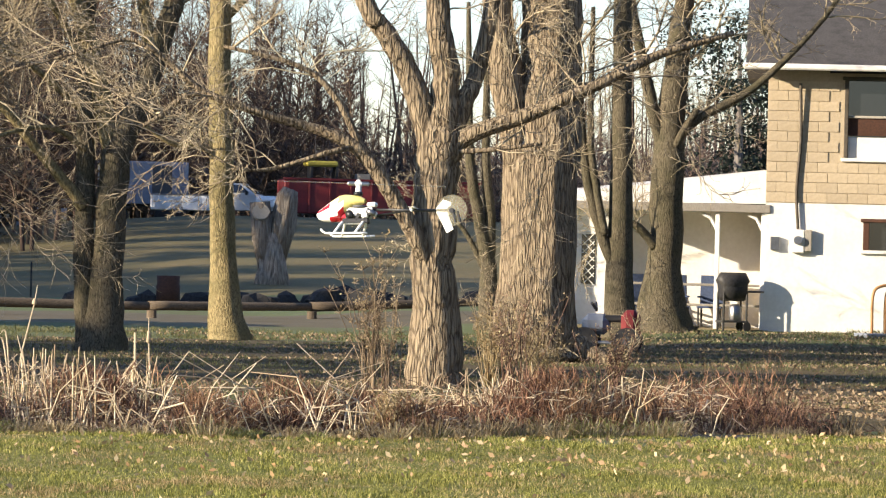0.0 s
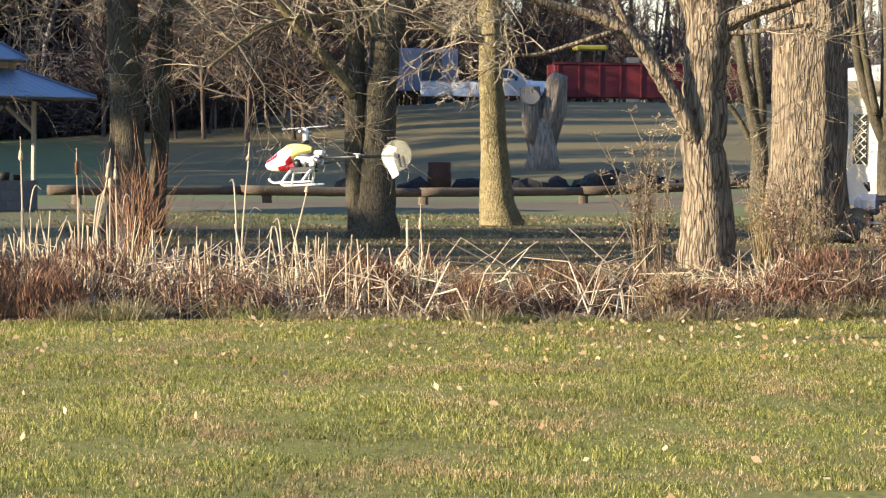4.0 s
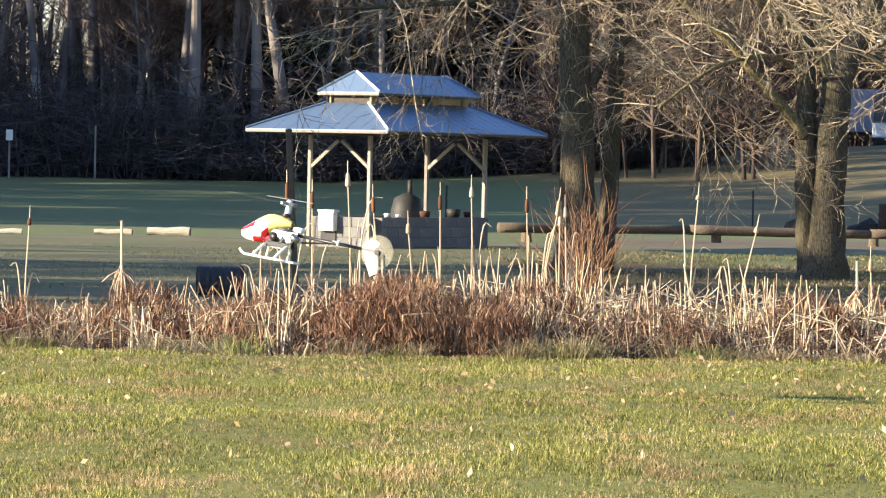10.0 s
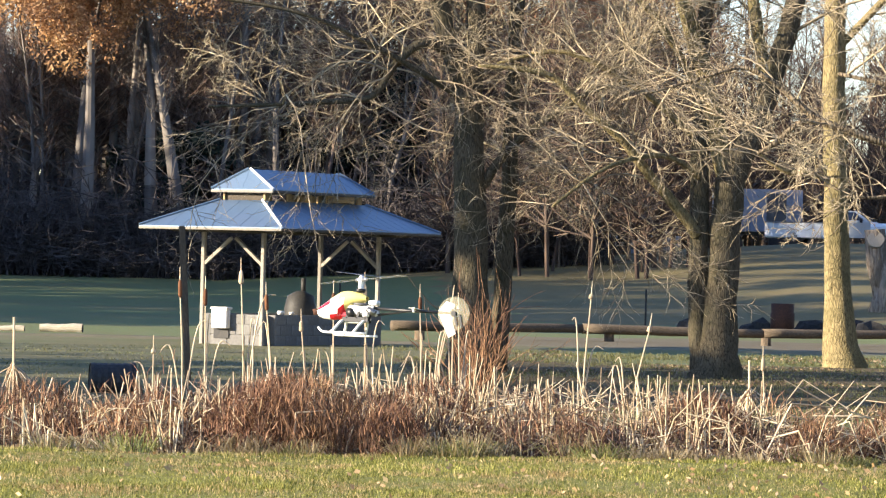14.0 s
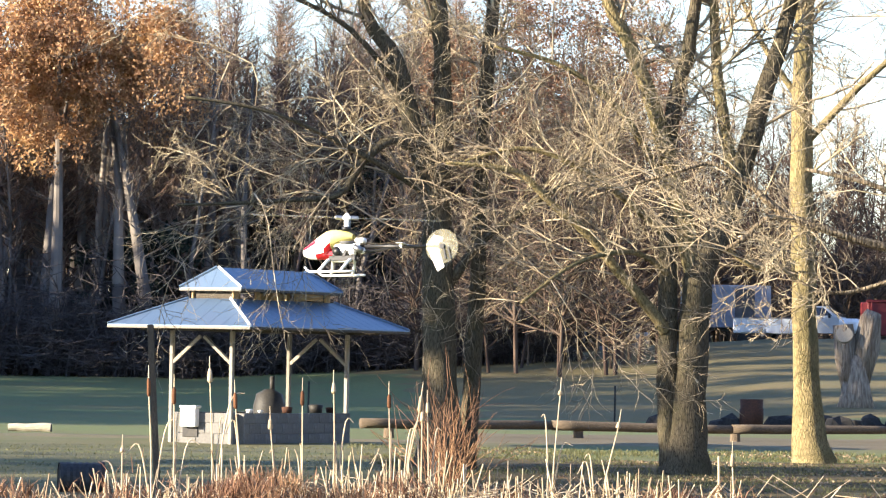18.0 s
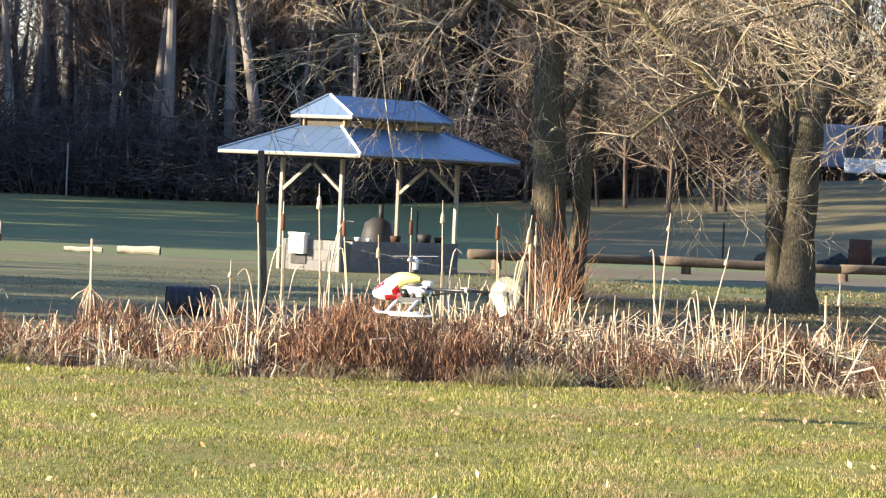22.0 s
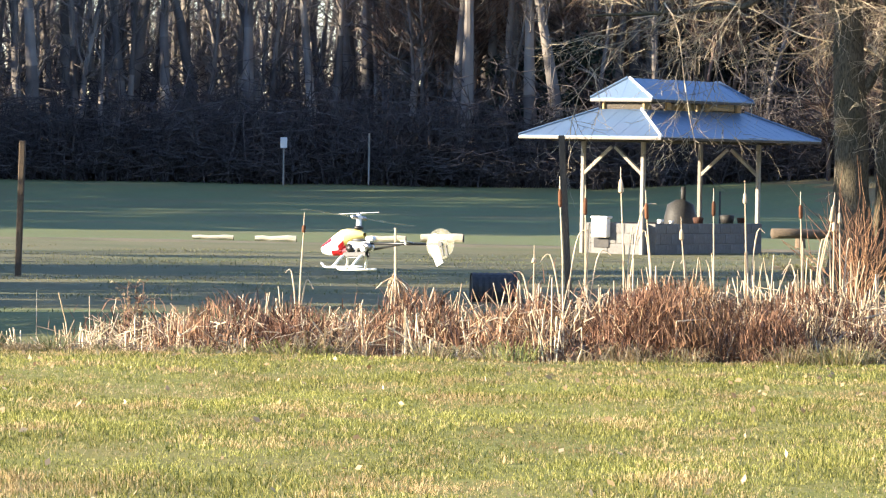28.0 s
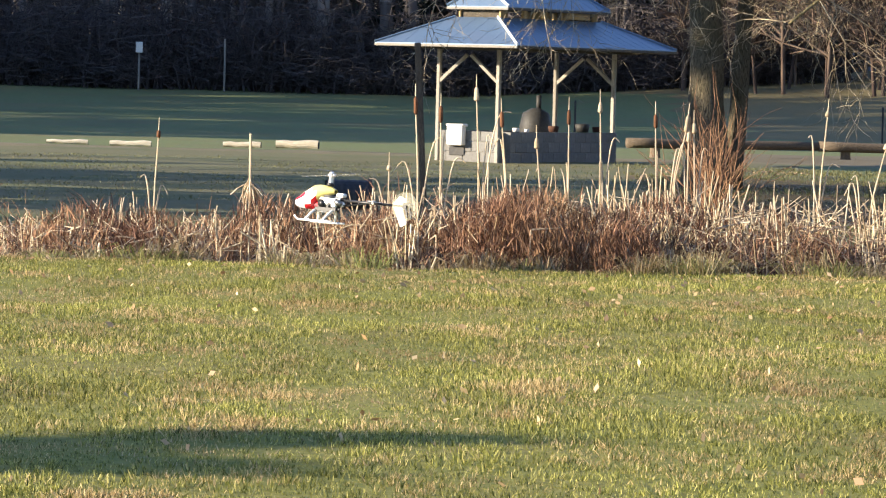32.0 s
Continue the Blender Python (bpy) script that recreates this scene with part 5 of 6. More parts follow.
# ---- pavilion ----
def pavilion():
    """A small open pavilion with a two-tiered metal roof; its long side runs along x in its own space."""
    pv = empty("pavilion", 1.43, 81.8, lie(1.43, 81.8), 58, label="open wooden pavilion with a two-tiered galvanised metal roof", category="pavilion")
    LX, SY = 2.18, 0.665
    for sx in (-1, 1):
        for sy in (-1, 1):
            part("post", Shape().box(sx * LX, sy * SY, 1.1, 0.08, 0.08, 2.26, bev=0.012), POST, pv)
    def brace(x, y, dx, dy):
        s = Shape()
        s.tube([(x, y, 1.5), (x + dx, y + dy, 2.02)], 0.042, 4)
        part("brace", s, POST, pv)
    for sx in (-1, 1):
        for sy in (-1, 1):
            brace(sx * LX, sy * SY, 0, -sy * 0.62)
    for sy in (-1, 1):
        part("beam", Shape().box(0, sy * SY, 2.2, 2 * LX + 1.2, 0.1, 0.16), BEAM, pv)
    for sx in (-1, 1):
        part("beam", Shape().box(sx * LX, 0, 2.19, 0.1, 2 * SY + 1.4, 0.14), BEAM, pv)
    def tier(lx, sy, z0, tx, ty, z1, th, name):
        lo = [(-lx, -sy), (lx, -sy), (lx, sy), (-lx, sy)]
        hi = [(-tx, -ty), (tx, -ty), (tx, ty), (-tx, ty)]
        for k in range(4):
            a, b = lo[k], lo[(k + 1) % 4]
            c, d = hi[(k + 1) % 4], hi[k]
            s = Shape().add([(*a, z0), (*b, z0), (*c, z1), (*d, z1), (*a, z0 - th), (*b, z0 - th), (*c, z1 - th), (*d, z1 - th)],
                            [(0, 1, 2, 3), (7, 6, 5, 4), (0, 4, 5, 1), (1, 5, 6, 2), (2, 6, 7, 3), (3, 7, 4, 0)])
            panel = part(name, s, ROOF, pv)
            A, B, C, D = [Vector((*q, z)) for q, z in ((a, z0), (b, z0), (c, z1), (d, z1))]
            n = max(4, int((B - A).length / 0.3))
            along = (B - A).normalized()
            topl, topr = (D - A).dot(along), (C - A).dot(along)
            for i in range(1, n):
                u = (B - A).length * i / n
                reach = min(1.0, u / topl if topl > 0 else 1.0, ((B - A).length - u) / ((B - A).length - topr) if (B - A).length > topr else 1.0)
                p0 = A + along * u
                slope = (D - A) - along * topl
                p1 = p0 + slope * reach
                up = Vector((0, 0, 0.001))
                part("seam", Shape().tube([p0 + up, p1 + up], 0.003, 4), ROOF, panel)
            part("hip_cap", Shape().tube([A + Vector((0, 0, 0.012)), D + Vector((0, 0, 0.012))], 0.026, 6), H_WHITE if k == 0 else ROOF, panel, "white cap over the hip" if k == 0 else "")
            mid = (A + B) / 2
            part("fascia", Shape().box(mid.x, mid.y, z0 - th - 0.012, (B - A).length, 0.03, 0.05, math.degrees(math.atan2(along.y, along.x))), POST if k == 3 else BEAM, pv)
    tier(3.05, 1.58, 2.22, 1.95, 0.47, 2.74, 0.03, "lower_roof_panel")
    tier(1.93, 0.69, 2.95, 1.67, 0.02, 3.34, 0.03, "upper_roof_panel")
    for sy in (-1, 1):
        part("clerestory_rail", Shape().box(0, sy * 0.45, 2.92, 3.6, 0.04, 0.06), BEAM, pv)
        for i, x in enumerate((-1.75, -0.95, -0.2, 0.55, 1.72)):
            part("clerestory_stud", Shape().box(x, sy * 0.45, 2.83, 0.16 if i else 0.2, 0.05, 0.18), NEWWOOD, pv)
        part("clerestory_board", Shape().box(1.1, sy * 0.44, 2.83, 0.9, 0.03, 0.13), NEWWOOD, pv)
    for sx in (-1, 1):
        part("clerestory_end", Shape().box(sx * 1.78, 0, 2.83, 0.05, 0.9, 0.2), BEAM, pv)
    return pv


pavilion()


def block_wall(name, label, x0, y0, x1, y1, courses, z, seed):
    """A low wall of concrete blocks, each its own piece, mortar set back."""
    d = Vector((x1 - x0, y1 - y0, 0))
    turn = math.degrees(math.atan2(d.y, d.x))
    w = empty(name, x0, y0, z, turn, label=label, category="block wall", group="low block walls in the pavilion")
    n = max(1, round(d.length / 0.4))
    step = d.length / n
    part("mortar", Shape().box(d.length / 2, 0, courses * 0.1, d.length - 0.01, 0.165, courses * 0.2 - 0.012), BLOCK, w)
    shared = Shape().box(0, 0, 0, step - 0.012, 0.19, 0.188, bev=0.008).mesh("block", BLOCK)
    half = Shape().box(0, 0, 0, step / 2 - 0.012, 0.19, 0.188, bev=0.008).mesh("half_block", BLOCK)
    for c in range(courses):
        odd = c % 2
        for i in range(n + (1 if odd else 0)):
            if odd and i in (0, n):
                b = part("block", half, BLOCK, w)
                b.location = (step / 4 if i == 0 else d.length - step / 4, 0, 0.1 + c * 0.2)
            else:
                b = part("block", shared, BLOCK, w)
                b.location = ((i + (0 if odd else 0.5)) * step, 0, 0.1 + c * 0.2)
    return w


WX, WY = math.cos(radians(58)), math.sin(radians(58))


def in_pav(u, v):
    return 1.43 + u * WX - v * WY, 81.8 + u * WY + v * WX


gz = lie(1.43, 81.8) - 0.02
block_wall("block_wall", "low grey concrete block wall on the sunny end", *in_pav(-2.06, -0.66), *in_pav(-2.06, 0.5), 3, gz, 1)
block_wall("block_wall", "low grey concrete block wall along the shaded side", *in_pav(-1.94, -0.72), *in_pav(2.1, -0.72), 3, gz, 2)
block_wall("block_wall", "low grey concrete block wall at the back", *in_pav(-1.94, 0.72), *in_pav(2.1, 0.72), 3, gz, 3)
bx, by = in_pav(-2.23, 0.22)
bin_ = empty("white_box", bx, by, gz + 0.31, 58, label="white plastic box hung over the block wall", category="box")
part("body", Shape().box(0, 0, 0.19, 0.14, 0.36, 0.36, bev=0.02), WHITE, bin_)
part("lid", Shape().box(0.02, 0, 0.39, 0.2, 0.39, 0.05, bev=0.015), WHITE, bin_)
vent = empty("fire_opening", *in_pav(-2.165, 0.24), gz + 0.27, 58, label="dark square opening in the block wall", category="opening")
part("frame", Shape().box(0, 0, 0, 0.02, 0.34, 0.28), BLACK, vent)
for u, v, s, m in ((-1.6, -0.72, 0.14, WHITE), (-1.2, -0.72, 0.1, WHITE), (-0.2, -0.72, 0.22, TERRA), (0.9, -0.72, 0.3, IRON), (1.5, -0.7, 0.2, TERRA)):
    x, y = in_pav(u, v)
    k = empty("cooking_pot", x, y, gz + 0.6, label="small pot standing on the block wall", category="pot", group="pots on the block wall")
    part("pot", Shape().tube([(0, 0, 0), (0, 0, s * 0.5), (0, 0, s * 0.55)], [s * 0.4, s * 0.5, s * 0.3], 10), m, k, smooth=True)
sm = empty("smoker", *in_pav(0.5, 0.1), gz, label="low dark iron smoker inside the pavilion", category="smoker")
part("body", Shape().tube([(0, 0, 0), (0, 0, 0.7), (0, 0, 0.95), (0, 0, 1.05)], [0.3, 0.32, 0.26, 0.08], 14), IRON, sm, smooth=True)
part("chimney", Shape().tube([(0.05, 0, 1.0), (0.05, 0, 1.3)], 0.05, 10), IRON, sm, smooth=True)


# ---- poles, drum, logs and signs in the field ----
def pole(x, y, tall, lean, label):
    p = empty("wooden_pole", x, y, lie(x, y), label=label, category="pole", group="old poles in the field")
    part("shaft", Shape().box(0, 0, tall / 2 - 0.05, 0.085, 0.085, tall + 0.1, bev=0.012), OLD_POLE, p)
    p.matrix_basis = pose(x, y, lie(x, y), 0, lean, 0)


pole(-0.36, 54.6, 2.03, -3.6, "dark leaning weathered wooden pole")
pole(-7.9, 57.3, 1.86, 1.2, "upright square weathered wooden pole")
dr = empty("drain_pipe", -1.22, 49.7, lie(-1.22, 49.7), 8, label="short black corrugated plastic drain pipe in the grass", category="pipe")
ring = []
for i in range(15):
    ring.append((0.195 if i % 2 else 0.187))
part("pipe", Shape().tube([(-0.26 + 0.52 * i / 14, 0, 0.17) for i in range(15)], ring, 20, cap=False), BLACK, dr)
part("inner_wall", Shape().tube([(-0.25, 0, 0.17), (0.25, 0, 0.17)], 0.175, 20), BLACK, dr)
part("rim", Shape().tube([(0.24, 0, 0.17), (0.27, 0, 0.17)], 0.205, 20), BLACK, dr)

for x, y, ln, r, tn, lb in ((-8.05, 88, 0.86, 0.05, 4, "weathered grey log marking the field's edge"), (-6.73, 88, 0.86, 0.065, 3, "bleached pale log marking the field's edge"),
                           (-4.45, 89, 0.80, 0.065, -3, "half-sunk pale log marking the field's edge"), (-3.28, 89, 0.90, 0.095, -6, "thick yellow-white log marking the field's edge")):
    lg = empty("field_log", x, y, lie(x, y) + r * 0.8, tn, label=lb, category="log", group="logs along the field")
    part("log", Shape().tube([(-ln / 2 + ln * i / 5, 0, 0.01 * math.sin(i * 2)) for i in range(6)], [r * (0.85 + 0.06 * i) for i in range(6)], 12, lumpy=0.1, seed=x), PALE_LOG, lg, smooth=False)
    part("cut_end", Shape().tube([(ln / 2, 0, 0), (ln / 2 + 0.012, 0, 0)], r * 1.02, 12), BEAM, lg)
for x, y, h, lb in ((-11.9, 159, 1.5, "white notice on a thin post by the woods"), (-8.7, 159.5, 2.0, "thin bare post by the woods")):
    sg = empty("sign_post", x, y, lie(x, y), label=lb, category="sign")
    part("post", Shape().box(0, 0, h / 2, 0.07, 0.07, h), POST, sg)
    if h < 1.8:
        part("board", Shape().box(0, -0.05, h + 0.12, 0.26, 0.03, 0.4), WHITE, sg)
for x, y, h in ((11.4, 112, 1.1), (3.0, 104, 1.1)):
    st = empty("fence_stake", x, y, lie(x, y), label="thin dark metal fence stake", category="stake")
    part("stake", Shape().box(0, 0, h / 2, 0.05, 0.05, h), IRON, st)


# ---- log rail ----
def rail(x0, y0, x1, y1, r, label):
    z0, z1 = lie(x0, y0) + 0.19 + r, lie(x1, y1) + 0.19 + r
    d = Vector((x1 - x0, y1 - y0, z1 - z0))
    lg = empty("log_rail", x0, y0, 0, label=label, category="log rail", group="log rails along the lane")
    part("log", Shape().tube([(d.x * i / 8, d.y * i / 8, z0 + d.z * i / 8 + 0.02 * noise.noise(Vector((i * 0.8, x0, 0)))) for i in range(9)], [r * (1.05 - 0.02 * i) for i in range(9)], 14, lumpy=0.12, seed=x0), LOG, lg, smooth=True)
    return lg


RAIL = [(3.7, 89.5), (7.9, 91.0), (11.9, 91.6), (15.7, 92.8), (20.0, 94.0)]
for i in range(4):
    rail(*RAIL[i], *RAIL[i + 1], 0.105, "long weathered log rail on short stumps")
for x, y in ((8.5, 91.2), (11.95, 91.4), (15.7, 92.6), (4.3, 89.5)):
    st = empty("rail_stump", x, y, lie(x, y), label="short round log stump under the rail", category="stump", group="stumps under the log rail")
    part("stump", Shape().tube([(0, 0, -0.05), (0, 0, 0.1), (0, 0, 0.2)], [0.13, 0.11, 0.11], 12, lumpy=0.15, seed=x), LOG, st)

# ---- broken tree trunk and things behind the rail ----
sn = empty("broken_trunk", 19.95, 125, lie(19.95, 125) - 0.12, label="dead broken tree trunk with two split sawn tops", category="tree trunk")
part("trunk", Shape().tube([(0, 0, -0.1), (0, 0, 0.6), (-0.05, 0, 1.3), (-0.1, 0, 1.7)], [0.62, 0.45, 0.42, 0.3], 18, lumpy=0.3, seed=2), DEAD_WOOD, sn, smooth=True)
part("split_top", Shape().tube([(-0.08, 0, 0.6), (-0.32, 0, 1.6), (-0.42, 0, 2.62)], [0.3, 0.34, 0.31], 20, lumpy=0.45, seed=4), DEAD_WOOD, sn, smooth=True)
part("split_top", Shape().tube([(0.1, 0, 0.9), (0.28, 0, 2.0), (0.42, 0, 2.8), (0.5, 0, 3.02)], [0.32, 0.36, 0.31, 0.24], 20, lumpy=0.5, seed=6), DEAD_WOOD, sn, smooth=True)
part("sawn_face", Shape().tube([(-0.42, -0.28, 2.3), (-0.43, -0.36, 2.33)], [0.27, 0.25], 16, lumpy=0.15), POST, sn)
rr = random.Random(12)
for i in range(46):
    x = rr.uniform(12.0, 24.0)
    y = 108 + rr.uniform(-1.5, 1.5)
    big = rr.uniform(0.16, 0.4)
    if 14.2 < x < 14.9:
        continue
    st = empty("fieldstone", x, y, lie(x, y) + big * 0.3, rr.uniform(0, 360), label="rough fieldstone, coloured dark as in shade, in a heap behind the log rail", category="stone", group="heap of fieldstones")
    part("stone", Shape().ball(0, 0, 0, big * 1.3, big, big * 0.85, 9, 0.5, i * 1.3), STONE, st)
for x, w in ((12.6, 0.5), (12.2, 0.42)):
    for k in range(4):
        st = empty("fieldstone", x + rr.gauss(0, 0.2), 106.5, lie(x, 107) + 0.15 + 0.2 * k, rr.uniform(0, 360), label="rough fieldstone, coloured dark as in shade, in a heap behind the log rail", category="stone", group="heap of fieldstones")
        part("stone", Shape().ball(0, 0, 0, w * (0.8 - 0.15 * k), w * 0.6, 0.22, 9, 0.4, k * 2 + x), STONE, st)
dm = empty("rusty_drum", 14.4, 107, lie(14.4, 107), label="rust-brown open steel drum", category="drum")
part("drum", Shape().tube([(0, 0, 0), (0, 0, 0.2), (0, 0, 0.22), (0, 0, 0.6), (0, 0, 0.62), (0, 0, 0.85)], [0.29, 0.29, 0.31, 0.31, 0.29, 0.3], 18), TERRA, dm, smooth=True)


# ---- pickup truck ----
def pickup(x, y, z, turn):
    t = empty("pickup_truck", x, y, z, turn, label="white pickup truck parked at the top of the slope", category="truck")
    part("bed", Shape().box(-1.35, 0, 0.63, 3.1, 1.9, 0.68, bev=0.04), TRUCK_WHITE, t)
    part("bed_rail", Shape().box(-1.35, -0.96, 0.98, 3.12, 0.06, 0.05), STEEL, t)
    part("locker_door", Shape().box(-0.35, -0.955, 0.66, 0.7, 0.02, 0.56), TRUCK_WHITE, t)
    part("cab", Shape().add([(0.25, s, z_) for s in (-0.88, 0.88) for z_ in (0.35, 1.05)] + [(1.85, s, z_) for s in (-0.88, 0.88) for z_ in (0.35, 1.05)]
                            + [(0.35, -0.72, 1.54), (0.35, 0.72, 1.54), (1.15, -0.72, 1.54), (1.15, 0.72, 1.54)],
                            [(0, 1, 3, 2), (4, 6, 7, 5), (0, 4, 5, 1), (2, 3, 7, 6), (0, 2, 6, 4), (8, 10, 11, 9), (1, 8, 9, 3), (5, 7, 11, 10), (1, 5, 10, 8), (3, 9, 11, 7)]), TRUCK_WHITE, t)
    part("hood", Shape().box(2.25, 0, 0.68, 1.1, 1.75, 0.66, bev=0.16), TRUCK_WHITE, t)
    part("windscreen", Shape().add([(1.2, -0.66, 1.52), (1.2, 0.66, 1.52), (1.83, 0.78, 1.09), (1.83, -0.78, 1.09)], [(0, 1, 2, 3)]), GLASS, t)
    part("side_window", Shape().add([(0.45, -0.752, 1.48), (1.12, -0.752, 1.48), (1.55, -0.865, 1.12), (0.42, -0.865, 1.12)], [(0, 1, 2, 3)][::-1]), GLASS, t)
    part("bumper", Shape().box(2.84, 0, 0.42, 0.12, 1.8, 0.2), STEEL, t)
    part("headlight", Shape().box(2.78, -0.65, 0.78, 0.06, 0.3, 0.18), GLASS, t)
    part("door_mirror", Shape().box(1.45, -0.98, 1.12, 0.1, 0.16, 0.2), BLACK, t)
    for wx in (-1.6, 2.05):
        for wy in (-0.82, 0.82):
            w = part("wheel", Shape().tube([(wx, wy - 0.12, 0.36), (wx, wy + 0.12, 0.36)], 0.36, 18), BLACK, t)
            part("rim", Shape().tube([(wx, wy - 0.13, 0.36), (wx, wy - 0.125, 0.36)], 0.2, 14), STEEL, w)
    return t


pickup(27.2, 186, lie(27.2, 186), -20)
tb = empty("storage_trailer", 21.7, 192, lie(21.7, 192) - 0.1, label="pale blue box trailer behind the truck", category="trailer")
part("box", Shape().box(2.85, 0, 2.0, 3.9, 2.2, 1.95, bev=0.04), BLUE, tb)
part("chassis", Shape().box(2.6, 0, 1.0, 3.6, 1.6, 0.2), IRON, tb)
part("door", Shape().box(3.6, -1.11, 1.95, 0.9, 0.03, 1.7), DARK_GREY, tb)
for wx in (1.6, 3.8):
    part("wheel", Shape().tube([(wx, -0.9, 0.5), (wx, -0.65, 0.5)], 0.5, 16), BLACK, tb)
for i in range(2):
    lp = empty("lumber_stack", 16.3 + i * 2.75, 184 + i, lie(17, 184), label="stack of grey weathered lumber with gaps", category="lumber")
    for k in range(7):
        part("board", Shape().box(rr.uniform(-0.2, 0.2), 0, 0.25 + k * 0.32, 2.4 + rr.uniform(-0.4, 0.4), 0.9, 0.16 if k % 2 else 0.2), POST if k % 2 else BLUE, lp)
    for k in (-0.9, 0.9):
        part("runner", Shape().box(k, 0, 1.2, 0.14, 0.8, 2.3), BEAM, lp)
rd = empty("red_wagon_body", 31.3, 188, lie(31.3, 188) + 0.1, label="long dull red steel wagon body at the top of the slope", category="wagon")
part("side", Shape().box(3.5, 0, 0.95, 9.0, 2.0, 1.5, bev=0.05), RED, rd)
for i in range(10):
    part("rib", Shape().box(-0.8 + i * 0.95, -1.03, 0.95, 0.08, 0.06, 1.46), RED, rd)
part("top_rail", Shape().box(3.5, -1.0, 1.74, 9.1, 0.12, 0.1), RED, rd)
yl = empty("yellow_canopy", 33.4, 195, lie(33.4, 195) - 0.08, label="yellow canopy of a parked farm machine", category="tractor")
part("canopy", Shape().box(-0.1, 0, 2.78, 1.5, 1.2, 0.26, bev=0.1), YELLOW, yl)
part("body", Shape().box(0.3, 0, 1.3, 1.8, 1.1, 1.4, bev=0.1), IRON, yl)
for k in (-0.6, 0.6):
    part("pillar", Shape().box(k, 0, 2.2, 0.1, 1.0, 1.3), IRON, yl)
wb = empty("white_crate", 36.3, 195, lie(36.3, 195), label="white crate standing behind the red wagon", category="crate")
part("crate", Shape().box(-1.0, 0, 1.15, 0.6, 0.8, 2.3), POST, wb)

# ---- house ----
HY, HZ, HT = 80.0, 0.2, -16.0


def by_house(u, v):
    """A place by the house: u along its front, v behind it."""
    c, s = math.cos(radians(HT)), math.sin(radians(HT))
    return 22.55 + u * c - v * s, HY + u * s + v * c



def house():
    h = empty("house", 22.55, HY, HZ, HT, label="two-storey house, tan concrete blocks over a white painted base", category="house")
    def wall(nm, x0, x1, z0, z1, holes, material, y=0.0):
        """A wall with openings through it, in pieces round each opening."""
        xs = sorted({x0, x1, *[v for q in holes for v in (q[0], q[1])]})
        zs = sorted({z0, z1, *[v for q in holes for v in (q[2], q[3])]})
        nx, nz = len(xs), len(zs)
        vs = [(x, y + dy, z) for dy in (0.0, 0.2) for z in zs for x in xs]
        def solid(i, k):
            if not (0 <= i < nx - 1 and 0 <= k < nz - 1):
                return False
            cx, cz = (xs[i] + xs[i + 1]) / 2, (zs[k] + zs[k + 1]) / 2
            return not any(q[0] < cx < q[1] and q[2] < cz < q[3] for q in holes)
        fs, o = [], nx * nz
        for i in range(nx - 1):
            for k in range(nz - 1):
                if not solid(i, k):
                    continue
                a, b, c, e = k * nx + i, k * nx + i + 1, (k + 1) * nx + i + 1, (k + 1) * nx + i
                fs += [(a, b, c, e), (a + o, e + o, c + o, b + o)]
                for p, q, di, dk in ((a, b, 0, -1), (b, c, 1, 0), (c, e, 0, 1), (e, a, -1, 0)):
                    if not solid(i + di, k + dk):
                        fs.append((q, p, p + o, q + o))
        s = Shape().add(vs, fs)
        return part(nm, s, material, h)
    win_hi, win_lo = (1.50, 3.3, 3.42, 5.02), (1.92, 2.9, 1.62, 2.24)
    up = wall("upper_wall", 0, 7, 2.55, 5.12, [win_hi], TAN)
    wall("lower_wall", 0, 7, -0.3, 2.55, [win_lo], WHITE)
    part("side_wall", Shape().box(0.1, 3.2, 2.4, 0.2, 6.0, 5.4), TAN, h)
    part("back_wall", Shape().box(3.5, 6.3, 2.4, 7, 0.2, 5.4), TAN, h)
    whole = Shape().box(0, 0, 0, 0.393, 0.03, 0.193, bev=0.004).mesh("block", TAN)
    half = Shape().box(0, 0, 0, 0.193, 0.03, 0.193, bev=0.004).mesh("half_block", TAN)
    for c in range(13):
        z = 2.66 + c * 0.2
        x = 0.0
        first = True
        while x < 4.4:
            w = 0.2 if (first and c % 2) else 0.4
            first = False
            if not (x + w > win_hi[0] and x < win_hi[1] and win_hi[2] - 0.05 < z < win_hi[3] + 0.1):
                b = part("block", half if w == 0.2 else whole, TAN, up)
                b.location = (x + w / 2, -0.004, z)
            x += w
    part("roof", Shape().add([(-0.45, -0.55, 5.25), (7.5, -0.55, 5.25), (7.5, 3.2, 6.9), (-0.45, 3.2, 6.9), (7.5, 7, 5.25), (-0.45, 7, 5.25),
                              (-0.45, -0.55, 5.17), (7.5, -0.55, 5.17), (-0.45, 7, 5.17), (7.5, 7, 5.17)],
                             [(0, 1, 2, 3), (3, 2, 4, 5), (0, 6, 7, 1), (5, 4, 9, 8), (6, 8, 9, 7), (0, 3, 5, 8, 6), (1, 7, 9, 4, 2)]), SHINGLE, h)
    part("gutter", Shape().box(3.5, -0.6, 5.2, 8.0, 0.12, 0.12, bev=0.03), WHITE, h)
    for nm, q in (("upper_window", win_hi), ("lower_window", win_lo)):
        w = part(nm, Shape().box((q[0] + q[1]) / 2, 0.12, (q[2] + q[3]) / 2, q[1] - q[0], 0.02, q[3] - q[2]), GLASS, h, "dark glass window pane")
        dark = BEAM if nm == "upper_window" else TERRA
        for x in (q[0], q[1]):
            part("jamb", Shape().box(x + (0.04 if x == q[0] else -0.04), 0.04, (q[2] + q[3]) / 2, 0.08, 0.14, q[3] - q[2]), dark, w)
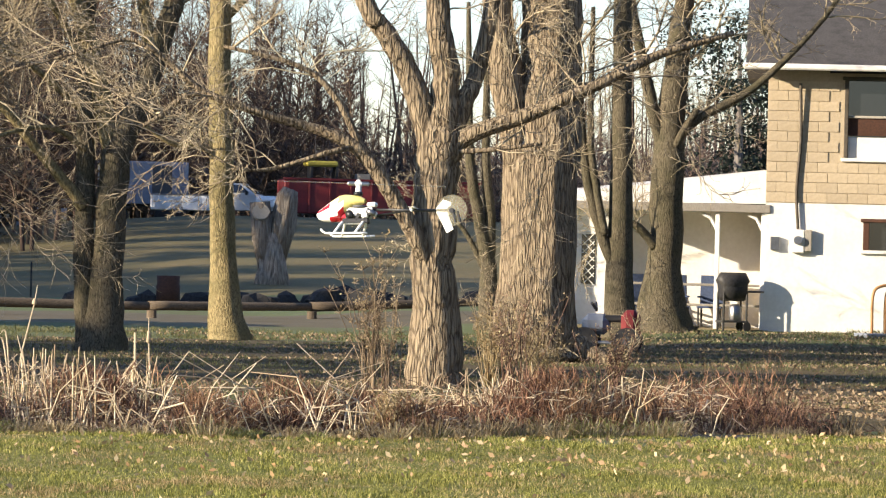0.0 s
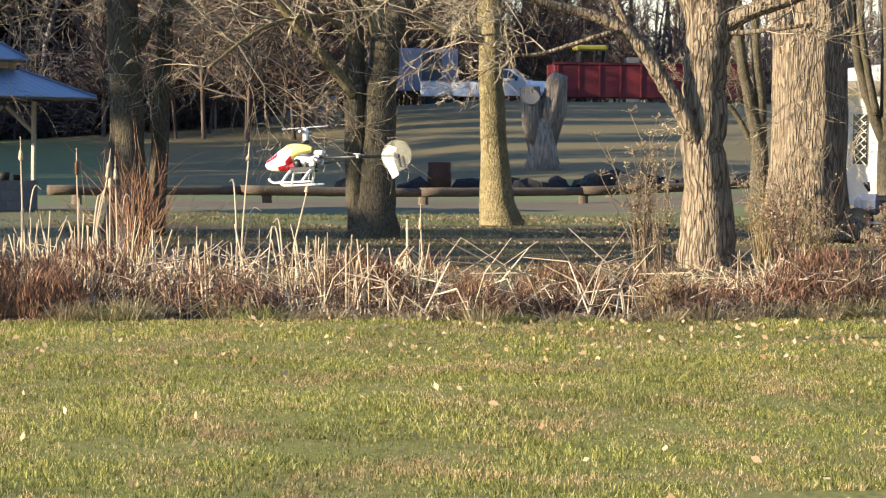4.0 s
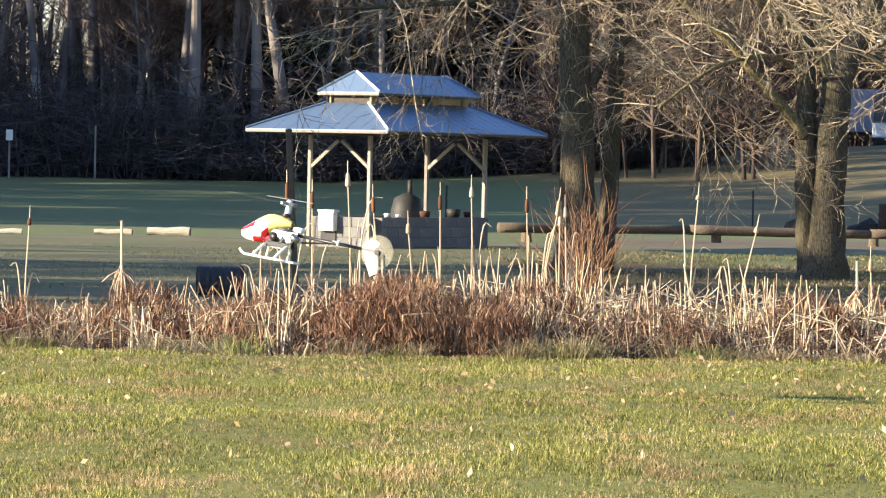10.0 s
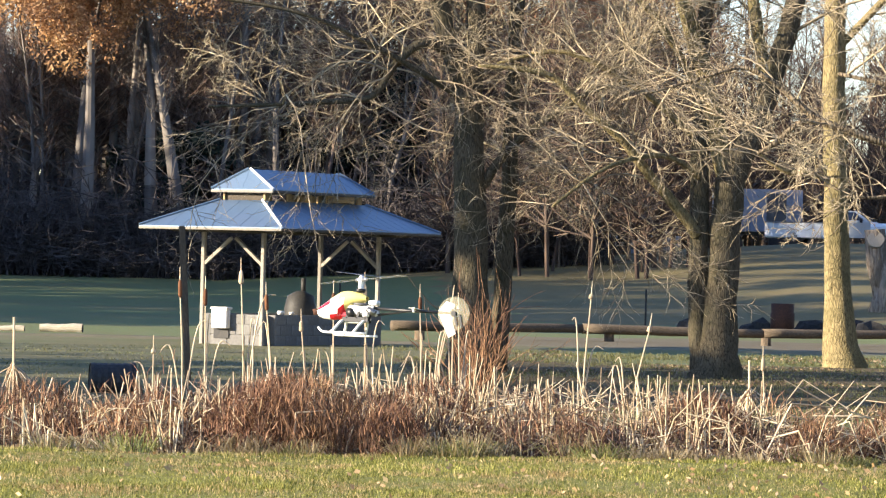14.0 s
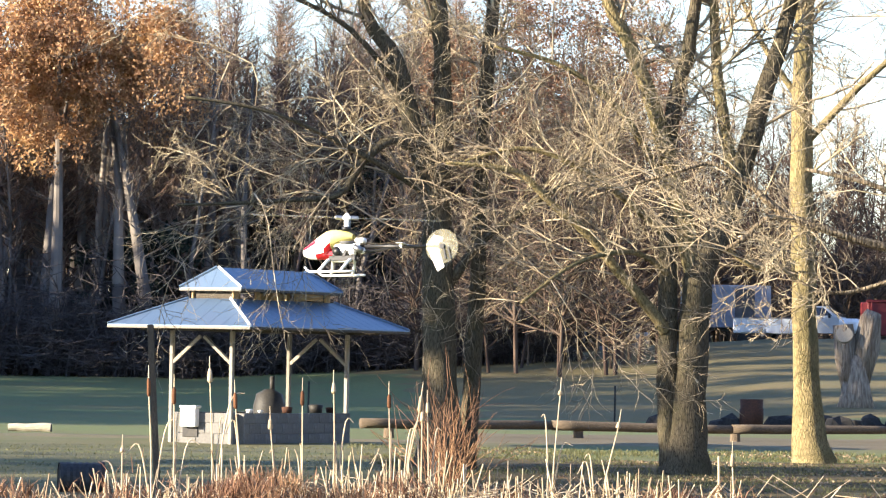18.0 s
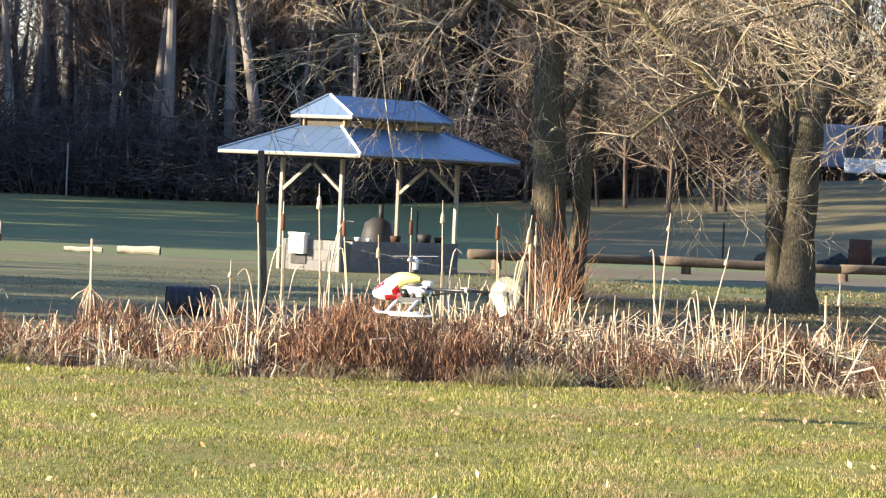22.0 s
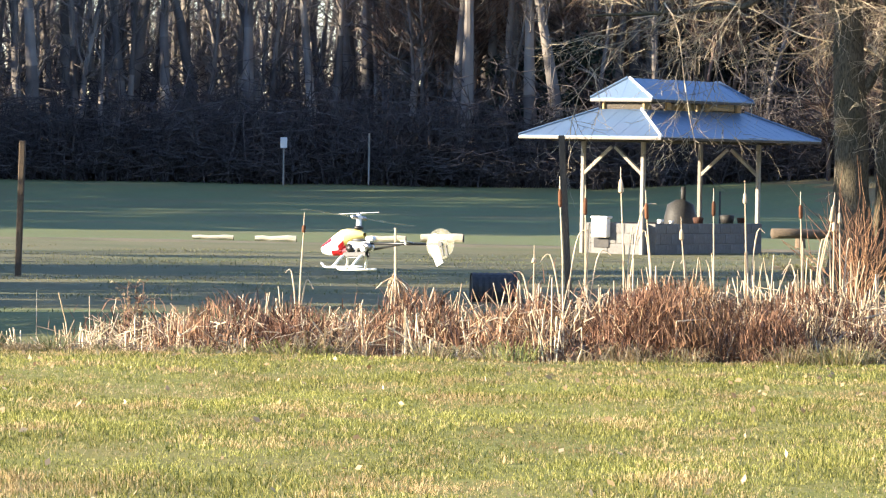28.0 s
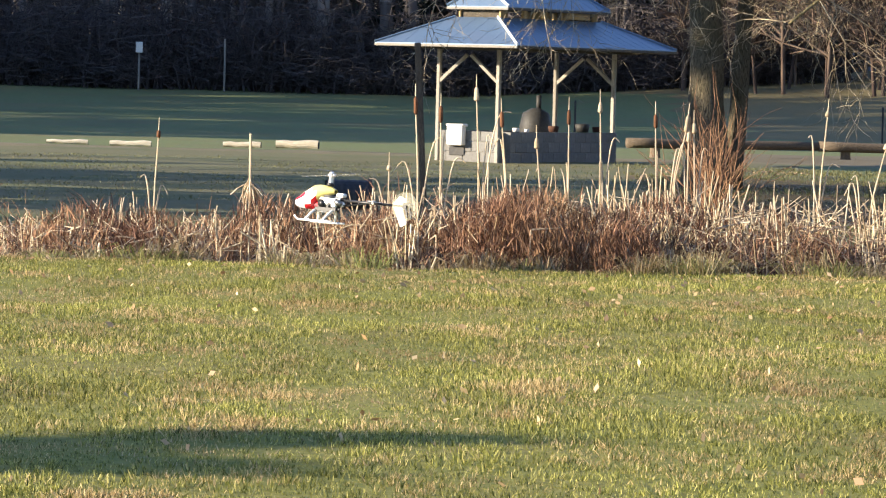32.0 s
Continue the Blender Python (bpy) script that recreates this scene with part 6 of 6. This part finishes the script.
        for z in (q[2], q[3]):
            part("sill", Shape().box((q[0] + q[1]) / 2, 0.02, z, q[1] - q[0] + 0.1, 0.2, 0.07), dark if z == q[3] else WHITE, w)
        if nm == "upper_window":
            part("sash_rail", Shape().box((q[0] + q[1]) / 2, 0.07, q[2] + 0.85, q[1] - q[0] - 0.1, 0.05, 0.05), POST, w)
            part("blind", Shape().box((q[0] + q[1]) / 2, 0.09, q[2] + 0.24, q[1] - q[0] - 0.16, 0.02, 0.42), WHITE, w, "pale blind drawn over the lower sash")
            part("curtain", Shape().box((q[0] + q[1]) / 2, 0.095, q[2] + 0.66, q[1] - q[0] - 0.16, 0.02, 0.36), TERRA, w, "reddish-brown curtain")
        else:
            part("mullion", Shape().box(q[0] + 0.52, 0.07, (q[2] + q[3]) / 2, 0.05, 0.05, q[3] - q[2]), WHITE, w)
            part("shutter", Shape().box(q[0] + 0.06, -0.02, (q[2] + q[3]) / 2, 0.12, 0.04, q[3] - q[2]), TERRA, w)
    return h


house()
mb = empty("electric_meter", *by_house(0.65, -0.08), HZ + 1.55, HT, label="grey electric meter box on the white wall", category="meter")
part("box", Shape().box(0, 0, 0.25, 0.26, 0.14, 0.46, bev=0.02), WHITE, mb)
part("dial", Shape().tube([(0, -0.07, 0.27), (0, -0.14, 0.27)], 0.085, 14), STEEL, mb)
part("side_box", Shape().box(0.2, 0, 0.27, 0.14, 0.12, 0.42), POST, mb)
cb = empty("service_cable", *by_house(0.63, -0.06), HZ + 2.0, HT, label="dark service cable down the block wall", category="cable")
part("cable", Shape().tube(bend([(0.02, 0, 0), (-0.03, 0, 0.8), (0.03, 0, 1.8), (0, -0.05, 2.9)], 4), 0.03, 8), BEAM, cb, smooth=True)
sb = empty("junction_box", *by_house(0.2, -0.06), HZ + 1.75, HT, label="small grey junction box on the white wall", category="box")
part("box", Shape().box(0, 0, 0, 0.18, 0.1, 0.26), STEEL, sb)


def porch():
    p = empty("porch", *by_house(-3.98, 0.6), HZ, HT, label="low white porch with a sloping pale roof beside the house", category="porch")
    part("roof", Shape().add([(-0.1, -0.6, 2.48), (4.05, -0.6, 2.52), (4.05, 4, 2.6), (-0.1, 4, 2.55), (-0.1, -0.6, 2.66), (4.05, -0.6, 3.12), (4.05, 4, 3.3), (-0.1, 4, 2.8)],
                             [(3, 2, 1, 0), (4, 5, 6, 7), (0, 1, 5, 4), (1, 2, 6, 5), (2, 3, 7, 6), (3, 0, 4, 7)]), WHITE, p, "pale sunlit roofing")
    part("fascia", Shape().box(2.0, -0.62, 2.42, 4.15, 0.05, 0.16), POST, p)
    part("back_wall", Shape().box(2.6, 1.5, 1.2, 3.1, 0.12, 2.5), WHITE, p)
    part("end_wall", Shape().box(0.42, 1.0, 1.2, 1.25, 0.12, 2.5), WHITE, p)
    for x in (1.25, 2.1, 3.05, 3.95):
        part("post", Shape().box(x, -0.5, 1.2, 0.09, 0.09, 2.45), WHITE, p)
    for x in (2.1, 3.05, 3.95):
        part("bracket", Shape().tube([(x - 0.02, -0.5, 2.0), (x - 0.14, -0.5, 2.22), (x - 0.3, -0.5, 2.3)], 0.035, 6), WHITE, p)
    for z in (0.5, 0.9):
        part("railing", Shape().box(2.6, -0.5, z, 2.7, 0.05, 0.05), POST, p)
    lat = part("lattice", Shape().box(0.45, 0.93, 1.35, 0.28, 0.02, 1.0), GLASS, p, "dark panel behind white diamond lattice")
    for k in range(6):
        for s in (-1, 1):
            part("slat", Shape().tube([(0.45 - 0.12 * s, 0.91, 0.95 + k * 0.16 - 0.12), (0.45 + 0.12 * s, 0.91, 0.95 + k * 0.16 + 0.12)], 0.011, 4), WHITE, lat)
    part("floor", Shape().box(2.0, 1.2, -0.02, 4.2, 3.6, 0.12), LANE, p)
    return p


porch()


def chair(x, y, turn):
    c = empty("garden_chair", x, y, HZ + 0.03, turn, label="dark blue garden chair on the porch", category="chair", group="porch chairs")
    part("seat", Shape().box(0, 0, 0.42, 0.5, 0.48, 0.05), DENIM, c)
    part("backrest", Shape().box(0, 0.22, 0.75, 0.5, 0.05, 0.6, rx=-10), DENIM, c)
    for sx in (-0.22, 0.22):
        part("armrest", Shape().box(sx, 0, 0.62, 0.05, 0.45, 0.04), DENIM, c)
        for sy in (-0.2, 0.2):
            part("leg", Shape().box(sx, sy, 0.21, 0.04, 0.04, 0.42), IRON, c)


chair(*by_house(-1.75, 1.3), HT + 10)
chair(*by_house(-1.05, 1.35), HT - 8)
chair(*by_house(-2.55, 1.25), HT + 20)


def grill(x, y):
    g = empty("barbecue_grill", x, y, lie(x, y), 6, label="black barrel barbecue grill on a cart", category="grill")
    part("bowl", Shape().tube([(-0.32, 0, 0.86), (-0.3, 0, 0.86), (0.3, 0, 0.86), (0.32, 0, 0.86)], [0.16, 0.24, 0.24, 0.16], 16), BLACK, g, smooth=True)
    part("lid", Shape().tube([(-0.33, 0, 0.95), (-0.31, 0, 0.97), (0.31, 0, 0.97), (0.33, 0, 0.95)], [0.15, 0.24, 0.24, 0.15], 16), BLACK, g, smooth=True)
    part("shelf", Shape().box(0.55, 0, 0.82, 0.4, 0.4, 0.04), BLACK, g)
    for sx in (-0.3, 0.3):
        for sy in (-0.2, 0.2):
            part("leg", Shape().box(sx, sy, 0.4, 0.05, 0.05, 0.8), IRON, g)
    part("tray", Shape().box(0, 0, 0.2, 0.7, 0.45, 0.04), IRON, g)
    part("gas_bottle", Shape().tube([(0.08, 0, 0.2), (0.08, 0, 0.25), (0.08, 0, 0.5), (0.08, 0, 0.56)], [0.12, 0.16, 0.16, 0.08], 14), STEEL, g, smooth=True)
    for sy in (-0.24, 0.24):
        part("wheel", Shape().tube([(0.3, sy - 0.02, 0.1), (0.3, sy + 0.02, 0.1)], 0.1, 14), BLACK, g)
    g.scale = (0.8, 0.8, 0.95)


grill(*by_house(-0.6, -0.42))


def rack(x, y):
    r = empty("tube_rack", x, y, lie(x, y), 12, label="bent copper-coloured tube rack on a pale slab", category="rack")
    part("slab", Shape().box(0.3, 0, 0.03, 1.1, 0.5, 0.1), BLUE, r)
    for k in range(3):
        part("hoop", Shape().tube(bend([(k * 0.28, 0, 0.05), (k * 0.28, 0, 0.75), (k * 0.28 + 0.12, 0, 0.95), (k * 0.28 + 0.45, 0, 0.98), (k * 0.28 + 0.62, 0, 0.8), (k * 0.28 + 0.62, 0, 0.05)], 4), 0.03, 8), COPPER, r, smooth=True)


rack(23.55, 76.0)


def ride_on(x, y):
    t = empty("child_quad_bike", x, y, lie(x, y), -20, label="red and grey child's ride-on quad bike beside a tree", category="toy vehicle")
    part("rear_body", Shape().box(0.30, 0, 0.40, 0.26, 0.4, 0.46, bev=0.1), RED, t)
    part("front_body", Shape().box(-0.2, 0, 0.42, 0.40, 0.34, 0.30, bev=0.1), BLUE, t)
    part("seat", Shape().box(0.05, 0, 0.5, 0.3, 0.22, 0.1, bev=0.04), BLACK, t)
    part("steering_bar", Shape().tube([(-0.24, -0.24, 0.72), (-0.2, 0, 0.62), (-0.24, 0.24, 0.72)], 0.022, 8), BLACK, t)
    part("step_bar", Shape().box(0.0, -0.22, 0.16, 0.4, 0.06, 0.05, bev=0.015), STEEL, t)
    for wx in (-0.34, 0.27):
        for wy in (-0.22, 0.22):
            w = part("wheel", Shape().tube([(wx, wy - 0.06, 0.19), (wx, wy + 0.06, 0.19)], 0.19, 16), BLACK, t)
            part("hub", Shape().tube([(wx, wy - 0.065, 0.19), (wx, wy + 0.065, 0.19)], 0.06, 10), DARK_GREY, w)
    t.scale = (1.15, 1.15, 1.15)


ride_on(16.45, 67.6)


# tall dry weeds by the forked tree, and red brush at the foot of the first tree
def weed(x, y, tall, seed, material, label, n=60, spread=0.16, fluff=5):
    r = random.Random(seed)
    w = empty("dry_weed", x, y, lie(x, y), label=label, category="weed", group="dry weeds")
    out, fl = [], []
    for _ in range(n):
        p, d = Vector((r.gauss(0, spread * 0.5), r.gauss(0, spread * 0.5), 0)), Vector((r.gauss(0, spread), r.gauss(0, spread), 1)).normalized()
        h = tall * r.uniform(0.5, 1.0)
        for k in range(5):
            q = p + d * h / 5
            out.append((*p, 0.008 - 0.001 * k, *q, 0.007 - 0.001 * k))
            if k > 1:
                for _ in range(fluff):
                    e = q + Vector((r.gauss(0, 0.05), r.gauss(0, 0.05), r.uniform(0, 0.08)))
                    out.append((*q, 0.003, *e, 0.002))
                    fl.append(tuple(e))
            p, d = q, (d + Vector((r.gauss(0, 0.12), r.gauss(0, 0.12), 0))).normalized()
    tagged(part("stalk", sticks("stalk", out, material), material, w), kind="stuff")
    if fl:
        tagged(part("seed_fluff", leaves("seed_fluff", np.array(fl), 0.030, np.random.default_rng(seed), STRAW), STRAW, w), kind="stuff")


weed(8.02, 43.6, 1.95, 1, LITTER, "tall dry brown weed with pale fluffy seed heads", 22, 0.08, 9)
weed(8.35, 44.3, 1.35, 2, LITTER, "tall dry brown weed with pale fluffy seed heads", 16, 0.1)
weed(9.75, 45.5, 1.15, 3, STRAW, "dry straw-coloured weed against a tree trunk", 40, 0.14)
weed(9.9, 45.0, 1.3, 4, BRUSH, "dry brown weed against a tree trunk", 30, 0.16)
weed(10.4, 46.0, 0.9, 5, STRAW, "dry straw-coloured weed against a tree trunk", 30, 0.2)
weed(11.6, 47.5, 0.8, 6, BRUSH, "dry brown weed between the trees", 30, 0.2)


def shrub(x, y, tall, seed, stems, label):
    """Many upright stems from one root that fan out and fork towards their tips."""
    r = random.Random(seed)
    w = empty("dry_shrub", x, y, lie(x, y), label=label, category="shrub")
    for _ in range(stems):
        a, o = r.uniform(0, 6.28), r.uniform(0.02, 0.11)
        d = Vector((math.cos(a) * o, math.sin(a) * o, 0.8)) + Vector((r.gauss(0, 0.06), r.gauss(0, 0.06), 0))
        out = []
        twigs_from((math.cos(a) * o * 1.1, math.sin(a) * o * 1.1, -0.02), d, tall * r.uniform(0.6, 1.0), r.uniform(0.007, 0.011), 1, out, r, 0.09, 0.05, 1)
        part("stem", sticks("stem", out, SHRUB), SHRUB, w)


shrub(2.62, 42.2, 1.55, 7, 46, "dense upright rust-brown shrub at the foot of a tree")
weed(-4.06, 37.0, 0.78, 8, BRUSH, "dry rust-brown weed at the edge of the ditch", 16, 0.1)
weed(6.9, 36.4, 0.55, 9, STRAW, "clump of straw-coloured dry grass", 60, 0.22)


# ---- helicopter ----
def helicopter():
    h = empty("model_helicopter", 0, 36, 1.5, label="white, red and yellow model helicopter in flight", category="helicopter")
    # canopy: rings from nose to rear, (x, centre z, half width, half height)
    rings = [(-0.310, -0.088, 0.008, 0.010), (-0.295, -0.088, 0.030, 0.032), (-0.255, -0.082, 0.048, 0.054), (-0.195, -0.062, 0.062, 0.080),
             (-0.130, -0.040, 0.066, 0.100), (-0.085, -0.004, 0.062, 0.072), (-0.03, 0.016, 0.054, 0.048), (0.03, 0.020, 0.044, 0.034), (0.07, 0.016, 0.028, 0.018)]
    s, n = Shape(), 20
    vs = [(x, math.sin(2 * math.pi * k / n) * w, z + math.cos(2 * math.pi * k / n) * hh) for x, z, w, hh in rings for k in range(n)]
    colours = {0: [], 1: [], 2: []}
    for i in range(len(rings) - 1):
        for k in range(n):
            a, b = i * n + k, i * n + (k + 1) % n
            up = math.cos(2 * math.pi * (k + 0.5) / n)
            if i >= 5:
                slot = 2
            elif i >= 3:
                slot = (2 if up > (0.85 if i == 3 else 0.3) else 1 if up < (-0.7 if i == 3 else -0.35) else 0)
            else:
                slot = 1 if i and 0.35 < up < 0.8 else 0
            colours[slot].append((a, b, b + n, a + n))
    for slot, fs in colours.items():
        s.add(vs, fs, slot)
    part("canopy", s, (H_WHITE, H_RED, H_YELLOW), h, "white, red and yellow moulded canopy", smooth=True)
    for sy in (-0.03, 0.03):
        part("side_frame", Shape().box(0.035, sy, -0.06, 0.20, 0.006, 0.05), H_WHITE, h)
        part("lower_frame", Shape().box(0.0, sy, -0.135, 0.20, 0.006, 0.035), H_BLACK, h)
        for x in (-0.06, 0.02, 0.085):
            part("frame_web", Shape().box(x, sy, -0.10, 0.02, 0.006, 0.06, ry=20), H_BLACK, h)
    part("main_gear", Shape().tube([(0.03, 0, -0.035), (0.03, 0, -0.02)], 0.06, 20), DARK_GREY, h, smooth=True)
    part("engine", Shape().box(0.0, 0, -0.075, 0.08, 0.05, 0.07, bev=0.015), STEEL, h)
    part("fan_shroud", Shape().tube([(-0.045, -0.035, -0.085), (-0.045, 0.035, -0.085)], 0.032, 16), H_BLACK, h, smooth=True)
    part("exhaust_stack", Shape().box(0.075, -0.02, -0.085, 0.05, 0.03, 0.06, bev=0.008), H_WHITE, h)
    part("battery_tray", Shape().box(-0.02, 0, -0.15, 0.14, 0.045, 0.02), H_WHITE, h)
    part("fuel_tank", Shape().box(-0.10, 0, -0.10, 0.09, 0.06, 0.06, bev=0.02), H_RED, h)
    part("receiver_box", Shape().box(0.125, 0, -0.012, 0.075, 0.06, 0.035, bev=0.01), H_WHITE, h)
    part("muffler", Shape().tube([(0.10, -0.05, -0.06), (0.16, -0.05, -0.09)], 0.022, 10), STEEL, h, smooth=True)
    part("gyro", Shape().ball(0.15, -0.02, -0.085, 0.024, 0.02, 0.024, 12), H_WHITE, h, smooth=True)
    part("tail_boom", Shape().tube([(0.10, 0, -0.05), (0.74, 0, -0.062)], 0.011, 10), H_BLACK, h, smooth=True)
    part("boom_support", Shape().tube([(0.12, -0.03, -0.10), (0.44, 0, -0.055)], 0.005, 6), H_BLACK, h)
    part("boom_support", Shape().tube([(0.12, 0.03, -0.10), (0.44, 0, -0.055)], 0.005, 6), H_BLACK, h)
    part("boom_clamp", Shape().box(0.435, 0, -0.05, 0.03, 0.03, 0.035), H_WHITE, h)
    part("horizontal_fin", Shape().box(0.46, 0, -0.045, 0.05, 0.2, 0.005), H_WHITE, h)
    part("tail_fin", Shape().add([(x, y, z) for y in (-0.004, 0.004) for x, z in ((0.620, -0.055), (0.680, 0.02), (0.745, 0.0), (0.725, -0.10), (0.765, -0.205), (0.715, -0.235))],
                                 [(5, 4, 3, 2, 1, 0), (6, 7, 8, 9, 10, 11)] + [(i, (i + 1) % 6, (i + 1) % 6 + 6, i + 6) for i in range(6)]), H_WHITE, h)
    part("tail_gearbox", Shape().box(0.76, 0, -0.06, 0.085, 0.05, 0.055, bev=0.012), H_BLACK, h)
    rotor = part("tail_rotor", Shape().tube([(0.76, -0.055, -0.068), (0.76, -0.015, -0.068)], 0.018, 12), H_BLACK, h)
    disc = Shape()
    ang = [2 * math.pi * k / 28 for k in range(28)]
    disc.add([(0.76 + math.cos(a) * 0.12, -0.045, -0.068 + math.sin(a) * 0.12) for a in ang] + [(0.76, -0.045, -0.068)], [(k, (k + 1) % 28, 28) for k in range(28)])
    for s_ in (-1, 1):
        part("tail_blade", Shape().box(0.80 + s_ * 0.018, -0.05, -0.115, 0.013, 0.004, 0.085, ry=-14), H_BLACK, rotor)
    part("tail_blade_sweep", disc, VEIL, rotor, "pale veil of the spinning tail blades")
    for sy in (-0.105, 0.105):
        part("skid", Shape().tube(bend([(-0.245, sy, -0.205), (-0.215, sy, -0.232), (-0.16, sy, -0.238), (0.12, sy, -0.238)], 3), 0.0085, 8), H_WHITE, h, smooth=True)
    for x in (-0.11, 0.055):
        part("skid_strut", Shape().tube(bend([(x - 0.03, -0.105, -0.236), (x + 0.01, -0.04, -0.15), (x + 0.01, 0.04, -0.15), (x - 0.03, 0.105, -0.236)], 3), 0.011, 8), H_WHITE, h, smooth=True)
    part("mast", Shape().tube([(0.012, 0, -0.03), (0.012, 0, 0.19)], 0.008, 8), STEEL, h, smooth=True)
    part("swashplate", Shape().tube([(0.012, 0, 0.06), (0.012, 0, 0.085)], 0.034, 14), H_BLACK, h, smooth=True)
    for k in (-0.02, 0.02):
        part("pushrod", Shape().tube([(0.012 + k, 0.01, 0.0), (0.012 + k, 0.01, 0.15)], 0.004, 6), STEEL, h)
    head = new("rotor_head", Shape().box(0, 0, -0.02, 0.034, 0.034, 0.10, bev=0.008).box(0, 0, 0.0, 0.06, 0.04, 0.03, bev=0.008).mesh("rotor_head", H_WHITE))
    head.parent = h
    for sg in (-1, 1):
        part("main_blade", Shape().box(sg * 0.36, 0.012 * sg, 0, 0.60, 0.04, 0.003, bev=0.001), SWEEP, head)
        part("blade_grip", Shape().box(sg * 0.05, 0, 0, 0.07, 0.03, 0.03), STEEL, head)
    part("flybar", Shape().tube([(0, -0.2, 0.035), (0, 0.2, 0.035)], 0.003, 6), STEEL, head)
    return h, head


HELI, HEAD = helicopter()


# ---- what moves ----
# seconds, x, y, z, nose-up tilt and turn in degrees
FLIGHT = [
    (0, 5.637, 31.36, 1.957, -1.9, -27), (0.5, 5.520, 31.78, 1.863, 0.0, -27),
    (1, 5.550, 32.26, 1.683, -0.5, -27), (1.5, 5.593, 32.36, 1.495, -4.2, -27),
    (2, 5.460, 32.22, 1.624, -4.3, -27), (2.5, 5.152, 32.05, 1.566, 0.2, -27),
    (4.5, 2.172, 31.52, 1.437, -3.9, -27), (5, 0.952, 31.34, 1.393, -0.1, -27),
    (5.5, 0.013, 31.91, 0.789, 5.9, -27), (6, -0.421, 32.25, 0.394, 2.5, -27),
    (6.5, -0.654, 32.92, 0.498, 5.8, -27), (7, -0.580, 31.91, 0.981, 5.8, -27),
    (7.5, -0.216, 29.31, 1.377, -0.8, -27), (8, 0.201, 27.02, 1.827, -7.0, -27),
    (8.5, 0.378, 27.21, 1.735, -9.2, -27), (9, 0.228, 28.02, 1.265, -2.2, -27),
    (9.5, -0.025, 28.44, 0.963, -4.1, -27), (10, -0.279, 28.89, 1.164, 7.7, -27),
    (10.5, -0.087, 28.60, 1.283, 5.7, -27), (11, 0.411, 29.01, 1.212, 1.8, -27),
    (11.5, 1.000, 28.16, 1.292, -5.7, -27), (12, 1.234, 28.35, 1.575, -5.7, -27),
    (12.5, 1.224, 28.62, 1.698, -4.5, -27), (13, 1.101, 29.02, 1.622, -0.9, -27),
    (13.5, 0.982, 29.49, 1.334, 0.5, -27), (15.5, 1.018, 29.91, 1.529, 0.5, -27),
    (16, 1.011, 30.24, 1.727, -1.8, -27), (16.5, 0.954, 29.80, 1.869, -0.2, -27),
    (17, 0.933, 29.28, 1.960, -1.4, -27), (17.5, 0.959, 29.12, 2.142, -1.0, -27),
    (18, 1.069, 29.19, 2.447, -1.4, -27), (18.5, 1.200, 29.02, 2.734, -3.6, -27),
    (19, 1.236, 28.94, 2.630, -2.1, -27), (19.5, 1.301, 29.11, 2.272, -3.0, -27),
    (20, 1.383, 29.47, 1.945, -3.5, -27), (20.5, 1.334, 29.78, 1.730, -2.4, -27),
    (21, 1.204, 30.13, 1.416, -1.9, -27), (21.5, 1.046, 30.25, 1.012, 0.1, -27),
    (22, 0.859, 30.42, 0.942, -1.1, -27), (22.5, 0.626, 30.78, 1.195, -1.7, -27),
    (23, 0.336, 31.24, 1.340, -2.4, -27), (23.5, -0.027, 31.50, 1.207, -2.2, -27),
    (24, -0.428, 31.78, 1.073, -1.3, -27), (24.5, -0.852, 32.13, 1.190, -3.2, -27),
    (25, -1.359, 32.36, 1.285, -1.5, -27), (25.5, -1.932, 32.51, 1.280, 1.6, -27),
    (27.5, -1.941, 32.33, 1.029, -2.8, -27), (28, -1.842, 32.25, 1.049, -2.1, -27),
    (28.5, -1.851, 32.54, 0.848, -1.8, -27), (29, -1.995, 32.83, 0.615, -1.2, -27),
    (29.5, -2.052, 32.63, 0.442, -2.4, -27), (30, -1.905, 32.43, 0.405, -2.0, -27),
    (30.5, -1.801, 33.48, 0.437, 0.8, -27), (31, -1.591, 34.52, 0.508, 0.2, -27),
    (31.5, -1.304, 34.71, 0.589, 0.7, -28), (32, -1.016, 34.90, 0.611, 1.6, -29),
]


def motions():
    walk(HELI, [(t, pose(x, y, z, -6, tilt, turn)) for t, x, y, z, tilt, turn in FLIGHT])
    walk(HEAD, [(k / FPS, pose(0.012, 0, 0.150, 0, 0, 20 + 83.0 * k)) for k in range(int(32 * FPS) + 1)])


motions()
